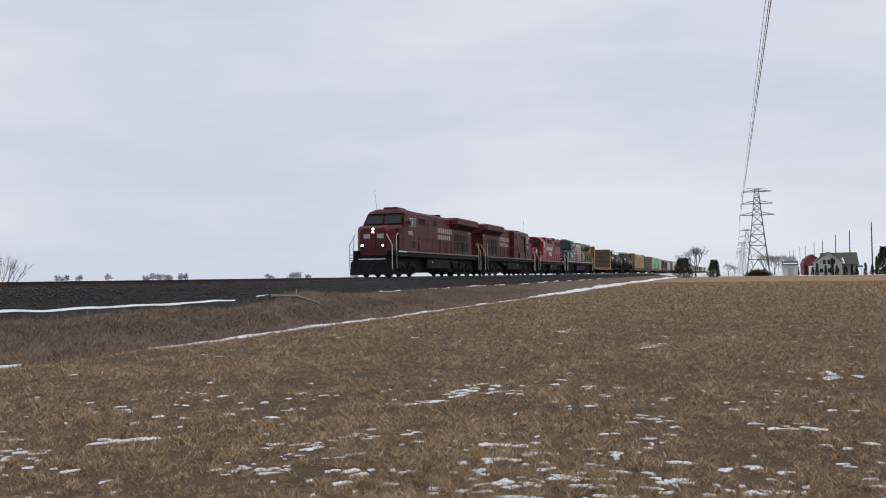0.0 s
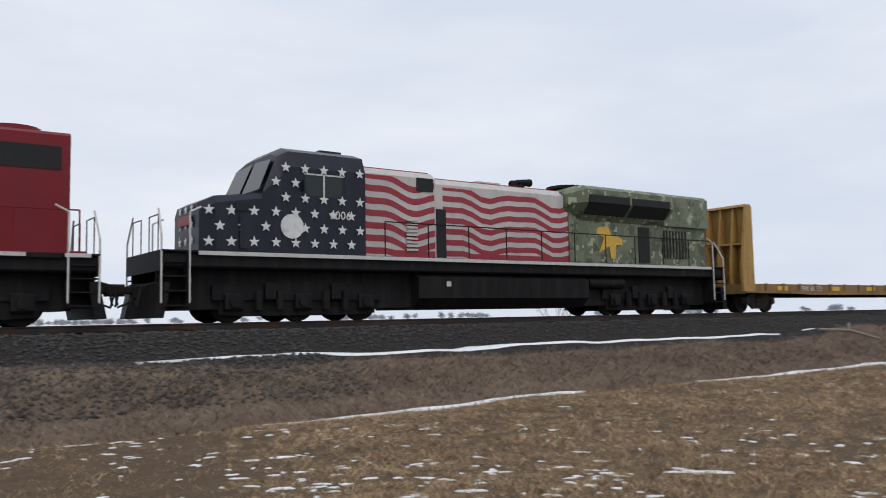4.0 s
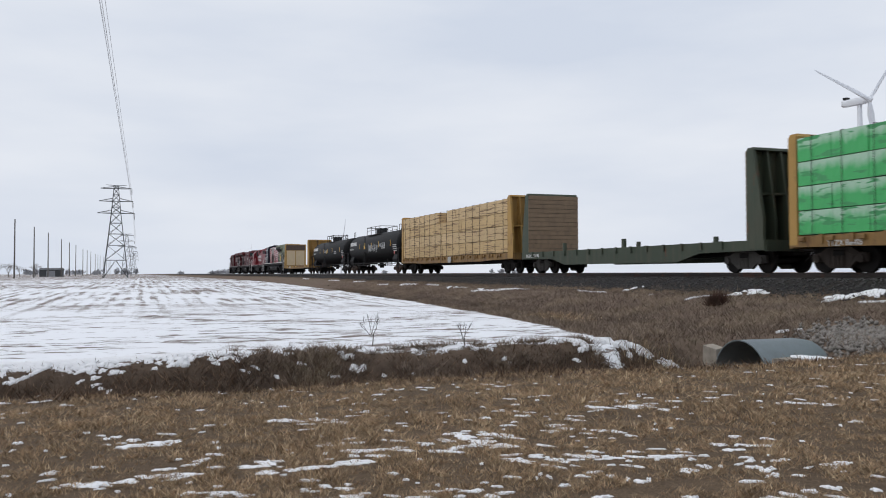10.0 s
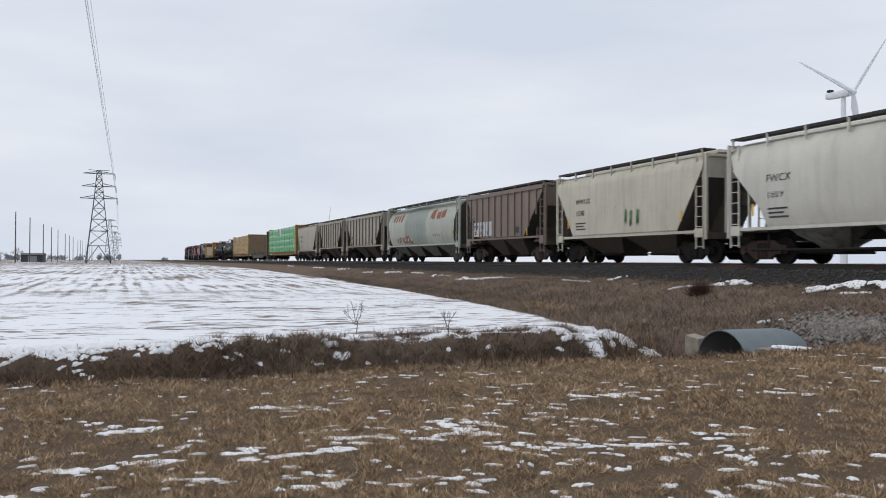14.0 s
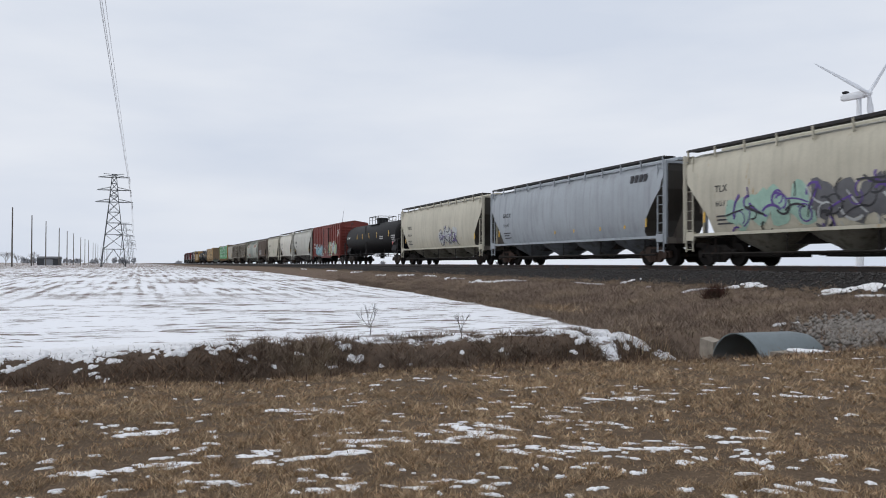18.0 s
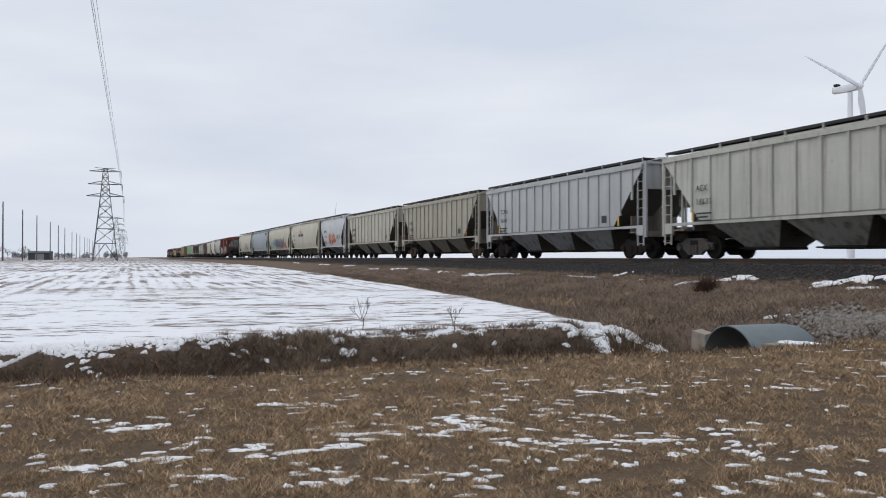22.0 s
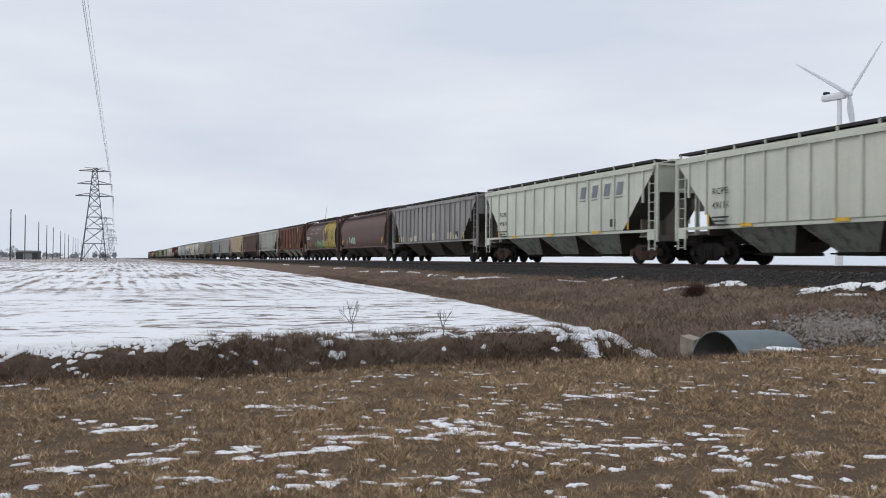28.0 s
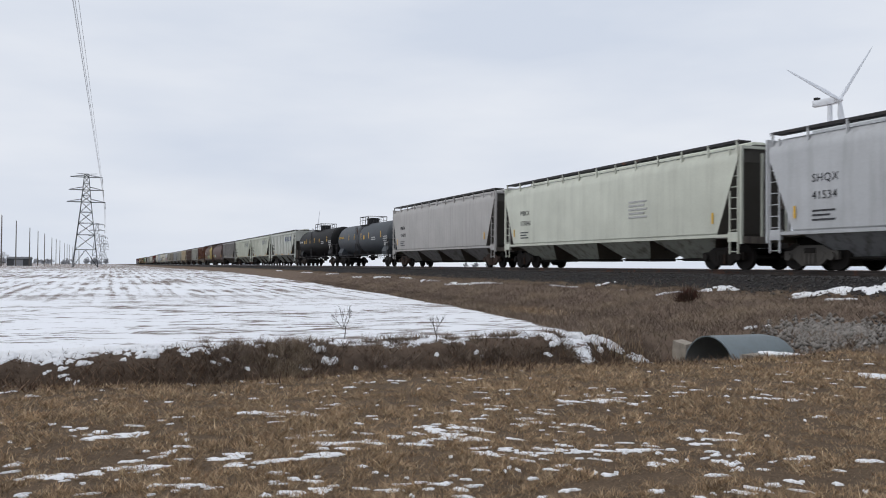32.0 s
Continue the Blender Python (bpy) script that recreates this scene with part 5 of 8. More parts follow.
def bundle_stack(root, L, x0, x1, z0, tops, material, wrap, n_len, notch=None, rows=4, half_w=1.32, seed=3, gap=0.02, pale=()):
    """Stacked bundles of lumber on both sides of the centre beam, one part each."""
    rnd = random.Random(seed)
    h = (tops - z0) / rows
    for r in range(rows):
        n = n_len[r % len(n_len)]
        w = (x1 - x0) / n
        for k in range(n):
            if notch and r == rows - 1 and notch[0] <= k < notch[1]:
                continue
            a, b = x0 + k * w + gap / 2, x0 + (k + 1) * w - gap / 2
            j = rnd.uniform(0, 0.03)
            part("lumber_pack", Geo().box(a, b, -half_w - j, -0.12, z0 + r * h + gap, z0 + (r + 1) * h - gap * 0.5), wrap if wrap and r == rows - 1 and k in pale else material[r % len(material)], root)
    n = n_len[0]
    for r in range(rows):
        part("lumber_pack", Geo().box(x0, x1, 0.12, half_w, z0 + r * h + 0.02, z0 + (r + 1) * h - 0.01), material[r % len(material)], root)

# ---- locomotives ----
CP_DULL = paint("faded_red_engine_paint", (0.086, 0.0095, 0.012), 0.5, 0.08, 0.5, 0, (0.04, 0.02, 0.02), (0.08, 0.03, 0.02))
CP_RED = paint("bright_red_engine_paint", (0.205, 0.008, 0.016), 0.35, 0.0, 0.4, 0, (0.09, 0.03, 0.03))
UNDER = paint("black_engine_underframe", (0.011, 0.011, 0.012), 0.5, 0.03, 0.65, 0, (0.045, 0.039, 0.035))
for m in (UNDER, STEEL):
    m.node_tree.nodes["Principled BSDF"].inputs["Specular IOR Level"].default_value = 0.12
MESH = plain("dark_intake_grille", (0.012, 0.012, 0.013), 0.8)
WORNWHITE = plain("worn_white_letter_paint", (0.46, 0.41, 0.40), 0.7, 0, 0.4, 9)
RIMWHITE = plain("white_sill_stripe", (0.6, 0.58, 0.56), 0.6)


def engine_frame_geo(base, r, axles):
    """A locomotive truck's deep side frame with axle boxes, springs and brake gear."""
    def make():
        g = Geo()
        h = base / 2
        out = [(-h - 0.55, r + 0.05), (-h - 0.55, r + 0.42), (-h * 0.4, r + 0.55), (h * 0.4, r + 0.55), (h + 0.55, r + 0.42), (h + 0.55, r + 0.05)]
        g.prism_y(out, -0.10, 0.08)
        g.prism_y([(-h - 0.35, r - 0.32), (-h - 0.35, r + 0.06), (h + 0.35, r + 0.06), (h + 0.35, r - 0.32), (h - 0.3, r - 0.36), (-h + 0.3, r - 0.36)], -0.04, 0.06)
        for k in range(axles):
            x = -h + base * k / (axles - 1)
            g.cbox(x - 0.24, x + 0.24, -0.2, 0.0, r - 0.22, r + 0.22, 0.05)
            g.cyl((x, -0.26, r), (x, -0.1, r), 0.14, 10)
            if k < axles - 1:
                m = x + base / (axles - 1) / 2
                for d in (-0.3, 0.3):
                    g.cyl((m + d, -0.16, r - 0.2), (m + d, -0.16, r + 0.3), 0.11, 8)
                g.cbox(m - 0.14, m + 0.14, -0.24, -0.05, r + 0.05, r + 0.5, 0.03)
        return g
    return make


def engine_truck(parent, x, axles):
    base, r = (1.95 if axles == 3 else 2.74), 0.52
    t = truck(parent, x, axles, base, r)
    for o in t.children:
        if o.name.startswith("side_frame"):
            o.data = mesh_of("engine_frame%d" % axles, engine_frame_geo(base * (axles - 1), r, axles), UNDER)
    return t


def walkway_rails(root, xs, z, mat, h=1.0, skip=()):
    for s in (-1, 1):
        part("handrail", Geo().cyl((xs[0], s * 1.5, z + h), (xs[-1], s * 1.5, z + h), 0.02, 5), mat, root)
        for x in xs:
            part("stanchion", Geo().cyl((x, s * 1.5, z), (x, s * 1.5, z + h), 0.02, 5), mat, root)


def corner_steps(root, x, d, z, rail_mat):
    """Steps and grab rails at an engine's corner; d points to its middle."""
    for s in (-1, 1):
        for k in range(4):
            zz = 0.42 + k * (z - 0.5) / 3.6
            part("step", Geo().box(min(x, x + d * 0.62), max(x, x + d * 0.62), s * 1.3 - 0.22, s * 1.3 + 0.22, zz, zz + 0.035), UNDER, root)
        part("step_well", Geo().box(x + d * 0.62 - 0.02, x + d * 0.62 + 0.02, s * 1.3 - 0.24, s * 1.3 + 0.24, 0.4, z), UNDER, root)
        part("step_side", Geo().box(x - 0.02, x + 0.6 * d + 0.02, s * 1.06 - 0.02, s * 1.06 + 0.02, 0.4, z) if d > 0 else Geo().box(x - 0.62, x + 0.02, s * 1.06 - 0.02, s * 1.06 + 0.02, 0.4, z), UNDER, root)
        g = Geo()
        g.tube([(x + d * 0.66, s * 1.53, 0.5), (x + d * 0.66, s * 1.53, z + 0.95), (x + d * 0.95, s * 1.5, z + 1.1)], 0.026, 6)
        g.tube([(x - d * 0.02, s * 1.50, 0.5), (x - d * 0.02, s * 1.50, z + 0.35), (x + d * 0.02, s * 1.1, z + 1.05)], 0.026, 6)
        part("grab_rail", g, rail_mat, root, "white-painted grab rail")


def pilot(root, x, d, wide=1.48):
    o = [(x - d * 0.15, -wide), (x - d * 0.42, 0), (x - d * 0.15, wide), (x + d * 0.1, wide), (x + d * 0.1, -wide)]
    g = Geo().loft([[(px, py, 0.14) for px, py in o], [(px + d * 0.12, py, 0.7) for px, py in o], [(px + d * 0.14, py, 1.0) for px, py in o]])
    part("snow_plow", g, UNDER, root, "black steel snow plough", smooth=20)
    for y in (-1.2, -0.75, 0.75, 1.2):
        part("air_hose", Geo().tube([(x, y, 1.0), (x - d * 0.35, y, 0.9), (x - d * 0.45, y, 0.45)], 0.03, 6), STEEL, root)


def engine_base(name, label, L, z, axles, xt, tank, red_sill=None, porch=0.0):
    root = thing(name, label, "locomotive", "engines of the freight train")
    part("underframe", Geo().cbox(0.75 + porch * 2.6, L - 0.75, -1.45, 1.45, z - 0.42, z - 0.02, 0.05), UNDER, root)
    # solid dark block, added in place of dense gear to shut out light
    part("underbody", Geo().box(1.2, L - 1.2, -0.98, 0.98, 0.34, z - 0.3), UNDER, root)
    part("deck_plate", Geo().box(0.7 + porch * 2.4, L - 0.7, -1.53, 1.53, z - 0.03, z + 0.01), UNDER, root)
    for s in (-1, 1):
        part("sill_stripe", Geo().box(1.6 + porch * 1.25, L - 1.5, s * 1.53 - 0.012, s * 1.53 + 0.012, z - 0.10, z + 0.0), red_sill or RIMWHITE, root, "white stripe along the deck edge")
    a, b = tank
    o = [(-1.05, 0.28), (-1.4, 0.6), (-1.42, 1.2), (-1.2, 1.32), (1.2, 1.32), (1.42, 1.2), (1.4, 0.6), (1.05, 0.28)]
    part("fuel_tank", Geo().prism_x(o, a, b), UNDER, root)
    for s in (-1, 1):
        part("air_tank", Geo().cyl((b + 0.15, s * 1.15, 1.12), (b + 1.9, s * 1.15, 1.12), 0.2, 12), UNDER, root, smooth=40)
        part("fuel_gauge", Geo().box(a + 1.0, a + 1.16, s * 1.41 - 0.02, s * 1.41 + 0.02, 0.95, 1.1), RIMWHITE, root)
    for x in xt:
        engine_truck(root, x, axles)
    couplers(root, L)
    for x, d in ((0.72, 1), (L - 0.72, -1)):
        pilot(root, x - d * 0.05 + (0.55 if porch and d > 0 else 0), d)
        if porch and d > 0:
            part("porch", Geo().box(x + 0.38, x + porch + 0.35, -1.3, 1.3, 0.45, 1.12), UNDER, root)
            part("porch_snow", Geo().cbox(x + 0.42, x + porch + 0.3, -1.0, 0.9, 1.12, 1.2, 0.03), SNOW, root, "crusted snow on the front porch")
            x += porch
        corner_steps(root, x, d, z, RAILWHITE)
        part("end_plate", Geo().box(x - 0.04, x + 0.04, -1.5, 1.5, z - 0.5, z if not (porch and d > 0) else z - 0.45), UNDER, root)
        for s in (-1, 1):
            if porch and d > 0:
                continue
            g = Geo().tube([(x + d * 0.02, s * 0.35, z), (x + d * 0.02, s * 0.35, z + 0.9), (x + d * 0.02, s * 1.1, z + 0.9), (x + d * 0.02, s * 1.1, z)], 0.016, 5)
            part("end_handrail", g, UNDER, root)
    return root


def wide_cab(root, x, z, mat, mark=None, roof_mat=None, low=3.35, roof=4.55, reach=1.45, slot=(1.25, 2.35), back=3.1):
    """A full-width nose and cab, its front at x."""
    # nose in plan narrows to the front, its top slopes up to the windshield
    def ring(xx, w, zt, c):
        return [(xx, -w, z), (xx, -w, zt - c), (xx, -w + c, zt), (xx, w - c, zt), (xx, w, zt - c), (xx, w, z)]
    g = Geo().loft([ring(x, 0.95, low - 0.28, 0.2), ring(x + 0.35, 1.25, low - 0.1, 0.2), ring(x + reach, 1.5, low, 0.16), ring(x + reach + 0.6, 1.5, low, 0.1)])
    part("nose", g, mat, root, smooth=25)
    xc = x + reach
    def cring(xx, zt, w, wt, c):
        return [(xx, -w, z), (xx, -w, zt - 0.62), (xx, -wt, zt - c), (xx, -wt * 0.62, zt), (xx, wt * 0.62, zt), (xx, wt, zt - c), (xx, w, zt - 0.62), (xx, w, z)]
    front = [(xc + 0.02, -1.5, z), (xc + 0.02, -1.5, low - 0.02), (xc + 0.5, -1.34, roof - 0.34), (xc + 0.55, -0.85, roof - 0.2), (xc + 0.55, 0.85, roof - 0.2), (xc + 0.5, 1.34, roof - 0.34), (xc + 0.02, 1.5, low - 0.02), (xc + 0.02, 1.5, z)]
    g = Geo().loft([front, cring(xc + 0.85, roof, 1.53, 1.36, 0.18), cring(xc + back, roof, 1.53, 1.36, 0.18)])
    part("cab", g, mat, root, smooth=20)
    for s in (-1, 1):
        g = Geo().add([(xc + 0.06, s * 1.28, low + 0.12), (xc + 0.06, s * 0.1, low + 0.12), (xc + 0.46, s * 0.1, roof - 0.34), (xc + 0.43, s * 1.2, roof - 0.40)], [(0, 1, 2, 3)])
        g.v = [(px - 0.03, py, pz) for px, py, pz in g.v]
        part("windshield", g, GLASS, root, "dark windshield pane")
        w = part("side_window", Geo().box(xc + slot[0], xc + slot[1], s * 1.505 - 0.03, s * 1.505 + 0.03, 3.35, 3.92), GLASS, root, "sliding cab side window")
        part("window_frame", Geo().box(xc + (slot[0] + slot[1]) / 2 - 0.025, xc + (slot[0] + slot[1]) / 2 + 0.025, s * 1.51 - 0.035, s * 1.51 + 0.035, 3.35, 3.92).box(xc + slot[0] - 0.05, xc + slot[1] + 0.05, s * 1.51 - 0.035, s * 1.51 + 0.035, 3.92, 3.96), RAILWHITE, w)
        part("mirror", Geo().box(xc + slot[0] - 0.12, xc + slot[0] - 0.08, s * 1.63 - 0.08, s * 1.63 + 0.08, 3.45, 3.75), mat, root)
        part("number_board", Geo().box(x + 0.8, x + 1.3, s * 1.40 - 0.045, s * 1.40 + 0.045, low - 0.5, low - 0.3), MESH, root)
        part("nose_door", Geo().box(x + 0.9, x + 1.35, s * 1.42 - 0.02, s * 1.47 + 0.02, z + 0.1, low - 0.6), mat, root)
    part("antenna_dome", Geo().cyl((xc + 1.6, 0.5, roof), (xc + 1.6, 0.5, roof + 0.14), 0.12, 10), mat, root, smooth=40)
    part("cooling_unit", Geo().box(xc + 2.2, xc + 2.9, -0.5, 0.3, roof, roof + 0.14), mat, root)
    return root


def head_lamps(root, x, ys, zs, d=-1):
    for y in ys:
        for zz in zs:
            part("headlight", Geo().cyl((x, y, zz), (x + d * 0.06, y, zz), 0.075, 12), LAMP, root, "lit headlight")


def ge_engine(label, number, lit, side):
    L, z = 21.8, 1.72
    root = engine_base("locomotive", label, L, z, 3, (4.0, 17.2), (7.9, 13.0), red_sill=SILLGREY, porch=0.4)
    m = CP_DULL
    wide_cab(root, 1.5, z, m, reach=1.7, slot=(0.78, 2.15), back=2.55, low=3.45, roof=4.6)
    part("sill_stripe", Geo().box(2.1, 3.5, -1.56, -1.545, z - 0.11, z - 0.01), RIMWHITE, root)
    if lit:
        head_lamps(root, 1.5, (-0.02,), (3.12, 2.92))
        head_lamps(root, 1.41, (-0.72, 0.72), (2.05,))
    # nose details: centre door, grab iron, marker boxes
    part("nose_skirt", Geo().loft([[(1.52, -0.95, 1.15), (1.52, 0.95, 1.15), (1.52, 0.95, z + 0.05), (1.52, -0.95, z + 0.05)], [(2.3, -1.3, 1.15), (2.3, 1.3, 1.15), (2.3, 1.3, z + 0.05), (2.3, -1.3, z + 0.05)]]), m, root)
    part("nose_door", Geo().cbox(1.46, 1.52, -0.15, 0.62, z + 0.1, 3.0, 0.04), m, root)
    for s in (-1, 1):
        part("ditch_light_box", Geo().cbox(1.41, 1.6, s * 0.72 - 0.14, s * 0.72 + 0.14, 1.9, 2.2, 0.03), UNDER, root)
    part("sun_visor", Geo().prism_y([(3.62, 4.33), (3.5, 4.27), (3.52, 4.24), (3.7, 4.3)], -1.2, 1.2), m, root)
    # blower housing with its overhanging grille band, engine hood, radiator cab and wings
    g = Geo().loft([[(xx, -w, z), (xx, -w, zt - 0.16), (xx, -w + 0.25, zt), (xx, w - 0.25, zt), (xx, w, zt - 0.16), (xx, w, z)] for xx, w, zt in ((5.75, 1.40, 4.5), (10.2, 1.40, 4.5))])
    part("blower_housing", g, m, root)
    g = Geo().loft([[(xx, -1.0, z), (xx, -1.0, 4.4), (xx, -0.75, 4.58), (xx, 0.75, 4.58), (xx, 1.0, 4.4), (xx, 1.0, z)] for xx in (10.2, 15.2)])
    part("engine_hood", g, m, root)
    g = Geo().loft([[(xx, -1.0, z), (xx, -1.0, 3.95), (xx, 1.0, 3.95), (xx, 1.0, z)] for xx in (15.2, 20.0)])
    part("radiator_cab", g, m, root)
    o = [(-1.05, 3.72), (-1.55, 4.12), (-1.57, 4.52), (-1.45, 4.62), (1.45, 4.62), (1.57, 4.52), (1.55, 4.12), (1.05, 3.72)]
    g = Geo().loft([[(14.2, py * 0.8, 4.0 + (pz - 4.0) * 0.7) for py, pz in o]] + [[(xx, py, pz) for py, pz in o] for xx in (14.6, 20.3)] + [[(20.85, py * 0.9, 4.1 + (pz - 4.1) * 0.75) for py, pz in o]])
    part("radiator_wing", g, m, root, "overhanging radiator wings")
    part("wing_top_screen", Geo().box(15.2, 20.0, -1.2, 1.2, 4.62, 4.66), MESH, root)
    for s in (-1, 1):
        for a, b in ((6.3, 6.8), (6.95, 7.45), (9.2, 9.95)):
            part("intake_grille", Geo().box(a, b, s * 1.405 - 0.012, s * 1.405 + 0.012, 3.66, 4.08), MESH, root)
        part("grille_hood", Geo().prism_x([(s * 1.40, 4.14), (s * 1.52, 4.06), (s * 1.52, 4.02), (s * 1.40, 4.08)], 5.9, 8.0), m, root)
        part("blower_door", Geo().box(8.1, 8.9, s * 1.40 - 0.02, s * 1.40 + 0.02, 2.4, 4.0), m, root)
        part("wheel_slot", Geo().box(4.6, 5.1, s * 1.535 - 0.012, s * 1.535 + 0.012, 1.95, 2.4), MESH, root)
        for k in range(6):
            x = 10.4 + k * 0.78
            door = part("hood_door", Geo().box(x, x + 0.68, s * 1.005 - 0.018, s * 1.005 + 0.018, z + 0.1, 3.2), m, root)
            part("latch", Geo().box(x + 0.58, x + 0.63, s * 1.03 - 0.012, s * 1.03 + 0.012, 2.4, 2.52), UNDER, door)
        for a, b in ((15.4, 15.85), (16.0, 16.6), (16.8, 17.3), (17.6, 18.2), (18.4, 18.8)):
            part("radiator_grille", Geo().box(a, b, s * 1.01 - 0.012, s * 1.01 + 0.012, z + 0.25, 3.35), MESH, root)
        part("shade_screen", Geo().add([(15.1, s * 1.07, 3.74), (20.1, s * 1.07, 3.74), (20.1, s * 1.5, 4.07), (15.1, s * 1.5, 4.07)], [(0, 1, 2, 3)]), MESH, root, "dark radiator intake screen")
        part("electrical_box", Geo().cbox(6.0, 8.2, s * 1.45 - 0.06, s * 1.45 + 0.06, z + 0.05, z + 0.6, 0.02), m, root)
        part("air_filter", Geo().cyl((13.3, s * 1.25, 1.05), (14.7, s * 1.25, 1.05), 0.18, 12), UNDER, root, smooth=40)
    part("exhaust_stack", Geo().box(11.6, 12.6, -0.4, 0.4, 4.56, 4.68), MESH, root)
    horn = part("horn", Geo().box(13.1, 13.3, -0.4, 0.2, 4.56, 4.74), STEEL, root)
    for y, r in ((-0.3, 0.13), (0.1, 0.12)):
        part("trumpet", Geo().cyl((13.0, y, 4.72), (13.7, y, 4.72), 0.06, 8, r), STEEL, horn)
    part("air_conditioner", Geo().cbox(4.2, 5.3, -0.6, 0.4, 4.6, 4.74, 0.04), m, root)
    walkway_rails(root, [6.0 + k * 1.42 for k in range(10)], z, m)
    # company name as plain bars, number in figures
    y = side * 1.02
    x = 11.15 if side < 0 else 14.4
    bars([8, 7], 0.36, 0.46, WORNWHITE, root, x, y, 3.3, "white company lettering, worn", side, gap=0.34)
    write(number, 0.42, WHITE, root, 3.9 if side < 0 else 5.2, side * 1.54, 2.8, side=side)
    write(number, 0.24, WHITE, root, 19.1 if side < 0 else 20.1, side * 1.02, 3.5, side=side)
    part("emblem", Geo().box(1.455, 1.47, -0.75, -0.3, 2.5, 2.8), WORNWHITE, root, "plain white nose emblem")
    part("emblem", Geo().box(1.455, 1.47, 0.2, 0.65, 2.5, 2.8), WORNWHITE, root, "plain white nose emblem")
    part("antenna", Geo().tube([(4.3, 0.9, 4.5), (4.0, 0.95, 5.9)], 0.012, 4), GRATE, root)
    return root


SILLGREY = plain("dusty_grey_sill_paint", (0.22, 0.19, 0.18), 0.7)


def gp_engine():
    L, z = 17.5, 1.62
    root = engine_base("locomotive", "bright red four-axle diesel locomotive with white lettering", L, z, 2, (3.5, 13.9), (7.3, 11.2), red_sill=UNDER)
    m = CP_RED
    for k in range(12):
        for s in (-1, 1):
            part("sill_dash", Geo().box(1.2 + k * 1.35, 1.75 + k * 1.35, s * 1.54 - 0.012, s * 1.54 + 0.012, z - 0.08, z + 0.01), RIMWHITE, root)
    part("sill_panel", Geo().box(1.0, L - 1.0, -1.5, 1.5, z - 0.01, z + 0.06), m, root)
    g = Geo().loft([[(xx, -w, z), (xx, -w, zt - 0.18), (xx, -w + 0.22, zt), (xx, w - 0.22, zt), (xx, w, zt - 0.18), (xx, w, z)] for xx, w, zt in ((1.3, 0.82, 3.0), (1.55, 0.95, 3.14), (3.4, 0.98, 3.18))])
    part("nose", g, m, root)
    def cr(xx):
        return [(xx, -1.5, z), (xx, -1.52, 3.75), (xx, -1.0, 4.3), (xx, -0.5, 4.42), (xx, 0.5, 4.42), (xx, 1.0, 4.3), (xx, 1.52, 3.75), (xx, 1.5, z)]
    part("cab", Geo().loft([cr(3.42), cr(5.45)]), m, root)
    for s in (-1, 1):
        part("windshield", Geo().box(3.39, 3.425, s * 0.75 - 0.42, s * 0.75 + 0.42, 3.3, 3.85), GLASS, root)
        w = part("side_window", Geo().box(3.95, 4.9, s * 1.515 - 0.025, s * 1.515 + 0.025, 3.12, 3.72), GLASS, root, "cab side window with pale blind")
        part("window_frame", Geo().box(4.40, 4.46, s * 1.52 - 0.03, s * 1.52 + 0.03, 3.12, 3.72).box(3.9, 4.95, s * 1.52 - 0.03, s * 1.52 + 0.03, 3.72, 3.76), RAILWHITE, w)
        part("blind", Geo().box(4.0, 4.38, s * 1.54 - 0.01, s * 1.54 + 0.01, 3.16, 3.7), BLIND, w)
        part("cab_door_panel", Geo().box(3.38, 3.42, s * 1.2 - 0.2, s * 1.2 + 0.2, z + 0.1, 3.2), m, root)
    part("number_board", Geo().box(3.36, 3.42, -1.0, -0.2, 3.95, 4.2), MESH, root)
    part("number_board", Geo().box(3.36, 3.42, 0.2, 1.0, 3.95, 4.2), MESH, root)
    g = Geo().loft([[(xx, -0.92, z), (xx, -0.92, zt - 0.14), (xx, -0.75, zt), (xx, 0.75, zt), (xx, 0.92, zt - 0.14), (xx, 0.92, z)] for xx, zt in ((5.4, 4.28), (13.0, 4.28))])
    part("engine_hood", g, m, root)
    g = Geo().loft([[(xx, -0.95, z), (xx, -0.95, 4.42), (xx, -0.85, 4.5), (xx, 0.85, 4.5), (xx, 0.95, 4.42), (xx, 0.95, z)] for xx in (13.0, 16.7)])
    part("radiator_hood", g, m, root)
    g = Geo().box(5.75, 7.4, -1.06, 1.06, 3.3, 4.18)
    part("central_intake", g, MESH, root)
    part("equipment_box", Geo().cbox(7.4, 8.6, -1.0, 1.0, 3.6, 4.5, 0.06), m, root)
    for s in (-1, 1):
        part("walkway_box", Geo().cbox(2.2, 5.5, s * 1.4 - 0.12, s * 1.4 + 0.12, z + 0.03, 2.25, 0.03), m, root)
    part("dynamic_brake", Geo().cbox(8.4, 11.2, -1.05, 1.05, 3.86, 4.4, 0.08), m, root)
    for s in (-1, 1):
        part("intake_grille", Geo().box(5.85, 7.3, s * 1.065 - 0.012, s * 1.065 + 0.012, 3.4, 4.1), MESH, root)
        part("brake_grille", Geo().box(8.6, 11.0, s * 1.055 - 0.012, s * 1.055 + 0.012, 3.95, 4.28), MESH, root)
        part("radiator_grille", Geo().box(13.6, 16.5, s * 0.955 - 0.012, s * 0.955 + 0.012, 3.6, 4.15), MESH, root)
        for k in range(12):
            x = 7.5 + k * 0.72
            part("hood_door", Geo().box(x, x + 0.65, s * 0.925 - 0.018, s * 0.925 + 0.018, z + 0.12, 2.85), m, root)
        part("battery_box", Geo().cbox(5.7, 7.2, s * 1.25 - 0.2, s * 1.25 + 0.2, z + 0.05, 2.9, 0.03), m, root)
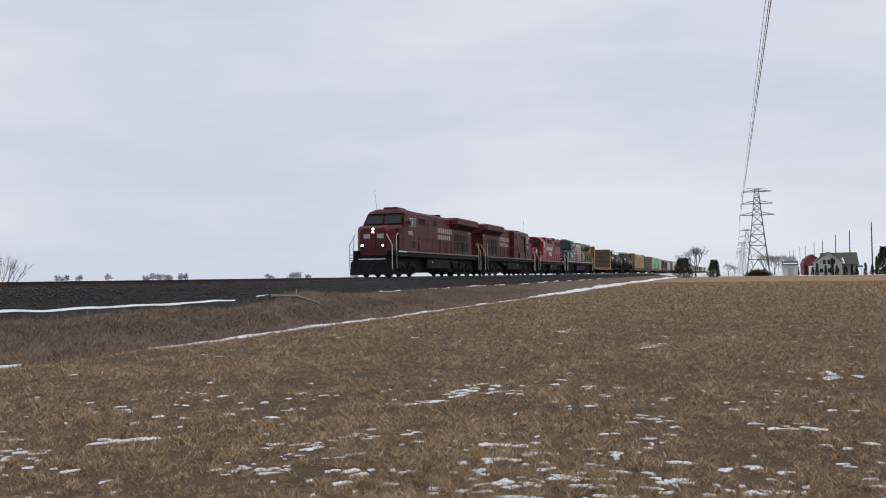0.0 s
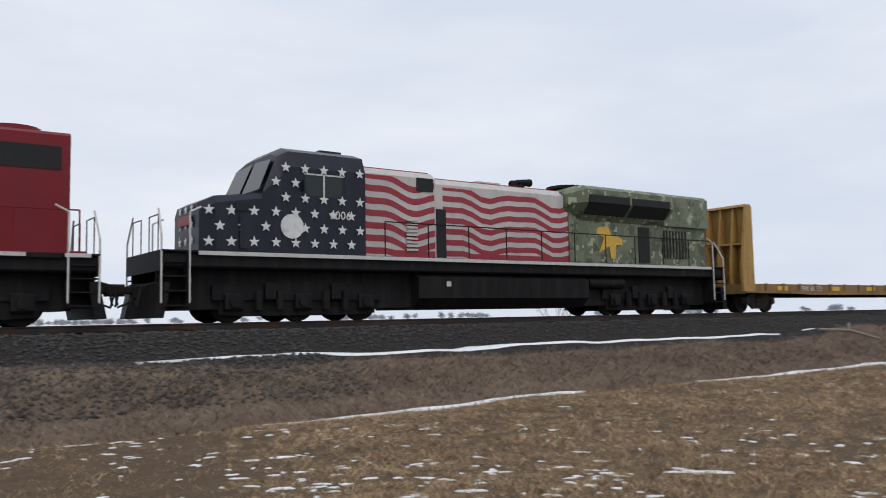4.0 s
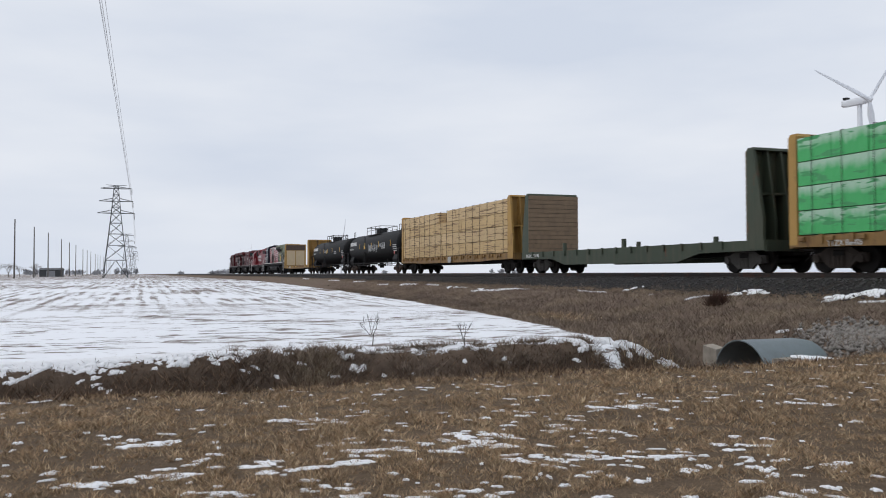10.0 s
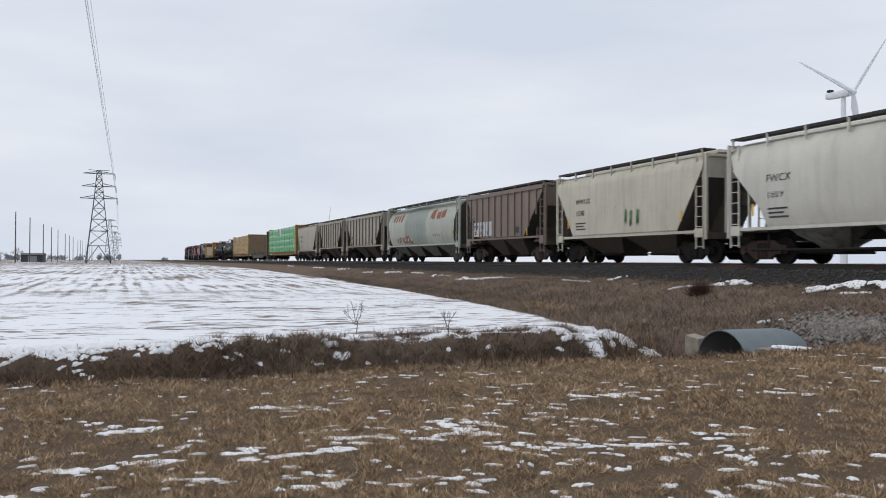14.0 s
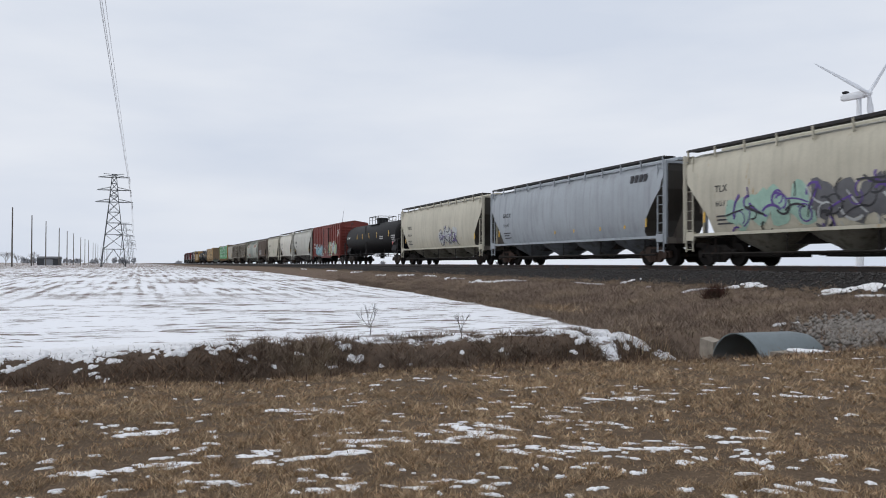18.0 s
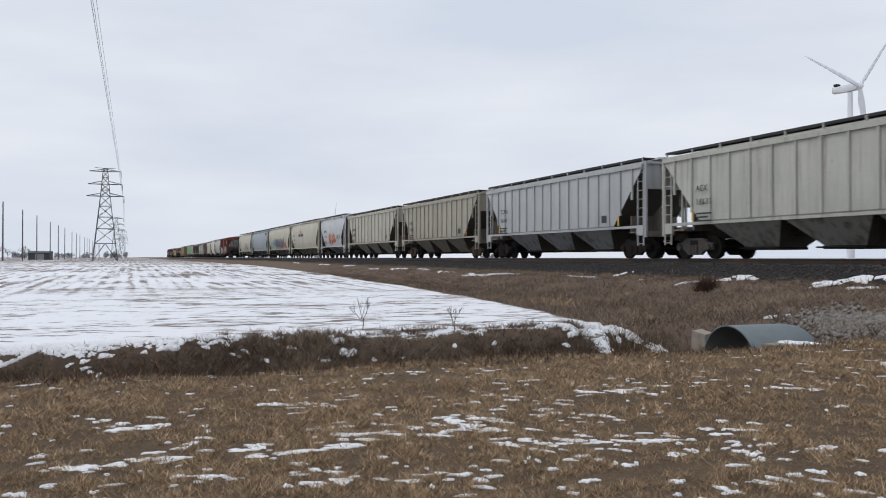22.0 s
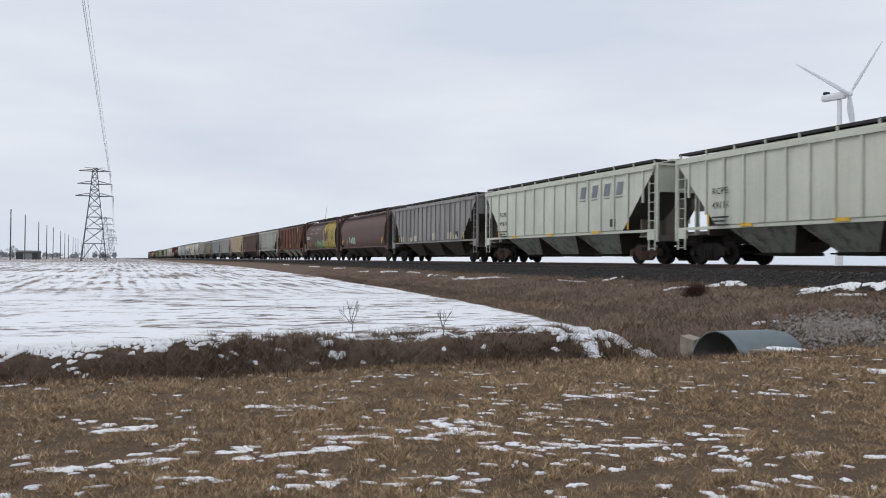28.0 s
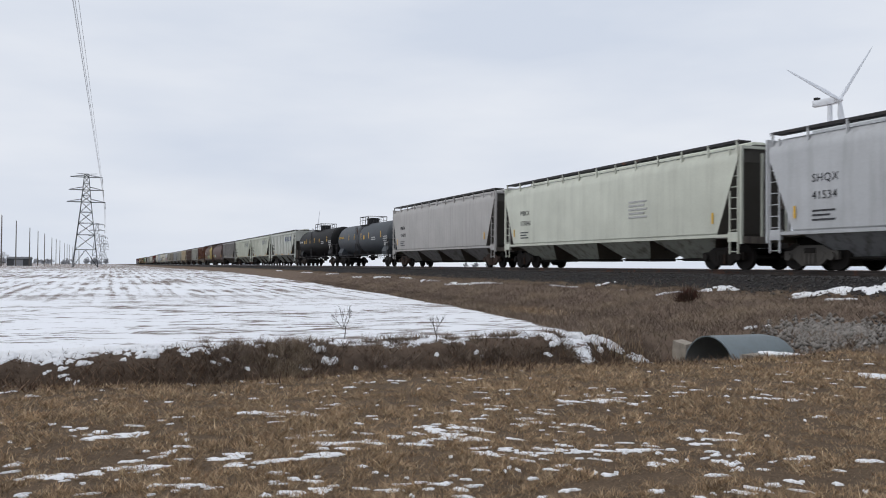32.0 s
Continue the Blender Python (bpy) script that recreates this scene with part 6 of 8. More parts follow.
    for x, r in ((9.1, 0.55), (10.4, 0.55), (14.2, 0.62), (15.6, 0.62)):
        zt = 4.4 if x < 12 else 4.5
        part("roof_fan", Geo().cyl((x, 0, zt), (x, 0, zt + 0.16), r, 16), m, root, smooth=40)
    for x in (7.6, 11.8):
        part("exhaust_stack", Geo().box(x, x + 0.5, -0.3, 0.3, 4.25, 4.46), MESH, root)
    walkway_rails(root, [6.0 + k * 1.35 for k in range(9)], z, m)
    bars([8, 7], 0.42, 0.51, WHITE, root, 7.6, -0.955, 2.95, "white company lettering", gap=0.36)
    write("3055", 0.46, WHITE, root, 3.85, -1.53, 2.5)
    o = part("number", lettering("3055", 0.26, WHITE), WHITE, root)
    o.matrix_basis = pose(3.35, 0.9, 3.98, 90, 0, -90)
    part("emblem", Geo().box(1.27, 1.29, -0.5, 0.5, 2.45, 2.85), WHITE, root, "plain white nose emblem")
    part("emblem", Geo().box(1.7, 2.25, -0.99, -0.975, 2.5, 2.95), WHITE, root, "plain white nose emblem")
    # the upper works sit a little forward on the frame
    for o in root.children:
        if o.name.split(".")[0] in ("cab", "windshield", "side_window", "cab_door_panel", "number_board", "number", "engine_hood", "radiator_hood", "central_intake", "equipment_box", "walkway_box", "dynamic_brake", "intake_grille",
                                    "brake_grille", "radiator_grille", "hood_door", "battery_box", "roof_fan", "exhaust_stack", "handrail", "stanchion", "lettering"):
            o.matrix_basis = pose(-0.45, 0, 0) @ o.matrix_basis
    return root


BLIND = plain("pale_window_blind", (0.35, 0.5, 0.45), 0.6)


def star_geo(r):
    pts = []
    for i in range(10):
        q = r if i % 2 == 0 else r * 0.42
        a = math.pi / 2 + i * math.pi / 5
        pts.append((q * math.cos(a), q * math.sin(a)))
    g = Geo().add([(x, -0.006, z) for x, z in pts] + [(0, -0.006, 0)], [(i, (i + 1) % 10, 10) for i in range(10)])
    return g


def camo_paint():
    m, n, l, b = node_tree("olive_pixel_camouflage_paint")
    tc = n.new("ShaderNodeTexCoord")
    sn = n.new("ShaderNodeVectorMath")
    sn.operation = "SNAP"
    sn.inputs[1].default_value = (0.09, 0.09, 0.09)
    l.new(tc.outputs["Object"], sn.inputs[0])
    f1, _ = noise_fac(n, l, sn.outputs["Vector"], 1.6, 0.50, 0.52, 3)
    f2, _ = noise_fac(n, l, sn.outputs["Vector"], 2.3, 0.56, 0.58, 3, (1, 1, 1.3))
    f3, _ = noise_fac(n, l, sn.outputs["Vector"], 2.9, 0.60, 0.61, 3, (1.2, 1, 1))
    c = mix(n, l, f1, (0.115, 0.135, 0.075), (0.165, 0.185, 0.11))
    c = mix(n, l, f2, c, (0.065, 0.08, 0.045))
    c = mix(n, l, f3, c, (0.36, 0.38, 0.26))
    f4, _ = noise_fac(n, l, tc.outputs["Object"], 9, 0.3, 0.8, 4)
    l.new(mix(n, l, f4, c, mix(n, l, 0.25, c, (0.06, 0.05, 0.04))), b.inputs["Base Color"])
    b.inputs["Roughness"].default_value = 0.5
    return m


def flag_engine():
    L, z = 23.3, 1.78
    root = engine_base("locomotive", "diesel locomotive painted with stars, waving stripes and green camouflage", L, z, 3, (4.6, 18.7), (8.2, 15.2))
    navy = paint("navy_blue_engine_paint", (0.009, 0.013, 0.028), 0.2, 0, 0.4)
    cream = paint("white_stripe_field_paint", (0.58, 0.54, 0.52), 0.3, 0, 0.45)
    red = plain("red_stripe_paint", (0.33, 0.022, 0.04), 0.5)
    camo = camo_paint()
    gold = plain("gold_emblem_paint", (0.7, 0.42, 0.05), 0.5)
    wide_cab(root, 1.8, z, navy, roof=4.72)
    def hood(name, a, b, w, zt, mat, c=0.2):
        return part(name, Geo().loft([[(xx, -w, z), (xx, -w, zt - c), (xx, -w + 0.25, zt), (xx, w - 0.25, zt), (xx, w, zt - c), (xx, w, z)] for xx in (a, b)]), mat, root)
    hood("electrical_hood", 6.3, 9.0, 1.2, 4.4, cream)
    hood("engine_hood", 9.0, 14.7, 1.0, 4.3, cream)
    hood("rear_hood", 14.7, 22.1, 1.05, 4.0, camo)
    o = [(-1.05, 3.3), (-1.5, 3.9), (-1.5, 4.36), (-1.2, 4.52), (1.2, 4.52), (1.5, 4.36), (1.5, 3.9), (1.05, 3.3)]
    g = Geo().loft([[(14.5, py * 0.75, 3.5 + (pz - 3.5) * 0.75) for py, pz in o]] + [[(xx, py, pz) for py, pz in o] for xx in (15.2, 19.6)] + [[(20.2, py * (0.75 if abs(py) > 1.1 else 1), pz) for py, pz in o]])
    part("radiator_housing", g, camo, root, "flared camouflage radiator housing")
    g = Geo().loft([[(xx, -1.2, 3.3), (xx, -1.2, 4.42), (xx, -1.0, 4.55), (xx, 1.0, 4.55), (xx, 1.2, 4.42), (xx, 1.2, 3.3)] for xx in (19.5, 22.15)])
    part("rear_cap", g, camo, root)
    for s in (-1, 1):
        for a, b in ((15.25, 17.3), (17.45, 19.5)):
            g = Geo().add([(a, s * 1.2, 3.5), (b, s * 1.2, 3.5), (b, s * 1.545, 3.9), (a, s * 1.545, 3.9)], [(0, 1, 2, 3)])
            g.v = [(px, py + s * 0.012, pz) for px, py, pz in g.v]
            g.box(a, b, s * 1.51 - 0.02, s * 1.51 + 0.02, 3.9, 4.16)
            part("radiator_grille", g, MESH, root)
        gr = part("rear_grille", Geo().box(19.6, 21.0, s * 1.06 - 0.012, s * 1.06 + 0.012, 2.1, 3.15), MESH, root)
        for k in range(8):
            part("grille_bar", Geo().box(19.65 + k * 0.18, 19.69 + k * 0.18, s * 1.085 - 0.02, s * 1.085 + 0.02, 2.1, 3.15), camo, gr)
        part("hood_door", Geo().box(18.2, 18.8, s * 1.06 - 0.02, s * 1.06 + 0.02, z + 0.1, 3.2), MESH, root)
        part("side_opening", Geo().box(9.0, 9.35, s * 1.21 - 0.02, s * 1.21 + 0.02, z + 0.05, 3.3).box(8.3, 8.9, s * 1.21 - 0.02, s * 1.21 + 0.02, 3.8, 4.2), MESH, root)
        lv = Geo()
        for k in range(9):
            lv.box(7.9, 8.3, s * 1.23 - 0.03, s * 1.23 + 0.01, 2.0 + k * 0.11, 2.06 + k * 0.11)
        part("louvre", lv, cream, root)
    part("roof_panel", Geo().box(9.1, 14.4, -0.74, 0.74, 4.3, 4.33), red, root, "red roof stripe")
    part("roof_panel", Geo().box(6.4, 8.9, -0.94, 0.94, 4.4, 4.43), red, root, "red roof stripe")
    # waving stripes on the near flank
    for k in range(7):
        for a, b, y in ((6.3, 8.95, -1.206), (9.4, 14.7, -1.006)):
            top_z = 4.35 if a < 9 else 4.2
            g = Geo()
            h = (top_z - z - 0.05) / 7
            n = 14
            vs, fs = [], []
            for i in range(n + 1):
                x = a + (b - a) * i / n
                wave = 0.12 * math.sin(x * 2.1) + 0.05 * math.sin(x * 4.3 + 1) - 0.05 * (x - a)
                lo = max(z + 0.04, min(top_z - 0.2, z + 0.05 + k * h + wave))
                hi = max(z + 0.05, min(top_z - 0.18, lo + h * 0.52))
                vs += [(x, y, lo), (x, y, hi), (x, y + 0.004, lo), (x, y + 0.004, hi)]
                if i:
                    q = 4 * i
                    fs += [(q - 4, q, q + 1, q - 3), (q - 2, q - 1, q + 3, q + 2)]
            g.add(vs, fs)
            part("stripe", g, red, root, "wavy red stripe")
    # stars on nose and cab flank
    me = None
    rnd = random.Random(5)
    for row in range(6):
        for col in range(8):
            x = 1.95 + col * 0.56 + (0.28 if row % 2 else 0)
            zz = z + 0.28 + row * 0.4
            if x > 6.2 or (zz > 3.15 and x < 3.5) or (3.3 < zz < 4.0 and 4.3 < x < 5.9):
                continue
            w = 1.55 if x > 3.3 else 1.24 + 0.26 * min(1, max(0, (x - 2.15) / 1.15))
            ob = part("star", me or star_geo(0.15), WHITE, root, "white painted star")
            me = ob.data
            ob.matrix_basis = pose(x, -w - 0.02, zz, 0, 0, -12 if x < 3.3 else 0)
    for k in range(9):
        ob = part("star", me, WHITE, root, "white painted star")
        ob.matrix_basis = pose(1.77, -0.7 + 0.46 * (k % 3) + 0.2, z + 0.35 + 0.42 * (k // 3), 0, 0, -90)
    part("emblem", Geo().cyl((4.1, -1.545, 2.5), (4.1, -1.56, 2.5), 0.33, 16), WHITE, root, "plain round white emblem")
    part("emblem", Geo().box(1.73, 1.75, -0.5, 0.5, 2.55, 2.8), red, root, "plain red nose emblem")
    write("4006", 0.34, WHITE, root, 5.2, -1.555, 2.75)
    # gold statue emblem as a plain shape
    o = [(16.1, 2.2), (16.35, 2.3), (16.4, 2.75), (16.0, 2.85), (16.1, 3.1), (16.6, 3.15), (16.75, 2.85), (17.3, 2.75), (17.35, 2.5), (17.0, 2.5), (16.95, 2.0), (16.7, 2.0), (16.65, 2.45)]
    part("emblem", Geo().prism_y(o, -1.075, -1.06), gold, root, "plain gold emblem")
    for x in (15.6, 17.3, 18.9):
        part("roof_fan", Geo().cyl((x, 0, 4.52), (x, 0, 4.62), 0.7, 16), UNDER, root, smooth=40)
    part("exhaust_stack", Geo().box(11.2, 12.2, -0.4, 0.4, 4.3, 4.45), cream, root)
    part("horn", Geo().cyl((12.9, -0.45, 4.55), (13.5, -0.45, 4.55), 0.07, 8, 0.14).cyl((13.0, 0.0, 4.6), (13.6, 0.0, 4.6), 0.07, 8, 0.14).box(13.0, 13.2, -0.5, 0.1, 4.3, 4.6), UNDER, root)
    walkway_rails(root, [7.0 + k * 1.5 for k in range(11)], z, UNDER)
    return root

# ---- the train, front to rear ----
HOP_COLS = {}


def hop_paint(name, col, dirt=0.35, rust=0.0, **k):
    HOP_COLS[name] = col
    return paint(name, tuple(c * 1.12 for c in col), min(1.0, dirt * 1.1), rust, 0.55, 0, **k)


TAN = hop_paint("dusty_tan_car_paint", (0.36, 0.33, 0.27), 0.3)
TAN2 = hop_paint("stained_tan_car_paint", (0.33, 0.30, 0.245), 0.55, 0.05, streak=0.3)
CREAM = hop_paint("rust_streaked_cream_paint", (0.64, 0.575, 0.43), 0.25, 0.22, rust_col=(0.44, 0.24, 0.09), streak=1.35)
SAGE = hop_paint("pale_sage_car_paint", (0.46, 0.457, 0.41), 0.35, 0.03, streak=0.35)
SAGE2 = hop_paint("clean_pale_green_paint", (0.57, 0.585, 0.50), 0.15)
GREY = hop_paint("light_grey_car_paint", (0.42, 0.43, 0.43), 0.3)
BLUEGREY = hop_paint("cool_grey_car_paint", (0.34, 0.37, 0.40), 0.35)
PALE = hop_paint("pale_grey_car_paint", (0.50, 0.51, 0.52), 0.2)
WARM = hop_paint("warm_grey_car_paint", (0.40, 0.385, 0.37), 0.25)
IVORY = hop_paint("ivory_car_paint", (0.50, 0.47, 0.38), 0.25, 0.12, rust_col=(0.40, 0.27, 0.13))
BROWN = hop_paint("dull_brown_car_paint", (0.13, 0.085, 0.07), 0.45, 0.1, dirt_col=(0.2, 0.17, 0.14))
DIRTY = hop_paint("grime_covered_car_paint", (0.17, 0.13, 0.105), 0.4, 0.15, dirt_col=(0.25, 0.21, 0.18))
RUST = hop_paint("rusted_brown_red_paint", (0.06, 0.023, 0.016), 0.35, 0.45, rust_col=(0.2, 0.068, 0.026), dirt_col=(0.04, 0.02, 0.015), streak=1.5)
WHEAT = hop_paint("maroon_brown_car_paint", (0.098, 0.057, 0.048), 0.35, 0.0, dirt_col=(0.15, 0.1, 0.082))
CYLGREY = hop_paint("grey_green_car_paint", (0.41, 0.425, 0.37), 0.35, 0.06)
CYLBAND = hop_paint("slate_band_paint", (0.265, 0.30, 0.265), 0.3)
SPOTRUST = hop_paint("rusty_orange_paint", (0.24, 0.085, 0.045), 0.5, 0.3)
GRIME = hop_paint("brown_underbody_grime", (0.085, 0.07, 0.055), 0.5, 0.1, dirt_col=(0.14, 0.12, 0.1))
UNDERGREY = hop_paint("soiled_grey_underbody", (0.19, 0.165, 0.14), 0.7, 0.0, dirt_col=(0.04, 0.033, 0.028))
# one dark brown-grey for the end sheets of all hoppers
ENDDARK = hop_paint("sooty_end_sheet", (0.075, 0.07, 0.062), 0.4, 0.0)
YELLOWCAR = hop_paint("weathered_yellow_paint", (0.42, 0.25, 0.075), 0.5, 0.3, dirt_col=(0.12, 0.075, 0.04), rust_col=(0.17, 0.09, 0.04))
YELLOWSILL = hop_paint("dirty_yellow_sill_paint", (0.25, 0.145, 0.05), 0.6, 0.35, dirt_col=(0.09, 0.06, 0.04), rust_col=(0.12, 0.06, 0.03))
GREENCAR = hop_paint("dark_green_car_paint", (0.045, 0.06, 0.04), 0.5, 0.15, dirt_col=(0.12, 0.1, 0.07))
BOXRED = hop_paint("oxide_red_box_car_paint", (0.185, 0.038, 0.03), 0.25, 0.05)
ROOFRED = hop_paint("red_brown_roof", (0.20, 0.07, 0.06), 0.3, 0.2)
TANKBLACK = hop_paint("matt_black_tank_paint", (0.006, 0.006, 0.0065), 0.25, 0.0, dirt_col=(0.022, 0.02, 0.019))
TANKGREY = hop_paint("charcoal_tank_paint", (0.055, 0.063, 0.072), 0.3, 0.0, dirt_col=(0.03, 0.03, 0.032))
PLY = plain("pale_plywood", (0.60, 0.47, 0.30), 0.7, 0, 0.15, 3)
OLDWOOD = plain("dark_worn_timber", (0.11, 0.075, 0.06), 0.8, 0, 0.4, 5)
GREYPLANK = hop_paint("weathered_brown_planks", (0.21, 0.145, 0.09), 0.5)
DECKWOOD = plain("dark_deck_timber", (0.10, 0.08, 0.06), 0.85, 0, 0.4, 4)


def lumber_mat(name, col):
    m, n, l, b = node_tree(name)
    tc = n.new("ShaderNodeTexCoord")
    info = n.new("ShaderNodeObjectInfo")
    f0, _ = noise_fac(n, l, tc.outputs["Object"], 1.0, 0.56, 0.62, 3, (0.7, 1, 14))
    f1, raw = noise_fac(n, l, tc.outputs["Object"], 1.0, 0.35, 0.7, 4, (0.5, 1, 22))
    c = mix(n, l, info.outputs["Random"], col, tuple(x * 0.84 for x in col))
    c = mix(n, l, f1, c, tuple(x * 0.8 for x in col))
    c = mix(n, l, f0, c, (0.17, 0.10, 0.05))
    l.new(c, b.inputs["Base Color"])
    b.inputs["Roughness"].default_value = 0.75
    bp = n.new("ShaderNodeBump")
    bp.inputs["Distance"].default_value = 0.03
    l.new(raw, bp.inputs["Height"])
    l.new(bp.outputs["Normal"], b.inputs["Normal"])
    return m


def wrap_mat():
    """Green printed lumber wrap, bundle by bundle: pale at the top, green print below."""
    m, n, l, b = node_tree("green_printed_lumber_wrap")
    tc = n.new("ShaderNodeTexCoord")
    sep = n.new("ShaderNodeSeparateXYZ")
    l.new(tc.outputs["Object"], sep.inputs[0])
    ma = n.new("ShaderNodeMath")
    ma.operation, ma.inputs[1].default_value = "SUBTRACT", 1.22
    l.new(sep.outputs["Z"], ma.inputs[0])
    mo = n.new("ShaderNodeMath")
    mo.operation, mo.inputs[1].default_value = "MODULO", 0.80
    l.new(ma.outputs[0], mo.inputs[0])
    f, raw = noise_fac(n, l, tc.outputs["Object"], 3.0, 0.3, 0.7, 4, (1, 1, 0.4))
    ad = n.new("ShaderNodeMath")
    ad.operation = "MULTIPLY_ADD"
    ad.inputs[1].default_value, = (0.25,)
    l.new(f, ad.inputs[0])
    l.new(mo.outputs[0], ad.inputs[2])
    r = n.new("ShaderNodeMapRange")
    r.inputs["From Min"].default_value, r.inputs["From Max"].default_value = 0.52, 0.80
    l.new(ad.outputs[0], r.inputs["Value"])
    c = mix(n, l, r.outputs["Result"], (0.055, 0.42, 0.12), (0.38, 0.58, 0.42))
    f2, _ = noise_fac(n, l, tc.outputs["Object"], 1.0, 0.56, 0.6, 2, (1.2, 1, 5))
    c = mix(n, l, f2, c, (0.05, 0.30, 0.10))
    l.new(c, b.inputs["Base Color"])
    b.inputs["Roughness"].default_value = 0.4
    bp = n.new("ShaderNodeBump")
    bp.inputs["Distance"].default_value = 0.05
    l.new(raw, bp.inputs["Height"])
    l.new(bp.outputs["Normal"], b.inputs["Normal"])
    return m


WOODS = [lumber_mat("fresh_sawn_lumber", (0.60, 0.42, 0.21)), lumber_mat("pale_sawn_lumber", (0.64, 0.46, 0.25))]
WRAP = wrap_mat()
SPRAY = {k: plain("spray_paint_" + k, c, 0.5, 0, 0.3, 3) for k, c in dict(cyan=(0.18, 0.42, 0.5), white=(0.6, 0.62, 0.62), purple=(0.12, 0.06, 0.3), mint=(0.36, 0.55, 0.45), black=(0.03, 0.03, 0.035),
         grey=(0.13, 0.13, 0.14), orange=(0.5, 0.12, 0.04), green=(0.10, 0.22, 0.08), lime=(0.5, 0.56, 0.3), yellow=(0.55, 0.42, 0.08), silver=(0.52, 0.54, 0.54)).items()}

TRAIN = []      # (x at the start, thing, turned round)


def put(x, L, ob, turned=False):
    TRAIN.append((x + (L if turned else 0), ob, turned))
    return ob


GREYLET = plain("blue_grey_letter_paint", (0.20, 0.22, 0.24), 0.6)
BLUELET = plain("navy_letter_paint", (0.05, 0.07, 0.16), 0.6)

put(48.6, 21.8, ge_engine("leading dull red diesel locomotive with lit headlights", "8885", True, -1))
put(70.4, 21.8, ge_engine("dull red diesel locomotive running cab backwards", "8717", False, 1), True)
put(92.2, 17.5, gp_engine())
put(109.7, 23.3, flag_engine())

# empty yellow bulkhead flat
L = 20.5
c = put(133.0, L, flat_car(L, "bulkhead_flat_car", "empty yellow bulkhead flat car, rusty and scuffed", YELLOWSILL, DECKWOOD, fish=False))
bulkhead(c, 1.25, -1, 4.3, YELLOWCAR, PLY, OLDWOOD, depth=0.75)
bulkhead(c, L - 1.6, 1, 4.3, YELLOWCAR, planks=OLDWOOD)
write("TTPX  606173", 0.3, WHITE, c, 4.4, -1.565, 0.86)
for x in (2.8, 6.9, 10.0, 17.0):
    part("panel", Geo().box(x, x + 0.75, -1.575, -1.555, 0.88, 1.06), YELLOW, c, "yellow reflective panel")

TANKBLACK.node_tree.nodes["Principled BSDF"].inputs["Specular IOR Level"].default_value = 0.13
# two black tank cars
for x, L, r, dome in ((153.5, 19.5, 1.40, 0.47), (173.0, 19.9, 1.42, 0.45)):
    c = put(x, L, tank_car(L, r, "tank_car", "matt black tank car with white company lettering" if x < 160 else "matt black tank car with white chalky graffiti", TANKBLACK, dome, walkway=3.4 if x < 160 else 4.6))
    tank_words(c, r, L, yellow_panel=0.38 if x > 160 else 0.48)
    cz = 1.05 + r
    bars([6], 0.34, 0.42, WHITE, c, 2.0, -r + 0.02, cz + 0.32, "white company lettering", gap=0.18, lean=0.06)
    write("PROX 30171" if x < 160 else "PROX 36025", 0.24, WHITE, c, 2.05, -r - 0.02, cz - 0.1)
    z = cz + 0.15
    if x < 160:
        bars([5], 0.28, 0.3, plain_grey, c, 8.2, -r - 0.015, cz - 0.02, "chalk scrawl", gap=0.6, lean=0.08, name="graffiti")
    else:
        grime_tag(c, 9.2, 12.6, -r - 0.006, cz - 0.45, cz + 0.3, [(SPRAY["silver"], 9, -0.28)], 4, label="white spray-painted scrawl")
        grime_tag(c, 13.0, 15.0, -r - 0.006, cz - 0.1, cz + 0.35, [(SPRAY["silver"], 5, -0.28)], 5, label="white spray-painted scrawl")


def centre_beam(L, label, load, rows_n, notch, wrap=None, pale=()):
    c = flat_car(L, "centre_beam_car", label, YELLOWSILL, YELLOWSILL, fish=False, z_deck=1.2)
    part("centre_beam", Geo().box(0.9, L - 0.9, -0.06, 0.06, 1.2, 4.3), YELLOWCAR, c)
    bulkhead(c, 0.95, -1, 4.5, YELLOWCAR, depth=0.35, z0=1.2)
    bulkhead(c, L - 1.35, 1, 4.5, YELLOWCAR, depth=0.75, z0=1.2)
    bundle_stack(c, L, 0.97, L - 1.37, 1.22, 4.42, load, wrap, rows_n, notch, half_w=1.5, pale=pale)
    g = Geo()
    k = 1.6
    while k < L - 1.6:
        g.tube([(k, -1.56, 1.15), (k, -1.56, 4.43), (k, -0.1, 4.45)], 0.012, 4)
        k += 1.22
    part("tie_cable", g, GRATE, c)
    q = 1.2
    while q < L - 1.2:
        part("winch", Geo().cbox(q - 0.1, q + 0.1, -1.66, -1.54, 1.0, 1.16, 0.03), YELLOWSILL, c)
        q += 1.22
    return c


c = put(192.9, 23.1, centre_beam(23.1, "centre beam car stacked with bundles of bare sawn lumber", WOODS, [11, 9, 11, 12], (5, 6)))
part("sign_plate", Geo().box(12.0, 12.6, -1.72, -1.70, 0.75, 1.15), plain_grey, c)

L = 20.7
c = put(216.0, L, flat_car(L, "bulkhead_flat_car", "empty dark green bulkhead flat car with brown plank bulkheads", GREENCAR, DECKWOOD))
bulkhead(c, 1.45, -1, 4.35, GREENCAR, planks=GREYPLANK, depth=0.8)
bulkhead(c, L - 1.45, 1, 4.35, GREENCAR, planks=GREYPLANK, depth=0.8)
write("NOKL 723198", 0.26, WHITE, c, 1.2, -1.565, 0.86)
for x, s in ((5.2, -1), (8.0, 1), (10.8, -1), (13.9, 1)):
    part("stake", Geo().box(x - 0.08, x + 0.08, s * 1.3 - 0.08, s * 1.3 + 0.08, 1.13, 1.55), GREENCAR, c)

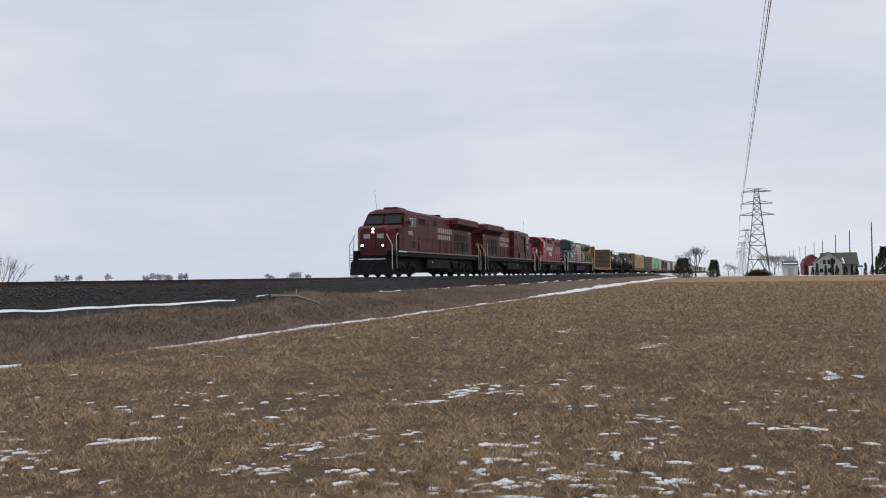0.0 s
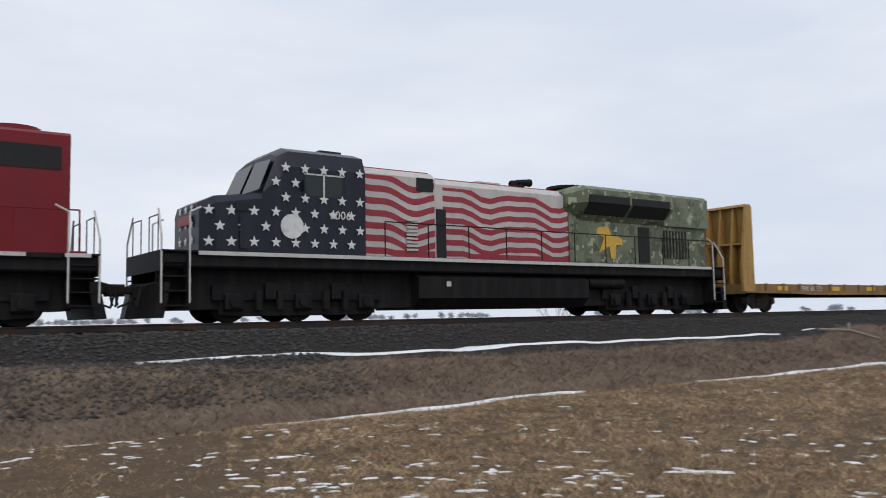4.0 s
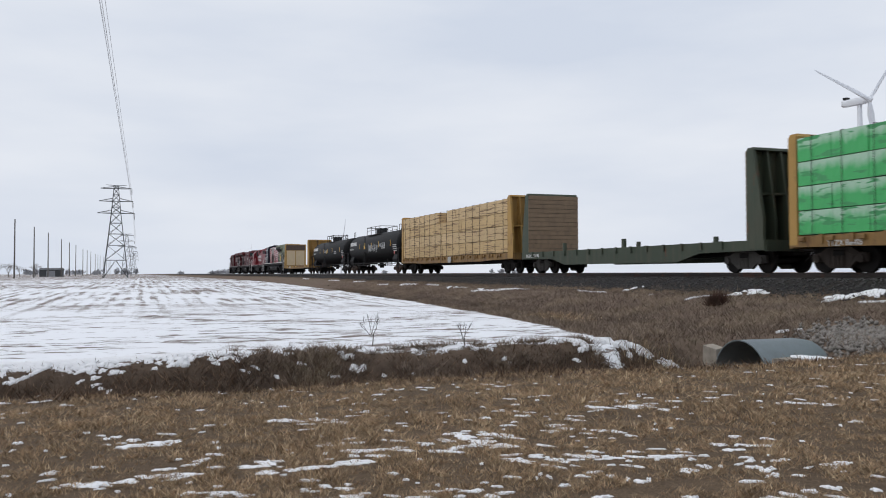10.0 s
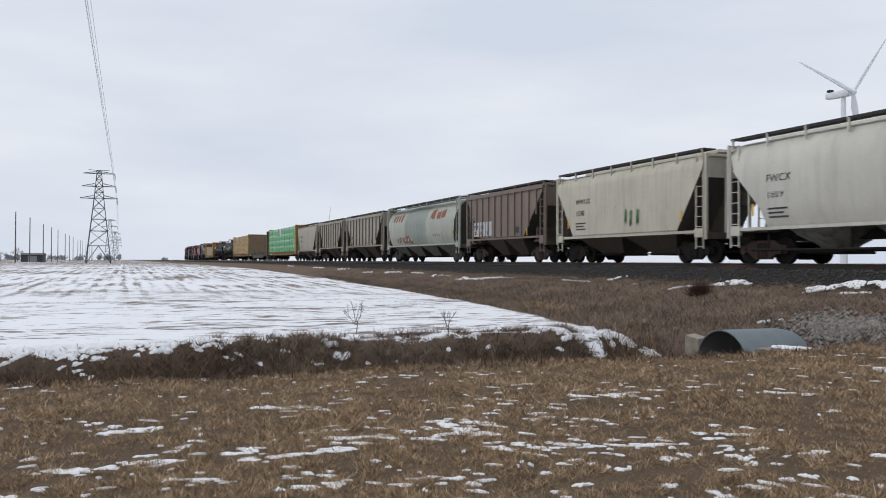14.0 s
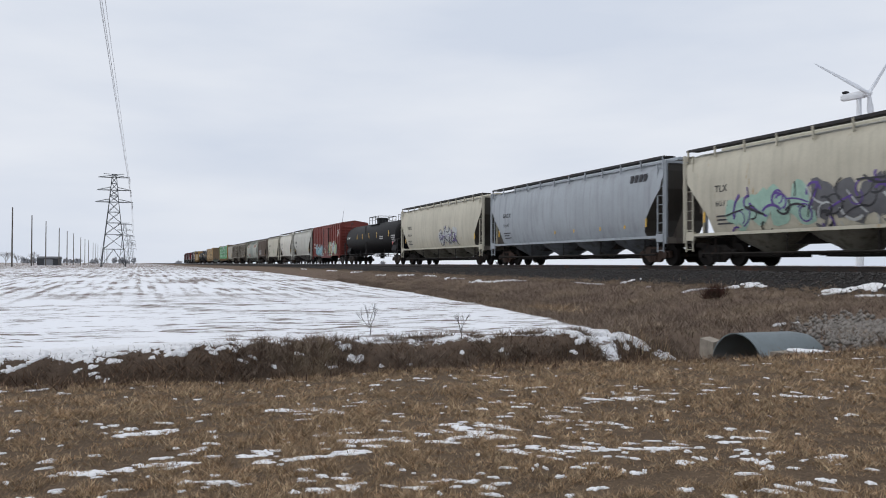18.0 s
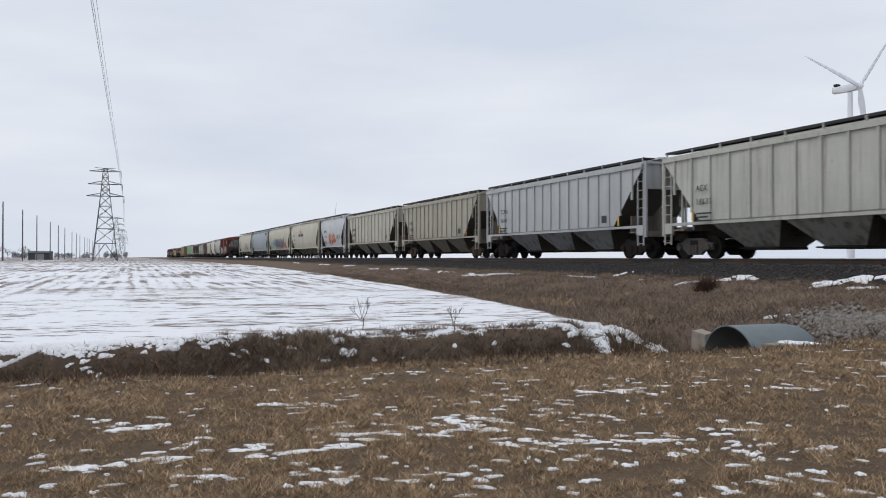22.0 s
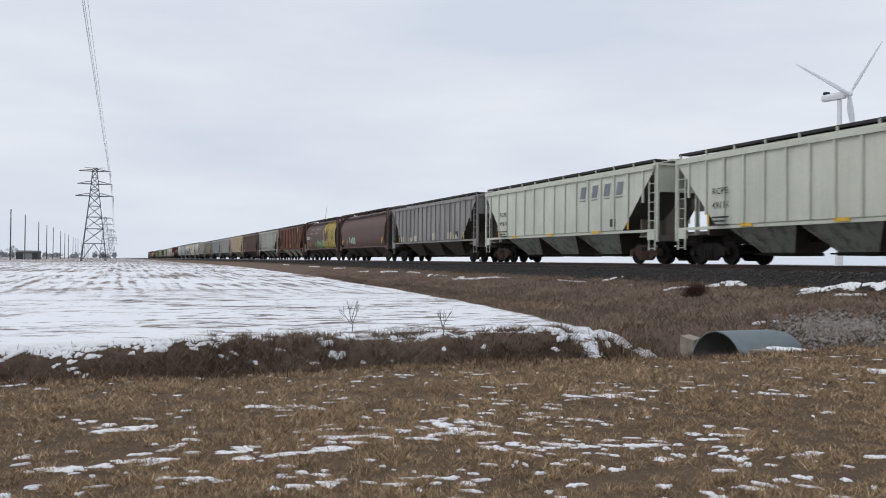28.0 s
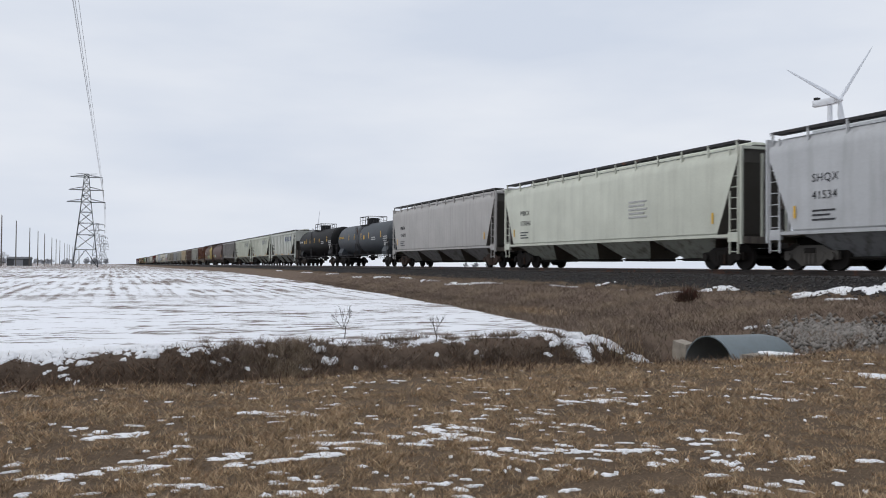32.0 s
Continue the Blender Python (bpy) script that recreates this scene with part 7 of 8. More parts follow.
c = put(236.7, 22.3, centre_beam(22.3, "centre beam car stacked with green-wrapped lumber", [WRAP], [14, 14, 7, 14], (7, 8), plain("white_lumber_wrap", (0.62, 0.64, 0.64), 0.45, 0, 0.2, 4), (6,)))
write("TTZX 86405", 0.26, WHITE, c, 2.2, -1.565, 0.84)


def ribbed(x, L, label, body, under=None, ribs=15, marks=("", ""), mark_mat=None, top=4.18, bays=3, **k):
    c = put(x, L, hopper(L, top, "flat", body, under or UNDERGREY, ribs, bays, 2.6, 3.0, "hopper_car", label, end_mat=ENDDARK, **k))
    if marks[0]:
        data_panels(c, None, L, marks, 2.9, 2.55, mark_mat, 0.34)
    part("stencil_panel", Geo().box(L - 4.0, L - 3.6, -1.575, -1.562, 1.62, 1.95), DARKLET, c)
    tapes(c, [2.6, L - 2.6], -1.575, 1.45, 0.4)
    return c


def smooth(x, L, label, body, kind="round", marks=("", ""), top=4.3, bays=3, cut=2.1, cut_z=3.5, under=None, **k):
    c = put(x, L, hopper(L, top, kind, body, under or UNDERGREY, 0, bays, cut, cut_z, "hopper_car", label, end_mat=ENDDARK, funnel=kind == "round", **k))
    pr = profile(kind, top)
    if marks[0]:
        data_panels(c, pr, L, marks, 2.6, 2.75, None, 0.36)
    tapes(c, [1.9, L - 2.0], side_y(pr, 1.8) - 0.03, 1.65, 0.4)
    return c


smooth(259.0, 12.1, "small dusty tan covered hopper car with smooth sides", TAN, "straight", ("MWCX", "301972"), 4.2, 2, 1.6, 3.3)
ribbed(271.1, 12.2, "short tan ribbed hopper car streaked with dirt", TAN2, GRIME, 10, ("", ""), bays=2, deck=True, rib_mat=GRIME)
c = ribbed(283.3, 13.7, "short tan ribbed hopper car with grimy posts", TAN2, GRIME, 11, ("HX", "4269"), bays=2, rib_mat=GRIME)

# round grey car with faded rusty lettering
c = smooth(297.0, 17.0, "cylindrical grey-green hopper car with rust-stained lettering", CYLGREY, "cyl", ("", ""), 4.3, 4, 1.0, 4.4)
pr = profile("cyl", 4.3)
for x0, x1 in ((5.4, 10.2),):
    pts = [(-y - 0.01 * (1 if y > 0.05 else 0), z + 0.008) for y, z in pr]
    g = Geo()
    g.add([(x, y, z) for x in (x0, x1) for y, z in pts], [(i, i + 1, len(pts) + i + 1, len(pts) + i) for i in range(len(pts) - 1)])
    part("colour_band", g, CYLBAND, c, "slate-coloured band round the body", smooth=40)
grime_tag(c, 2.3, 4.9, -1.6, 3.0, 3.7, [(SPOTRUST, 4, -0.12)], 11, lambda z: side_y(pr, z), "lettering", "rusted remains of lettering")
grime_tag(c, 11.0, 14.2, -1.6, 2.95, 3.7, [(SPOTRUST, 3, -0.1)], 12, lambda z: side_y(pr, z), "lettering", "rusted remains of lettering")
grime_tag(c, 3.4, 7.2, -1.6, 1.35, 1.95, [(SPOTRUST, 5, 0.0), (SPRAY["white"], 5, -0.35)], 13, lambda z: side_y(pr, z))
grime_tag(c, 11.5, 13.0, -1.6, 1.75, 2.0, [(SPRAY["black"], 4, -0.3)], 14, lambda z: side_y(pr, z))

c = ribbed(314.0, 11.8, "short grime-brown ribbed hopper car", DIRTY, GRIME, 11, ("", ""), bays=2, deck=True)
for k in range(3):
    part("stencil_panel", Geo().box(1.95 + k * 0.92, 2.75 + k * 0.92, -1.575, -1.558, 1.55, 2.4), PALE, c, "pale repainted panel")
for x, a, b in ((2.05, "MW", "30"), (2.97, "CX", "06"), (3.89, "", "12")):
    write(a, 0.34, DARKLET, c, x, -1.59, 2.0)
    write(b, 0.34, DARKLET, c, x, -1.59, 1.62)

c = smooth(325.8, 12.7, "small cream covered hopper car with a chalked tag", IVORY, "straight", ("WWUX", "1598"), 4.2, 2, 1.6, 3.3, under=GRIME)
grime_tag(c, 6.6, 8.0, -1.58, 1.6, 2.3, [(SPRAY["green"], 3, -0.3)], 15)
smooth(338.5, 11.9, "small pale cream hopper car with rounded sides", hop_paint("pale_cream_car_paint", (0.60, 0.58, 0.51), 0.2), "round", ("FWCX", "1809"), 4.3, 2, 1.7, 3.6)
smooth(350.4, 14.0, "pale grey hopper car with rounded glossy sides", SAGE, "round", ("NAHX", "9018"), 4.35, 3, 1.9, 3.6)

c = put(364.4, 16.35, box_car(16.35, 4.45, "oxide red box car with graffiti along its lower side", BOXRED, ROOFRED))
write("DWC TT", 0.3, WHITE, c, 1.5, -1.59, 2.25, wide=1.4)
write("794 690", 0.3, WHITE, c, 1.5, -1.59, 1.85, wide=1.4)
S = SPRAY
spray_letters(c, 2.9, 6.6, 0.98, 2.25, 4, [S["cyan"]], [S["white"], S["black"], S["white"]], 21, lambda z: -1.575)
spray_letters(c, 6.5, 9.7, 1.0, 1.95, 4, [BOXRED], [S["white"], S["lime"], S["black"]], 22, lambda z: -1.60, "white scrawled graffiti across the door")
spray_letters(c, 9.8, 13.9, 0.98, 2.45, 4, [S["lime"], S["lime"], S["silver"], S["lime"]], [S["green"], S["black"], S["orange"], S["white"], S["cyan"]], 23, lambda z: -1.575)
part("chalk_mark", Geo().tube([(14.1, -1.585, 3.6), (14.45, -1.585, 3.65), (14.35, -1.585, 3.1), (14.2, -1.585, 2.95), (14.1, -1.585, 3.1)], 0.016, 4), WHITE, c, "thin white chalk scribble")
part("chalk_mark", Geo().tube([(14.8, -1.585, 3.1), (14.85, -1.585, 3.8), (15.1, -1.585, 3.7), (14.88, -1.585, 3.45), (15.15, -1.585, 3.15)], 0.016, 4), WHITE, c, "thin white chalk scribble")

c = put(380.75, 20.55, tank_car(20.55, 1.44, "tank_car", "plain matt black tank car", TANKBLACK, 0.5))
tank_words(c, 1.44, 20.55)
write("GATX 28847", 0.26, WHITE, c, 2.0, -1.46, 2.55)

c = smooth(401.3, 18.6, "cream covered hopper car with black graffiti", IVORY, "round", ("TLDX", "80206"), 4.4, 4, 1.55, 3.5)
pr = profile("round", 4.4)
spray_letters(c, 10.0, 13.4, 1.4, 2.6, 4, [S["silver"]], [S["black"], S["black"], S["purple"], S["black"]], 31, lambda z: side_y(pr, z))
c = smooth(419.9, 19.3, "dull grey covered hopper car, dirty along its lower side", BLUEGREY, "round", ("GACX", "9560"), 4.4, 4, 1.55, 3.5)
bars([4], 0.32, 0.34, DARKLET, c, 16.1, side_y(pr, 3.65) - 0.02, 3.6, "dark company lettering", gap=0.3, lean=0.1)
tapes(c, [9.0, 11.0, 13.5, 15.6], side_y(pr, 1.6) - 0.05, 1.62, 0.16)
c = smooth(439.2, 19.5, "tan covered hopper car with large purple and black graffiti", IVORY, "round", ("TLX", "6071"), 4.4, 4, 1.55, 3.5)
spray_letters(c, 3.4, 7.3, 1.25, 2.7, 4, [S["mint"]], [S["purple"], S["purple"], S["black"]], 32, lambda z: side_y(pr, z))
spray_letters(c, 7.2, 14.6, 1.25, 2.75, 7, [S["grey"]], [S["black"], S["silver"], S["purple"], S["black"]], 33, lambda z: side_y(pr, z))
grime_tag(c, 14.4, 16.2, 0, 1.3, 2.4, [(SPRAY["orange"], 2, 0.1)], 34, lambda z: side_y(pr, z))
c = smooth(458.7, 18.7, "clean cream covered hopper car with a small red emblem", IVORY, "round", ("TILX", "56808"), 4.4, 5, 1.55, 3.5)
bars([4, 0], 0.3, 0.3, DARKLET, c, 6.2, side_y(pr, 2.72) - 0.02, 2.68, "dark company lettering", gap=0.3)
bars([5], 0.3, 0.3, DARKLET, c, 7.6, side_y(pr, 2.72) - 0.02, 2.68, "dark company lettering", gap=0.3)
part("emblem", Geo().prism_y([(7.35, 3.1), (7.65, 3.0), (7.95, 3.1), (8.0, 3.4), (7.72, 3.3), (7.62, 3.75), (7.55, 3.3), (7.3, 3.4)], -1.6, -1.585), SPRAY["orange"], c, "plain red emblem")
c = smooth(477.4, 12.6, "pale grey hopper car with orange-red graffiti", PALE, "round", ("NAHX", "321158"), 4.35, 2, 1.8, 3.7)
pr2 = profile("round", 4.35)
spray_letters(c, 4.8, 7.8, 1.4, 2.6, 3, [S["orange"]], [S["yellow"], S["white"], S["orange"]], 35, lambda z: side_y(pr2, z))
grime_tag(c, 8.2, 10.0, 0, 1.9, 2.5, [(SPRAY["grey"], 4, -0.3)], 36, lambda z: side_y(pr2, z))

ribbed(490.0, 17.7, "patched cream ribbed grain hopper car", hop_paint("patched_cream_paint", (0.45, 0.43, 0.36), 0.35, 0.12, rust_col=(0.33, 0.29, 0.2)), marks=("NIWCX", "460299"), ribs=14)
ribbed(507.7, 16.9, "dusty sage ribbed grain hopper car", TAN, marks=("AEX", "16031"), ribs=16)
ribbed(524.6, 17.9, "dull grey ribbed grain hopper car", GREY, marks=("TCMX", "80180"), ribs=17)
ribbed(542.5, 18.0, "pale green-grey ribbed grain hopper car", SAGE, marks=("AEX", "18631"), ribs=15)
ribbed(560.5, 17.5, "cream ribbed grain hopper car streaked with rust", CREAM, marks=("ITLX", "3295"), ribs=18)
ribbed(578.0, 17.7, "faded brown ribbed grain hopper car", BROWN, GRIME, marks=("TIMX", "4921"), mark_mat=WHITE, ribs=17)
c = ribbed(595.7, 17.5, "pale ribbed grain hopper car with black scrawls", SAGE, marks=("M  W  CX", "46 25 04"), ribs=16)
grime_tag(c, 5.4, 11.8, -1.6, 1.5, 1.85, [(SPRAY["black"], 14, -0.36)], 41, label="black scrawled tags")
grime_tag(c, 13.2, 15.0, -1.6, 1.5, 1.9, [(SPRAY["black"], 5, -0.34)], 42, label="black scrawled tags")
c = ribbed(613.2, 17.7, "deeply rusted brown-red ribbed hopper car with pale bays", RUST, IVORY, ribs=15)
tapes(c, [4.2, 6.6, 9.4, 13.6], -1.63, 1.5, 0.5)
part("emblem", Geo().cyl((13.9, -1.62, 3.6), (13.9, -1.64, 3.6), 0.28, 14), TAN, c, "plain pale round emblem")

# maroon grain cars with round bodies
for x, L, kind in ((630.9, 16.4, 1), (647.3, 16.8, 0)):
    c = smooth(x, L, "maroon cylindrical grain hopper car with a yellow wheat panel" if kind else "maroon cylindrical grain hopper car", WHEAT, "cyl", ("", ""), 4.35, 4, 1.0, 4.4, under=GRIME)
    pr = profile("cyl", 4.35)
    tapes(c, [1.6, 3.4, 6.0, L - 2.2], side_y(pr, 1.7) - 0.04, 1.5, 0.4)
    if kind:
        part("flag_emblem", Geo().box(1.9, 2.1, side_y(pr, 3.1) - 0.02, side_y(pr, 3.1) - 0.006, 3.0, 3.4).box(2.5, 2.7, side_y(pr, 3.1) - 0.02, side_y(pr, 3.1) - 0.006, 3.0, 3.4), SPOTRUST, c, "plain faded red emblem")
        for k, (line, xx) in enumerate((("Government", 3.3), ("Gouvernement", 6.0))):
            write(line, 0.36, TAN, c, xx, side_y(pr, 3.4) - 0.03, 3.3)
        for k, (line, xx) in enumerate((("of Canada", 3.3), ("du Canada", 6.0))):
            write(line, 0.36, TAN, c, xx, side_y(pr, 2.9) - 0.02, 2.85)
        part("stencil_panel", Geo().box(1.6, 2.9, side_y(pr, 2.5) - 0.024, side_y(pr, 2.5) - 0.006, 2.28, 2.62), WHITE, c)
        write("RCPE", 0.34, DARKLET, c, 1.68, side_y(pr, 2.5) - 0.03, 2.33, wide=1.1)
        write("606083", 0.34, TAN, c, 3.15, side_y(pr, 2.5) - 0.02, 2.33, wide=1.1)
        def leaf(x, z, bx, bz, turn, length, wide):
            """How far a place lies inside a leaf: 1 on its rib, 0 on its edge."""
            q = radians(turn)
            u = ((x - bx) * math.sin(q) + (z - bz) * math.cos(q)) / length
            v = (x - bx) * math.cos(q) - (z - bz) * math.sin(q)
            return 1 - abs(v) / (wide * math.sin(math.pi * u ** 0.8) + 1e-6) if 0 < u < 1 else -1

        def emblem(x, z):
            """Yellow field, cut by brown leaves on the first panel and by leaf outlines on the second."""
            if x < 12.2:
                edge = 9.95 + 0.45 * ((z - 2.7) / 1.4) ** 2
                return edge < x < 12.0 and max(leaf(x, z, 11.1, 1.75, -24, 1.7, 0.42), leaf(x, z, 11.1, 1.75, 24, 1.7, 0.42), leaf(x, z, 11.1, 3.0, 0, 1.0, 0.16)) < 0
            if x > 15.1 or abs(x - 13.7) < 0.035:
                return x <= 15.1 and z < 1.6
            rim = [leaf(x, z, 13.7, bz, t, ln, 0.34) for bz, ln in ((1.5, 1.25), (2.2, 1.25), (2.9, 1.0)) for t in (-34, 34)]
            return not any(0 < q < 0.24 for q in rim)

        nx_, nz_ = 86, 44
        xs = [9.9 + 5.25 * i / nx_ for i in range(nx_ + 1)]
        zs = [1.3 + 2.72 * j / nz_ for j in range(nz_ + 1)]
        vs = [(xx, side_y(pr, z) - 0.03, z) for z in zs for xx in xs]
        fs = [(j * (nx_ + 1) + i, j * (nx_ + 1) + i + 1, (j + 1) * (nx_ + 1) + i + 1, (j + 1) * (nx_ + 1) + i) for j in range(nz_) for i in range(nx_) if emblem((xs[i] + xs[i + 1]) / 2, (zs[j] + zs[j + 1]) / 2)]
        part("wheat_panel", Geo().add(vs, fs), hop_paint("faded_yellow_panel", (0.42, 0.31, 0.06), 0.4), c, "faded yellow wheat emblem", smooth=60)
        spray_letters(c, 6.6, 11.6, 1.2, 2.1, 6, [S["green"]], [S["lime"], S["white"], S["green"]], 51, lambda z: side_y(pr, z))
    else:
        grime_tag(c, 4.0, 6.5, 0, 1.5, 2.2, [(SPRAY["mint"], 4, -0.1)], 52, lambda z: side_y(pr, z))

c = ribbed(664.1, 18.1, "weathered grey ribbed hopper car with brown stains", hop_paint("weathered_grey_paint", (0.27, 0.26, 0.25), 0.8, 0.0, dirt_col=(0.1, 0.08, 0.065)), GRIME, ribs=18)
for k in (1, 3, 4, 8, 11, 12):
    part("stencil_panel", Geo().box(1.9 + k * 0.98, 2.6 + k * 0.98, -1.575, -1.56, 1.45, 1.75 + 0.1 * (k % 3)), IVORY, c)
for x, L, num, b in ((682.2, 18.2, "49031", SAGE2), (700.4, 16.9, "49111", SAGE2), (717.3, 17.3, "49289", hop_paint("off_white_green_paint", (0.52, 0.53, 0.48), 0.25))):
    c = ribbed(x, L, "pale green-white ribbed grain hopper car with blue-grey lettering", b, marks=("RCPE", num), ribs=15, under=UNDERGREY)
    for k in range(4):
        xx = L - 6.6 + k * 1.02
        bars([1], 0.55, 0.5, BLUELET if num == "49289" else GREYLET, c, xx, -1.565, 3.0, "slanted company letter", gap=0.1, lean=0.12)
        part("lettering", Geo().box(xx, xx + 0.5, -1.573, -1.56, 2.88, 2.92), GREYLET, c)
    for xx in (4.3, 8.4, 12.7):
        part("panel", Geo().box(xx, xx + 0.6, -1.573, -1.56, 1.34, 1.46), YELLOW, c)

for x, L, r, m, lab, num, band in ((734.6, 17.6, 1.46, TANKBLACK, "matt black tank car with yellow markers", "SKSX 101064", None), (752.2, 18.1, 1.39, TANKGREY, "charcoal tank car with a black stain below the manway", "WTLX 500144", 0.45)):
    c = put(x, L, tank_car(L, r, "tank_car", lab, m, 0.47, band, 2.6, False))
    tank_words(c, r, L, yellow_panel=0.24 if band is None else 0.56, plate=False)
    write(num, 0.3, WHITE if band is None else YELLOW, c, 1.8, -r - 0.02, 2.55)

smooth(770.3, 19.8, "warm grey straight-sided covered hopper car", WARM, "straight", ("MBKX", "120710"), 4.4, 4, 1.1, 2.6)
c = smooth(790.1, 19.9, "pale green covered hopper car with small black stencils", SAGE2, "straight", ("MBKX", "175043"), 4.4, 4, 1.1, 2.6)
for k in range(5):
    part("stencil_line", Geo().box(12.6, 13.9 - 0.2 * (k % 2), -1.575, -1.562, 2.75 - k * 0.16, 2.82 - k * 0.16), plain_grey, c)
smooth(810.0, 19.8, "pale grey covered hopper car with black reporting marks", PALE, "straight", ("SHQX", "41534"), 4.4, 4, 1.1, 2.6)

# ---- things round the fields ----
def polar(heading, d):
    return d * math.sin(radians(heading)), d * math.cos(radians(heading))


def gz(x, y):
    return float(ground_at(np.array([x]), np.array([y]))[0])


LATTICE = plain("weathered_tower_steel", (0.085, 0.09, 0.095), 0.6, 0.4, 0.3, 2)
# steel for distant towers, haze put into the colour as a paler grey
LATTICE_HAZED = plain("distant_tower_steel", (0.30, 0.31, 0.33), 0.7, 0.2, 0.2, 2)
PORCELAIN = plain("grey_insulator", (0.14, 0.14, 0.15), 0.4)
CABLE = plain("weathered_aluminium_cable", (0.72, 0.73, 0.74), 0.7, 0.0)
ARM_AT = ((23.2, 3.8), (19.9, 4.1), (16.8, 4.5))


def tower_half(z):
    """Half the width of a tower's body at a height."""
    if z < 16.8:
        return 3.0 + (1.15 - 3.0) * z / 16.8
    return 1.15 + (0.5 - 1.15) * (z - 16.8) / 7.2


def lattice_tower(x, y, material, label, detail=True):
    root = thing("transmission_tower", label, "power tower", "towers of the power line")
    levels = [0, 4.6, 8.4, 11.4, 14.2, 16.8, 18.4, 19.9, 21.6, 23.2, 24.0] if detail else [0, 5.6, 11.2, 16.8, 19.9, 23.2, 24.0]
    t = 0.10 if detail else 0.16
    for sx, sy in ((-1, -1), (-1, 1), (1, -1), (1, 1)):
        pts = [(sx * tower_half(z), sy * tower_half(z), z) for z in (0, 16.8, 24.0)]
        part("leg", Geo().tube(pts, t, 4), material, root)
    bars_of = []
    for k, (a, b) in enumerate(zip(levels, levels[1:])):
        ha, hb = tower_half(a), tower_half(b)
        for ux, uy, vx, vy in ((1, 0, 0, 1), (1, 0, 0, -1), (0, 1, 1, 0), (0, 1, -1, 0)):
            def at(s, h, z):
                return (s * ux * h + vx * h, s * uy * h + vy * h, z)
            if k == 0:
                bars_of += [(at(-1, ha, a), at(0, hb, b)), (at(1, ha, a), at(0, hb, b))]
            else:
                bars_of += [(at(-1, ha, a), at(1, hb, b)), (at(1, ha, a), at(-1, hb, b))]
            bars_of.append((at(-1, hb, b), at(1, hb, b)))
    if detail:
        for p, q in bars_of:
            part("brace", Geo().tube([p, q], t * 0.5, 4), material, root)
    else:
        g = Geo()
        for p, q in bars_of:
            g.tube([p, q], t * 0.5, 4)
        part("bracing", g, material, root)
    for z, reach in ARM_AT:
        for s in (-1, 1):
            h = tower_half(z)
            g = Geo()
            for q in (-1, 1):
                g.tube([(q * h, s * h, z), (0, s * reach, z)], t * 0.75, 4)
                g.tube([(q * h, s * h, z + 0.75 if z < 23 else z + 0.5), (0, s * reach, z + 0.06)], t * 0.5, 4)
            g.tube([(-h * 0.5, s * (h + reach) / 2, z), (h * 0.5, s * (h + reach) / 2, z)], t * 0.5, 4)
            part("cross_arm", g, material, root)
        g = Geo().cyl((0, reach, z - 0.05), (0, reach, z - 1.75), 0.03, 5)
        for k in range(9 if detail else 0):
            g.cyl((0, reach, z - 0.3 - k * 0.15), (0, reach, z - 0.36 - k * 0.15), 0.13, 8)
        if not detail:
            g.cyl((0, reach, z - 0.3), (0, reach, z - 1.6), 0.12, 6)
        part("insulator", g, PORCELAIN, root)
    g = Geo()
    for s in (-1, 1):
        g.tube([(0, s * 0.5, 24.0), (0, s * 2.5, 24.15)], t * 0.6, 4)
    part("earth_wire_arm", g, material, root)
    root.matrix_basis = pose(x, y, gz(x, y) - 0.05, 0, 0, 0)
    return root


TOWERS = [(-985, -7.0), (-750, -7.0), (-512, -7.6), (-232, -6.0), (244, -7.3), (472, -9.0), (700, -10.0), (930, -11.0)]
for k, (x, y) in enumerate(TOWERS):
    near = abs(x) < 300
    lattice_tower(x, y, LATTICE if near else LATTICE_HAZED, "tall grey steel lattice power tower standing in the field" if near else "distant steel lattice power tower", near)
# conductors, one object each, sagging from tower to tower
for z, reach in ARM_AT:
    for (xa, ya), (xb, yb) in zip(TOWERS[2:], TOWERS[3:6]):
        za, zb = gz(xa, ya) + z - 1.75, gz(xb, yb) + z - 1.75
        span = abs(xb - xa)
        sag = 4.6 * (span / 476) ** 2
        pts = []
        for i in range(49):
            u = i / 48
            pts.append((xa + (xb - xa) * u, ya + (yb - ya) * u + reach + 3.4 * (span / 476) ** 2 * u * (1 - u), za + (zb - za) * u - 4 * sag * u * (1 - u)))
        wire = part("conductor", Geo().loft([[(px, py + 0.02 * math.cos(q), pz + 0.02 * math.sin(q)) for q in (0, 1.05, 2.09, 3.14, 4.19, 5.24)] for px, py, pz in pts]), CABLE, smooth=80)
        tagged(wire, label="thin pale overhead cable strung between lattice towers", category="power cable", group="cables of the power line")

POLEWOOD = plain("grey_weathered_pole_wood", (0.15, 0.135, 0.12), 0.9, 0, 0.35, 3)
# the farther poles have haze painted in by lightening the wood
POLEHAZED = plain("distant_pole_wood", (0.33, 0.33, 0.34), 0.9, 0, 0.2, 3)


def utility_pole(x, y, h, material):
    root = thing("utility_pole", "bare weathered wooden utility pole standing in the field", "utility pole", "row of utility poles")
    part("pole", Geo().cyl((0, 0, -0.3), (0, 0, h), 0.2, 8, 0.13), material, root, smooth=40)
    part("cap", Geo().cyl((0, 0, h), (0, 0, h + 0.12), 0.14, 8, 0.03), material, root)
    root.matrix_basis = pose(x, y, gz(x, y), 0, (int(x) % 5 - 2) * 0.25, 0)


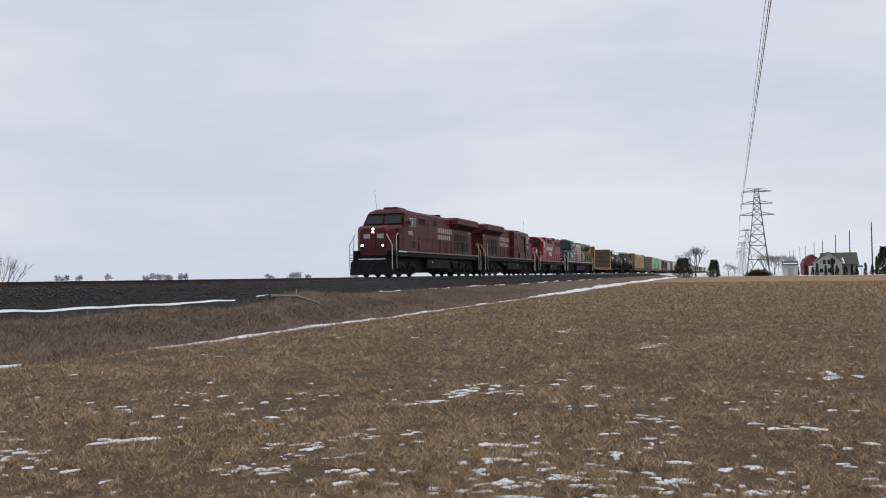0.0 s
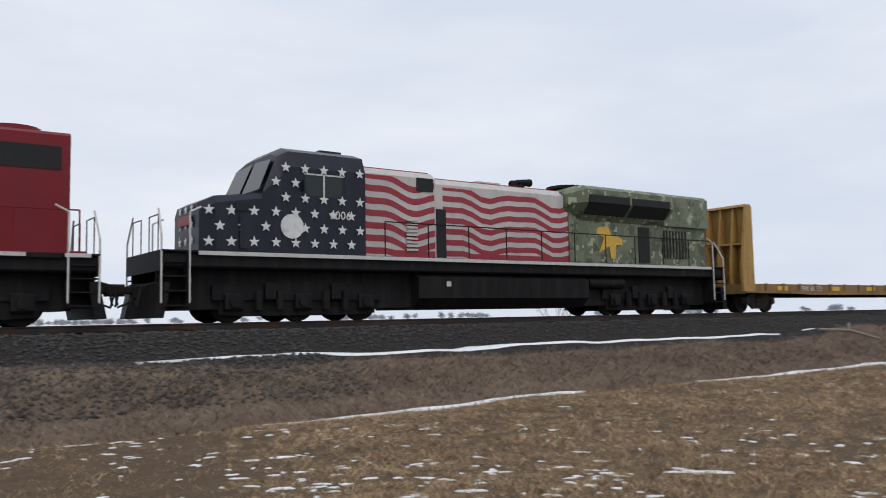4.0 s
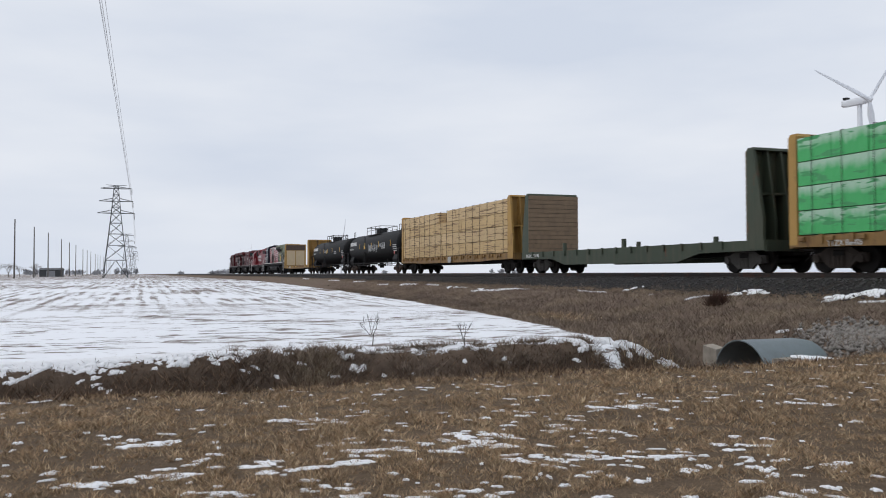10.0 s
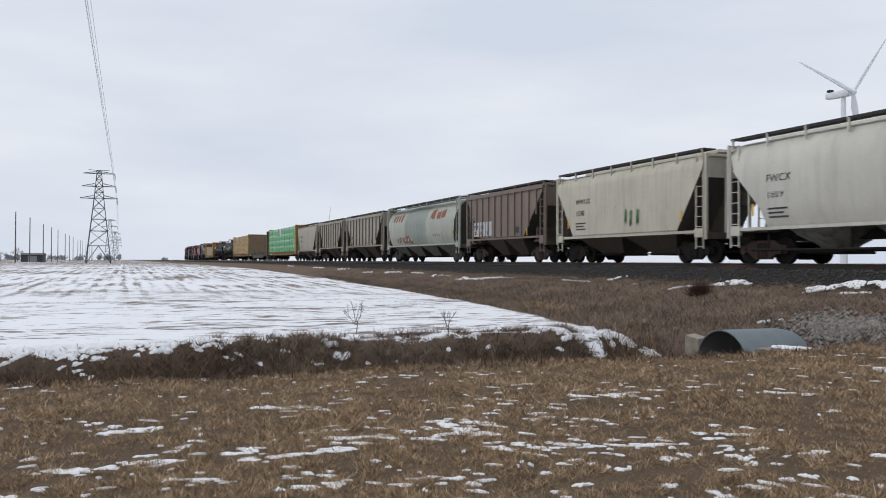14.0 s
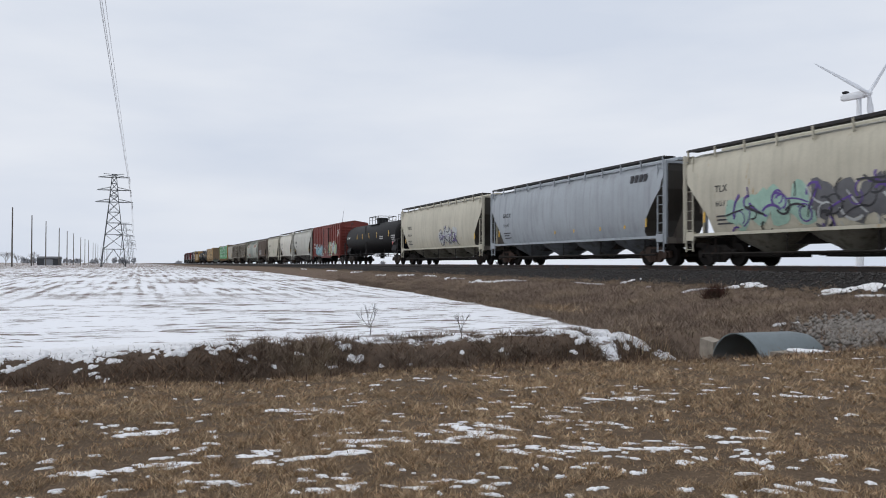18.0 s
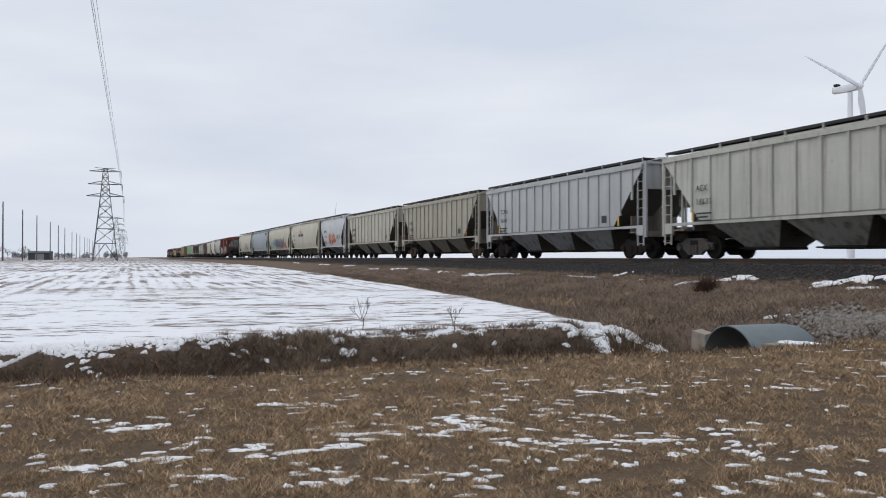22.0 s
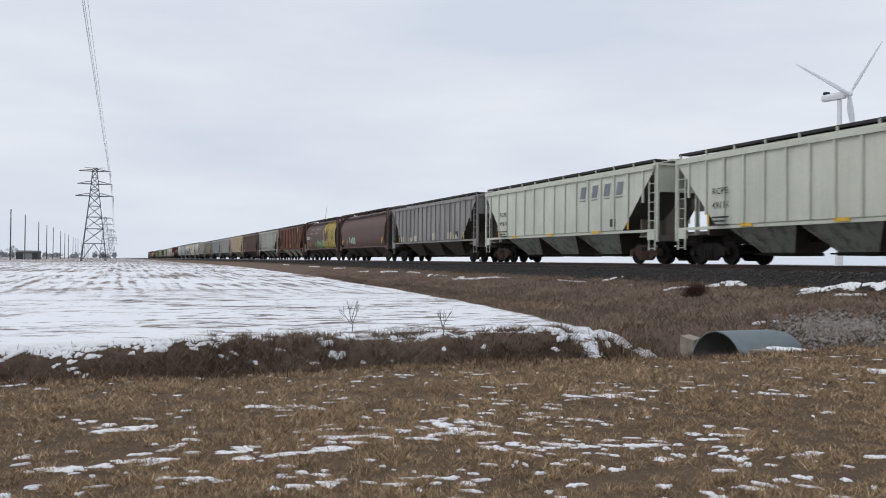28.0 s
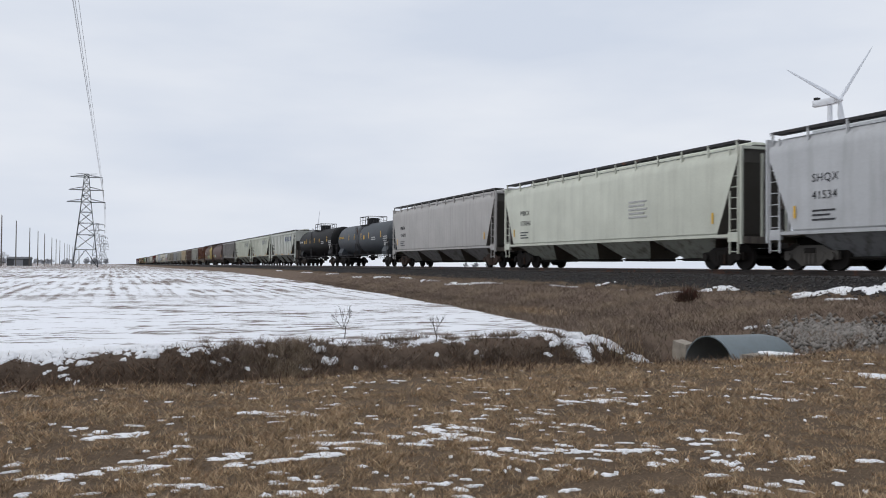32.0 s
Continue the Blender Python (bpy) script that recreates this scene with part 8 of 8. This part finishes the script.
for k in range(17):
    utility_pole(-220 - k * 41, -28.0 - 0.3 * (k % 3), 14.0 + 0.3 * (k % 3), POLEWOOD if k < 9 else POLEHAZED)
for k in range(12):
    utility_pole(248 + k * 40, -36.0 + 0.4 * (k % 2), 14.0 - 0.3 * (k % 2), POLEWOOD if k < 5 else POLEHAZED)

TURBINEWHITE = plain("white_turbine_paint", (0.76, 0.78, 0.81), 0.5, 0, 0.08, 0.3)


def wind_turbine(x, y, hub, reach, phi, swing, label):
    """swing is the rotor axis, turned from the line of sight towards the right and the viewer."""
    root = thing("wind_turbine", label, "wind turbine", "wind turbines")
    h = math.atan2(x, y)
    fwd, right = Vector((math.sin(h), math.cos(h), 0)), Vector((math.cos(h), -math.sin(h), 0))
    s = radians(swing)
    a = right * math.sin(s) - fwd * math.cos(s)
    u = right * math.cos(s) + fwd * math.sin(s)
    up = Vector((0, 0, 1))
    g = Geo()
    rows = []
    for k in range(7):
        q = k / 6
        r = (2.15 - 0.85 * q) * reach / 46
        rows.append([(r * math.cos(2 * math.pi * i / 20), r * math.sin(2 * math.pi * i / 20), -1 + q * (hub - 0.6)) for i in range(20)])
    part("tower", g.loft(rows), TURBINEWHITE, root, smooth=50)
    k = reach / 42
    c = up * hub
    rows = []
    for d, w, t in ((-9.4, 1.5, 1.4), (-8.9, 2.0, 1.9), (-2, 2.1, 2.1), (2.4, 2.1, 2.0), (3.5, 1.6, 1.6)):
        ring = []
        for i in range(16):
            q = 2 * math.pi * i / 16
            cx, cz = math.cos(q), math.sin(q)
            m = 1 / max(abs(cx), abs(cz)) * 0.5 + 0.5
            ring.append(c + a * d * k + u * (cx * m * w * k * 0.92) + up * (cz * m * t * k * 0.92 + 0.35 * k))
        rows.append(ring)
    part("nacelle", Geo().loft(rows), TURBINEWHITE, root, smooth=50)
    b = c - a * 7.4 * k + up * 2.2 * k
    part("cooler", Geo().add([b + a * p * 1.0 * k + u * q * 1.4 * k + up * r * 1.2 * k for p in (-1, 1) for q in (-1, 1) for r in (0, 1)],
                             ((0, 1, 3, 2), (4, 6, 7, 5), (0, 4, 5, 1), (2, 3, 7, 6), (0, 2, 6, 4), (1, 5, 7, 3))), MESH, root, "dark cooler housing on the nacelle")
    rows = []
    hubc = c + a * 5.2 * k + up * 0.35 * k
    for d, r in ((-1.6, 1.5), (-0.4, 1.75), (0.8, 1.5), (1.6, 0.9), (1.95, 0.2)):
        rows.append([hubc + a * d * k + u * (r * k * math.cos(2 * math.pi * i / 16)) + up * (r * k * math.sin(2 * math.pi * i / 16)) for i in range(16)])
    part("hub", Geo().loft(rows), TURBINEWHITE, root, smooth=50)
    for f in phi:
        w = radians(f)
        along = up * math.cos(w) + u * math.sin(w)
        side = u * math.cos(w) - up * math.sin(w)
        rows = []
        for q, chord, thick, sweep in ((0.02, 0.95, 0.95, 0), (0.06, 1.05, 0.95, 0), (0.18, 1.9, 0.62, 0.4), (0.4, 1.35, 0.4, 0.25), (0.7, 0.8, 0.22, 0.12), (0.92, 0.45, 0.12, 0.05), (1.0, 0.1, 0.05, 0)):
            base = hubc + along * (reach * q)
            tw = radians(-32 * (1 - q))
            cd = side * math.cos(tw) + a * math.sin(tw)
            nd = a * math.cos(tw) - side * math.sin(tw)
            rows.append([base + cd * (chord * k * math.cos(2 * math.pi * i / 12) + sweep * k) + nd * (thick * k * math.sin(2 * math.pi * i / 12)) for i in range(12)])
        part("blade", Geo().loft(rows), TURBINEWHITE, root, smooth=60)
    root.matrix_basis = pose(x, y, gz(x, y))


wind_turbine(-299.8, 318.3, 81.0, 39.3, (42, -76, 166), 55, "tall white three-bladed wind turbine beyond the track")
x, y = polar(-77, 1900)
wind_turbine(x, y, 80, 46, (10, 130, 250), 40, "distant white wind turbine on the horizon")
x, y = polar(67, 1500)
wind_turbine(x, y, 80, 46, (25, 145, 265), 30, "distant white wind turbine on the horizon")

# ---- trees and bushes ----
BARK = plain("grey_brown_bark", (0.10, 0.085, 0.07), 0.9, 0, 0.4, 6)
# twigs of far trees, greyed and lightened to paint the haze on them
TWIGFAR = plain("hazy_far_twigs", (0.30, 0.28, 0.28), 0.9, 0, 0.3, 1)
TWIG = plain("thin_grey_twigs", (0.13, 0.11, 0.10), 0.9, 0, 0.4, 4)
REDTWIG = blade_material("red_brown_twigs", [(0.05, 0.025, 0.02), (0.10, 0.045, 0.035), (0.07, 0.04, 0.03), (0.035, 0.02, 0.018)])
NEEDLE = blade_material("dark_evergreen_needles", [(0.012, 0.02, 0.014), (0.03, 0.042, 0.026), (0.02, 0.03, 0.02), (0.045, 0.05, 0.032)])
# horizon woods carry the haze in their pale blue-grey colour
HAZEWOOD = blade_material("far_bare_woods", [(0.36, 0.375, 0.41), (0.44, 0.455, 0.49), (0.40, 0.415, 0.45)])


def limbs(g, p, d, length, r, depth, rnd, spread=0.5):
    steps = 2
    q = p
    for i in range(steps):
        d = (d + Vector((rnd.uniform(-1, 1), rnd.uniform(-1, 1), rnd.uniform(-0.2, 0.7))) * 0.13).normalized()
        e = q + d * length / steps
        g.cyl(q, e, r * (1 - 0.25 * i / steps), 5 if depth > 1 else 3, r * (1 - 0.25 * (i + 1) / steps))
        q = e
    if depth == 0:
        return
    for k in range(3 if depth > 1 else 4):
        ax = Vector((rnd.uniform(-1, 1), rnd.uniform(-1, 1), rnd.uniform(-0.25, 0.6))).normalized()
        nd = (d + ax * spread * rnd.uniform(0.8, 1.5)).normalized()
        start = p + (q - p) * rnd.uniform(0.55, 1.0)
        limbs(g, start if k else q, nd, length * rnd.uniform(0.62, 0.82), r * 0.62, depth - 1, rnd, spread)


def bare_tree(x, y, h, seed, label="leafless grey-brown tree with a rounded crown", spread=0.55, depth=4, twig=TWIG, r=None):
    rnd = random.Random(seed)
    root = thing("bare_tree", label, "tree", "bare trees")
    r = r or h * 0.02
    part("trunk", Geo().cyl((0, 0, -0.2), (0.05, 0, h * 0.27), r * 1.25, 8, r), BARK, root, smooth=50)
    g = Geo()
    for k in range(4):
        a = k * 1.57 + rnd.uniform(-0.4, 0.4)
        limbs(g, Vector((0, 0, h * (0.2 + 0.06 * (k % 2)))), Vector((math.cos(a) * 0.6, math.sin(a) * 0.6, 0.95)).normalized(), h * 0.26, r * 0.7, depth, rnd, spread)
    part("crown", g, twig, root, "crown of fine bare branches")
    root.matrix_basis = pose(x, y, gz(x, y), 0, 0, rnd.uniform(0, 360))
    return root


def leafy(n, shape, rs, size):
    """Small leaf sprays filling a shape: shape gives places for random numbers."""
    P = shape(rs, n)
    A, B = rs.normal(size=(n, 3)), rs.normal(size=(n, 3))
    A /= np.linalg.norm(A, axis=1)[:, None]
    B /= np.linalg.norm(B, axis=1)[:, None]
    s = size * rs.uniform(0.5, 1.4, n)[:, None]
    V = np.stack([P - A * s, P + A * s * 0.8 + B * s * 0.3, P + B * s * 1.3], 1).reshape(-1, 3)
    return V, np.arange(3 * n).reshape(n, 3)


def tri_mesh(name, V, F, material):
    ob = scatter_mesh(name, material, "", "", V, F)
    me = ob.data
    bpy.data.objects.remove(ob)
    return me


def evergreen(x, y, h, w, seed, label, pointed=0.8, n=2600, name="evergreen_bush", group="evergreen bushes"):
    rs = np.random.RandomState(seed)

    def shape(rs, n):
        z = rs.rand(n) ** 0.8
        prof = (1 - pointed * z) * np.minimum(1, z * 7 + 0.45)
        a = rs.uniform(0, 2 * math.pi, n)
        lob = 1 + 0.16 * np.sin(3 * a + 5 * z + seed) + 0.14 * np.sin(7 * a - 9 * z) + 0.08 * rs.randn(n)
        r = prof * w / 2 * np.sqrt(rs.uniform(0.25, 1, n)) * lob
        return np.stack([r * np.cos(a), r * np.sin(a), z * h], 1)
    root = thing(name, label, "bush" if h < 5 else "tree", group)
    part("stem", Geo().cyl((0, 0, -0.2), (0, 0, h * 0.8), 0.04 * h, 6, 0.02), BARK, root)
    V, F = leafy(n, shape, rs, 0.055 * h ** 0.5 * 1.5)
    part("foliage", tri_mesh("foliage", V, F, NEEDLE), NEEDLE, root, "dense dark green foliage")
    root.matrix_basis = pose(x, y, gz(x, y))


x, y = polar(87.06, 200)
evergreen(x, y, 4.4, 5.2, 1, "broad dark evergreen bush beside the track", 0.55, 3600)
x, y = polar(88.98, 205)
evergreen(x, y, 4.0, 3.3, 2, "dark conical evergreen bush standing in the field", 0.6, 3000)
x, y = polar(87.85, 232)
bare_tree(x, y, 8.6, 3, depth=5)
for k in range(14):
    x, y = polar(94.05 + 0.37 * k + (0.12 if k % 3 else 0), 242)
    evergreen(x, y, (2.4, 2.9, 2.2, 3.1, 2.6, 4.6, 2.5)[k % 7], (1.0, 1.2, 1.1, 1.3)[k % 4], 10 + k, "small columnar evergreen in a garden row", 0.75, 700, "arborvitae", "row of garden evergreens")
x, y = polar(98.85, 262)
evergreen(x, y, 7.6, 5.0, 40, "tall dark evergreen tree beside the house", 0.75, 4200, "evergreen_tree", "")
x, y = polar(96.9, 252)
evergreen(x, y, 2.4, 3.4, 41, "rounded dark evergreen hedge bush by the house", 0.3, 1500)


def brush(x, y, h, w, seed, label, material, n=2200, group="brush thickets"):
    """A twiggy thicket: thin stems that fan out from the ground."""
    rs = np.random.RandomState(seed)
    bx, by = rs.normal(0, w * 0.22, n), rs.normal(0, w * 0.22, n)
    hh = h * rs.uniform(0.4, 1.05, n) * np.exp(-(bx ** 2 + by ** 2) / (w * 0.6) ** 2)
    a = rs.uniform(0, 2 * math.pi, n)
    tipx, tipy = bx * 1.5 + 0.25 * h * np.cos(a), by * 1.5 + 0.25 * h * np.sin(a)
    q = rs.uniform(0, 2 * math.pi, n)
    t = 0.012 * max(1, h)
    V = np.stack([np.stack([bx - t * np.cos(q), by - t * np.sin(q), np.zeros(n) - 0.05], 1), np.stack([bx + t * np.cos(q), by + t * np.sin(q), np.zeros(n) - 0.05], 1), np.stack([tipx, tipy, hh], 1)], 1)
    me = tri_mesh("brush", V.reshape(-1, 3), np.arange(3 * n).reshape(n, 3), material)
    ob = tagged(part("brush", me, material), label=label, category="bush", group=group)
    ob.matrix_basis = pose(x, y, gz(x, y))


brush(243, -7.3, 2.3, 5.4, 5, "red-brown leafless brush round the tower's feet", REDTWIG, 5000)
for hd, d, hh, w in ((92.1, 330, 8.5, 7), (92.7, 335, 8.0, 8), (93.2, 340, 8.3, 8), (93.7, 345, 7.6, 7), (89.9, 300, 4.6, 5), (90.3, 320, 3.6, 5)):
    x, y = polar(hd, d)
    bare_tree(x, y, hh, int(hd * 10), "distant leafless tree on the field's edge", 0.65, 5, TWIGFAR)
for hd, d, hh in ((-97.6, 380, 6.5), (-98.2, 390, 6.0), (-96.1, 420, 6.5), (-97.0, 410, 5.0), (-99.2, 385, 7.0)):
    x, y = polar(hd, d)
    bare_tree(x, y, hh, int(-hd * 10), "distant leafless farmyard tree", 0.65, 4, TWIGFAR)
x, y = polar(43.4, 44)
bare_tree(x, y, 3.3, 71, "thin leafless sapling beyond the track", 0.22, 3, r=0.03)
bare_tree(-18.4, 5.0, 0.95, 73, "small leafless sapling in the snow beside the ditch", 0.35, 2, r=0.009)
bare_tree(-17.7, 6.9, 0.8, 74, "small leafless sapling in the snow beside the ditch", 0.35, 2, r=0.008)
brush(-20.7, 16.05, 0.52, 0.62, 7, "dark brown dead shrub on the embankment slope", REDTWIG, 520)
g = Geo().tube([(28.0, 16.5, gz(28.0, 16.5) + 0.12), (29.2, 16.1, gz(29.2, 16.1) + 0.08), (30.2, 15.6, gz(30.2, 15.6) + 0.05)], 0.045, 6).tube([(29.2, 16.1, gz(29.2, 16.1) + 0.08), (29.6, 16.3, gz(29.6, 16.3) + 0.22)], 0.025, 5)
tagged(part("fallen_branch", g, plain("bleached_branch_wood", (0.30, 0.27, 0.23), 0.9)), label="bleached fallen branch lying on the bank", category="branch")

# far woods along the horizon, patchy
rs = np.random.RandomState(15)
VV = []
for k in range(1500):
    hd = rs.uniform(-115, 115)
    dens = noise.noise(Vector((hd * 0.16, 3.0, 0.5))) + 0.4 * noise.noise(Vector((hd * 0.7, 1.0, 0.2)))
    if 52 < hd < 62:
        dens += 0.5
    if -72 < hd < -5:
        dens -= 0.6
    if dens < rs.uniform(-0.1, 0.45):
        continue
    d = rs.uniform(1300, 1700)
    cx, cy = polar(hd, d)
    h, w = rs.uniform(5, 11), rs.uniform(6, 16)
    n = 70
    q = rs.normal(size=(n, 3))
    q /= np.linalg.norm(q, axis=1)[:, None]
    q *= rs.uniform(0.3, 1, (n, 1))
    C = np.stack([cx + q[:, 0] * w / 2, cy + q[:, 1] * w / 2, h * 0.5 + q[:, 2] * h * 0.5 + 0.5], 1)
    A, B = rs.normal(size=(n, 3)) * 1.1, rs.normal(size=(n, 3)) * 1.1
    VV.append(np.stack([C - A, C + A, C + B * 1.5], 1).reshape(-1, 3))
V = np.concatenate(VV)
scatter_mesh("far_woods", HAZEWOOD, "bare woods along the horizon, coloured pale blue-grey for haze", "woods", V, np.arange(len(V)).reshape(-1, 3))

# ---- farmstead ----
SIDING = plain("cream_house_siding", (0.42, 0.41, 0.37), 0.7, 0, 0.12, 1.5)
SHINGLE = plain("grey_brown_roof_shingle", (0.105, 0.095, 0.085), 0.9, 0, 0.3, 3)
SHEDWHITE = plain("white_shed_siding", (0.62, 0.63, 0.64), 0.7, 0, 0.1, 1.5)
BARNRED = plain("maroon_barn_boards", (0.16, 0.03, 0.035), 0.8, 0, 0.2, 2)
DARKSHED = plain("dark_weathered_shed_metal", (0.07, 0.075, 0.08), 0.8, 0, 0.3, 1)


def window_on(root, x, y, z, w, h):
    o = part("window", Geo().box(x - 0.05, x + 0.02, y - w / 2, y + w / 2, z, z + h), GLASS, root, "dark house window")
    part("window_frame", Geo().box(x - 0.07, x - 0.04, y - w / 2 - 0.1, y + w / 2 + 0.1, z + h, z + h + 0.1).box(x - 0.07, x - 0.04, y - w / 2 - 0.1, y + w / 2 + 0.1, z - 0.1, z), SHEDWHITE, o)


def gable_block(root, x0, x1, y0, y1, eave, ridge, wall, roof, axis_x=True, over=0.35, name="wall"):
    """Walls with gables and a thick roof of two slopes."""
    m = (y0 + y1) / 2 if axis_x else (x0 + x1) / 2
    if axis_x:
        part(name, Geo().prism_x([(y0, 0), (y0, eave), (m, ridge), (y1, eave), (y1, 0)], x0, x1), wall, root)
        for a in (y0, y1):
            s = 1 if a > m else -1
            k = (ridge - eave) / abs(a - m)
            part("roof", Geo().prism_x([(m, ridge + 0.02), (a + s * over, eave - k * over + 0.02), (a + s * over, eave - k * over + 0.22), (m, ridge + 0.22)], x0 - over, x1 + over), roof, root)
    else:
        part(name, Geo().prism_y([(x0, 0), (x0, eave), (m, ridge), (x1, eave), (x1, 0)], y0, y1), wall, root)
        for a in (x0, x1):
            s = 1 if a > m else -1
            k = (ridge - eave) / abs(a - m)
            part("roof", Geo().prism_y([(m, ridge + 0.02), (a + s * over, eave - k * over + 0.02), (a + s * over, eave - k * over + 0.22), (m, ridge + 0.22)], y0 - over, y1 + over), roof, root)


house = thing("farmhouse", "cream two-storey farmhouse with a grey-brown shingled roof", "house")
gable_block(house, 246, 255, -29.2, -21.4, 4.6, 7.5, SIDING, SHINGLE)
gable_block(house, 247.2, 256.2, -34.0, -23.6, 3.6, 7.3, SIDING, SHINGLE, axis_x=False, name="wing_wall")
for y in (-23.9, -25.3, -26.7):
    window_on(house, 246, y, 3.6, 0.9, 1.6)
for y in (-23.0, -25.4, -27.8):
    window_on(house, 246, y, 0.9, 1.0, 1.4)
for y in (-30.4, -32.4):
    window_on(house, 247.2, y, 1.1, 1.0, 1.4)
part("porch_roof", Geo().prism_y([(244.6, 2.5), (247.45, 3.0), (247.45, 3.2), (244.6, 2.7)], -35.2, -29.4), SHINGLE, house)
for y in (-30.0, -32.4, -34.8):
    part("porch_post", Geo().box(244.8, 244.95, y - 0.08, y + 0.08, 0, 2.55), SHEDWHITE, house)
part("snow", Geo().add([(247.2, -29.35, 3.75), (247.2, -30.2, 3.75), (249.4, -29.4, 5.3), (249.6, -29.9, 5.6), (247.2, -29.35, 4.05), (247.2, -30.2, 4.05), (249.4, -29.4, 5.6), (249.6, -29.9, 5.9)],
                       ((0, 1, 3, 2), (4, 6, 7, 5), (0, 4, 5, 1), (2, 3, 7, 6), (0, 2, 6, 4), (1, 5, 7, 3))), SNOW, house, "wedge of snow left in the roof valley")
house.matrix_basis = pose(246, -22.0, 0.42) @ Matrix.Scale(0.82, 4) @ pose(-246, 21.4, 0)

shed = thing("garden_shed", "small white shed with a dark snow-edged roof", "shed")
part("wall", Geo().box(238, 241.5, -16.8, -13.3, 0, 2.9), SHEDWHITE, shed)
part("roof", Geo().prism_y([(237.6, 2.85), (239.75, 3.7), (241.9, 2.85), (241.9, 3.05), (239.75, 3.9), (237.6, 3.05)], -17.0, -13.1), DARKSHED, shed)
part("snow", Geo().prism_y([(237.7, 3.09), (238.3, 3.33), (238.3, 3.41), (237.7, 3.17)], -16.8, -13.3), SNOW, shed, "strip of snow along the roof edge")
part("door", Geo().box(237.94, 238.02, -15.7, -14.4, 0.05, 2.1), SIDING, shed)
shed.matrix_basis = pose(0, 0, 0.42)

barn = thing("barn", "small maroon barn with a steep gambrel roof", "barn")
out = [(-26.0, 0), (-26.0, 3.0), (-25.4, 4.8), (-23.6, 6.1), (-21.8, 4.8), (-21.2, 3.0), (-21.2, 0)]
part("wall", Geo().prism_x(out, 276, 286), BARNRED, barn)
ro = [(-26.3, 2.9), (-25.6, 4.9), (-23.6, 6.35), (-21.6, 4.9), (-20.9, 2.9), (-21.2, 3.0), (-21.8, 4.8), (-23.6, 6.1), (-25.4, 4.8), (-26.0, 3.0)]
part("roof", Geo().prism_x(ro, 275.6, 286.4), plain("faded_red_barn_roof", (0.20, 0.05, 0.055), 0.8), barn)
part("door", Geo().box(275.93, 276.02, -24.6, -22.6, 0, 2.8), SHEDWHITE, barn)
barn.matrix_basis = pose(0, 0, 0.42)

x, y = polar(-95.2, 352)
far_shed = thing("machine_shed", "long low dark metal shed far across the snowy field", "shed")
part("wall", Geo().box(-4, 4, -3.9, 3.9, 0, 2.6), DARKSHED, far_shed)
part("roof", Geo().prism_y([(-4.3, 2.55), (0, 3.2), (4.3, 2.55), (4.3, 2.7), (0, 3.4), (-4.3, 2.7)], -4.1, 4.1), LATTICE, far_shed)
part("door", Geo().box(3.97, 4.04, -1.5, 1.5, 0, 2.3), LATTICE_HAZED, far_shed)
far_shed.matrix_basis = pose(x, y, gz(x, y) - 0.05)


# ---- what moves ----
SPEED, GAIN = 25.973, 0.0035     # metres a second, and a second more each second


def motions():
    for x, ob, turned in TRAIN:
        walk(ob, [(t, pose(x - SPEED * t - GAIN * t * t / 2, TRACK_Y, RAIL_Z, 0, 0, 180 if turned else 0)) for t in (0, 8, 16, 24, 32)])


motions()
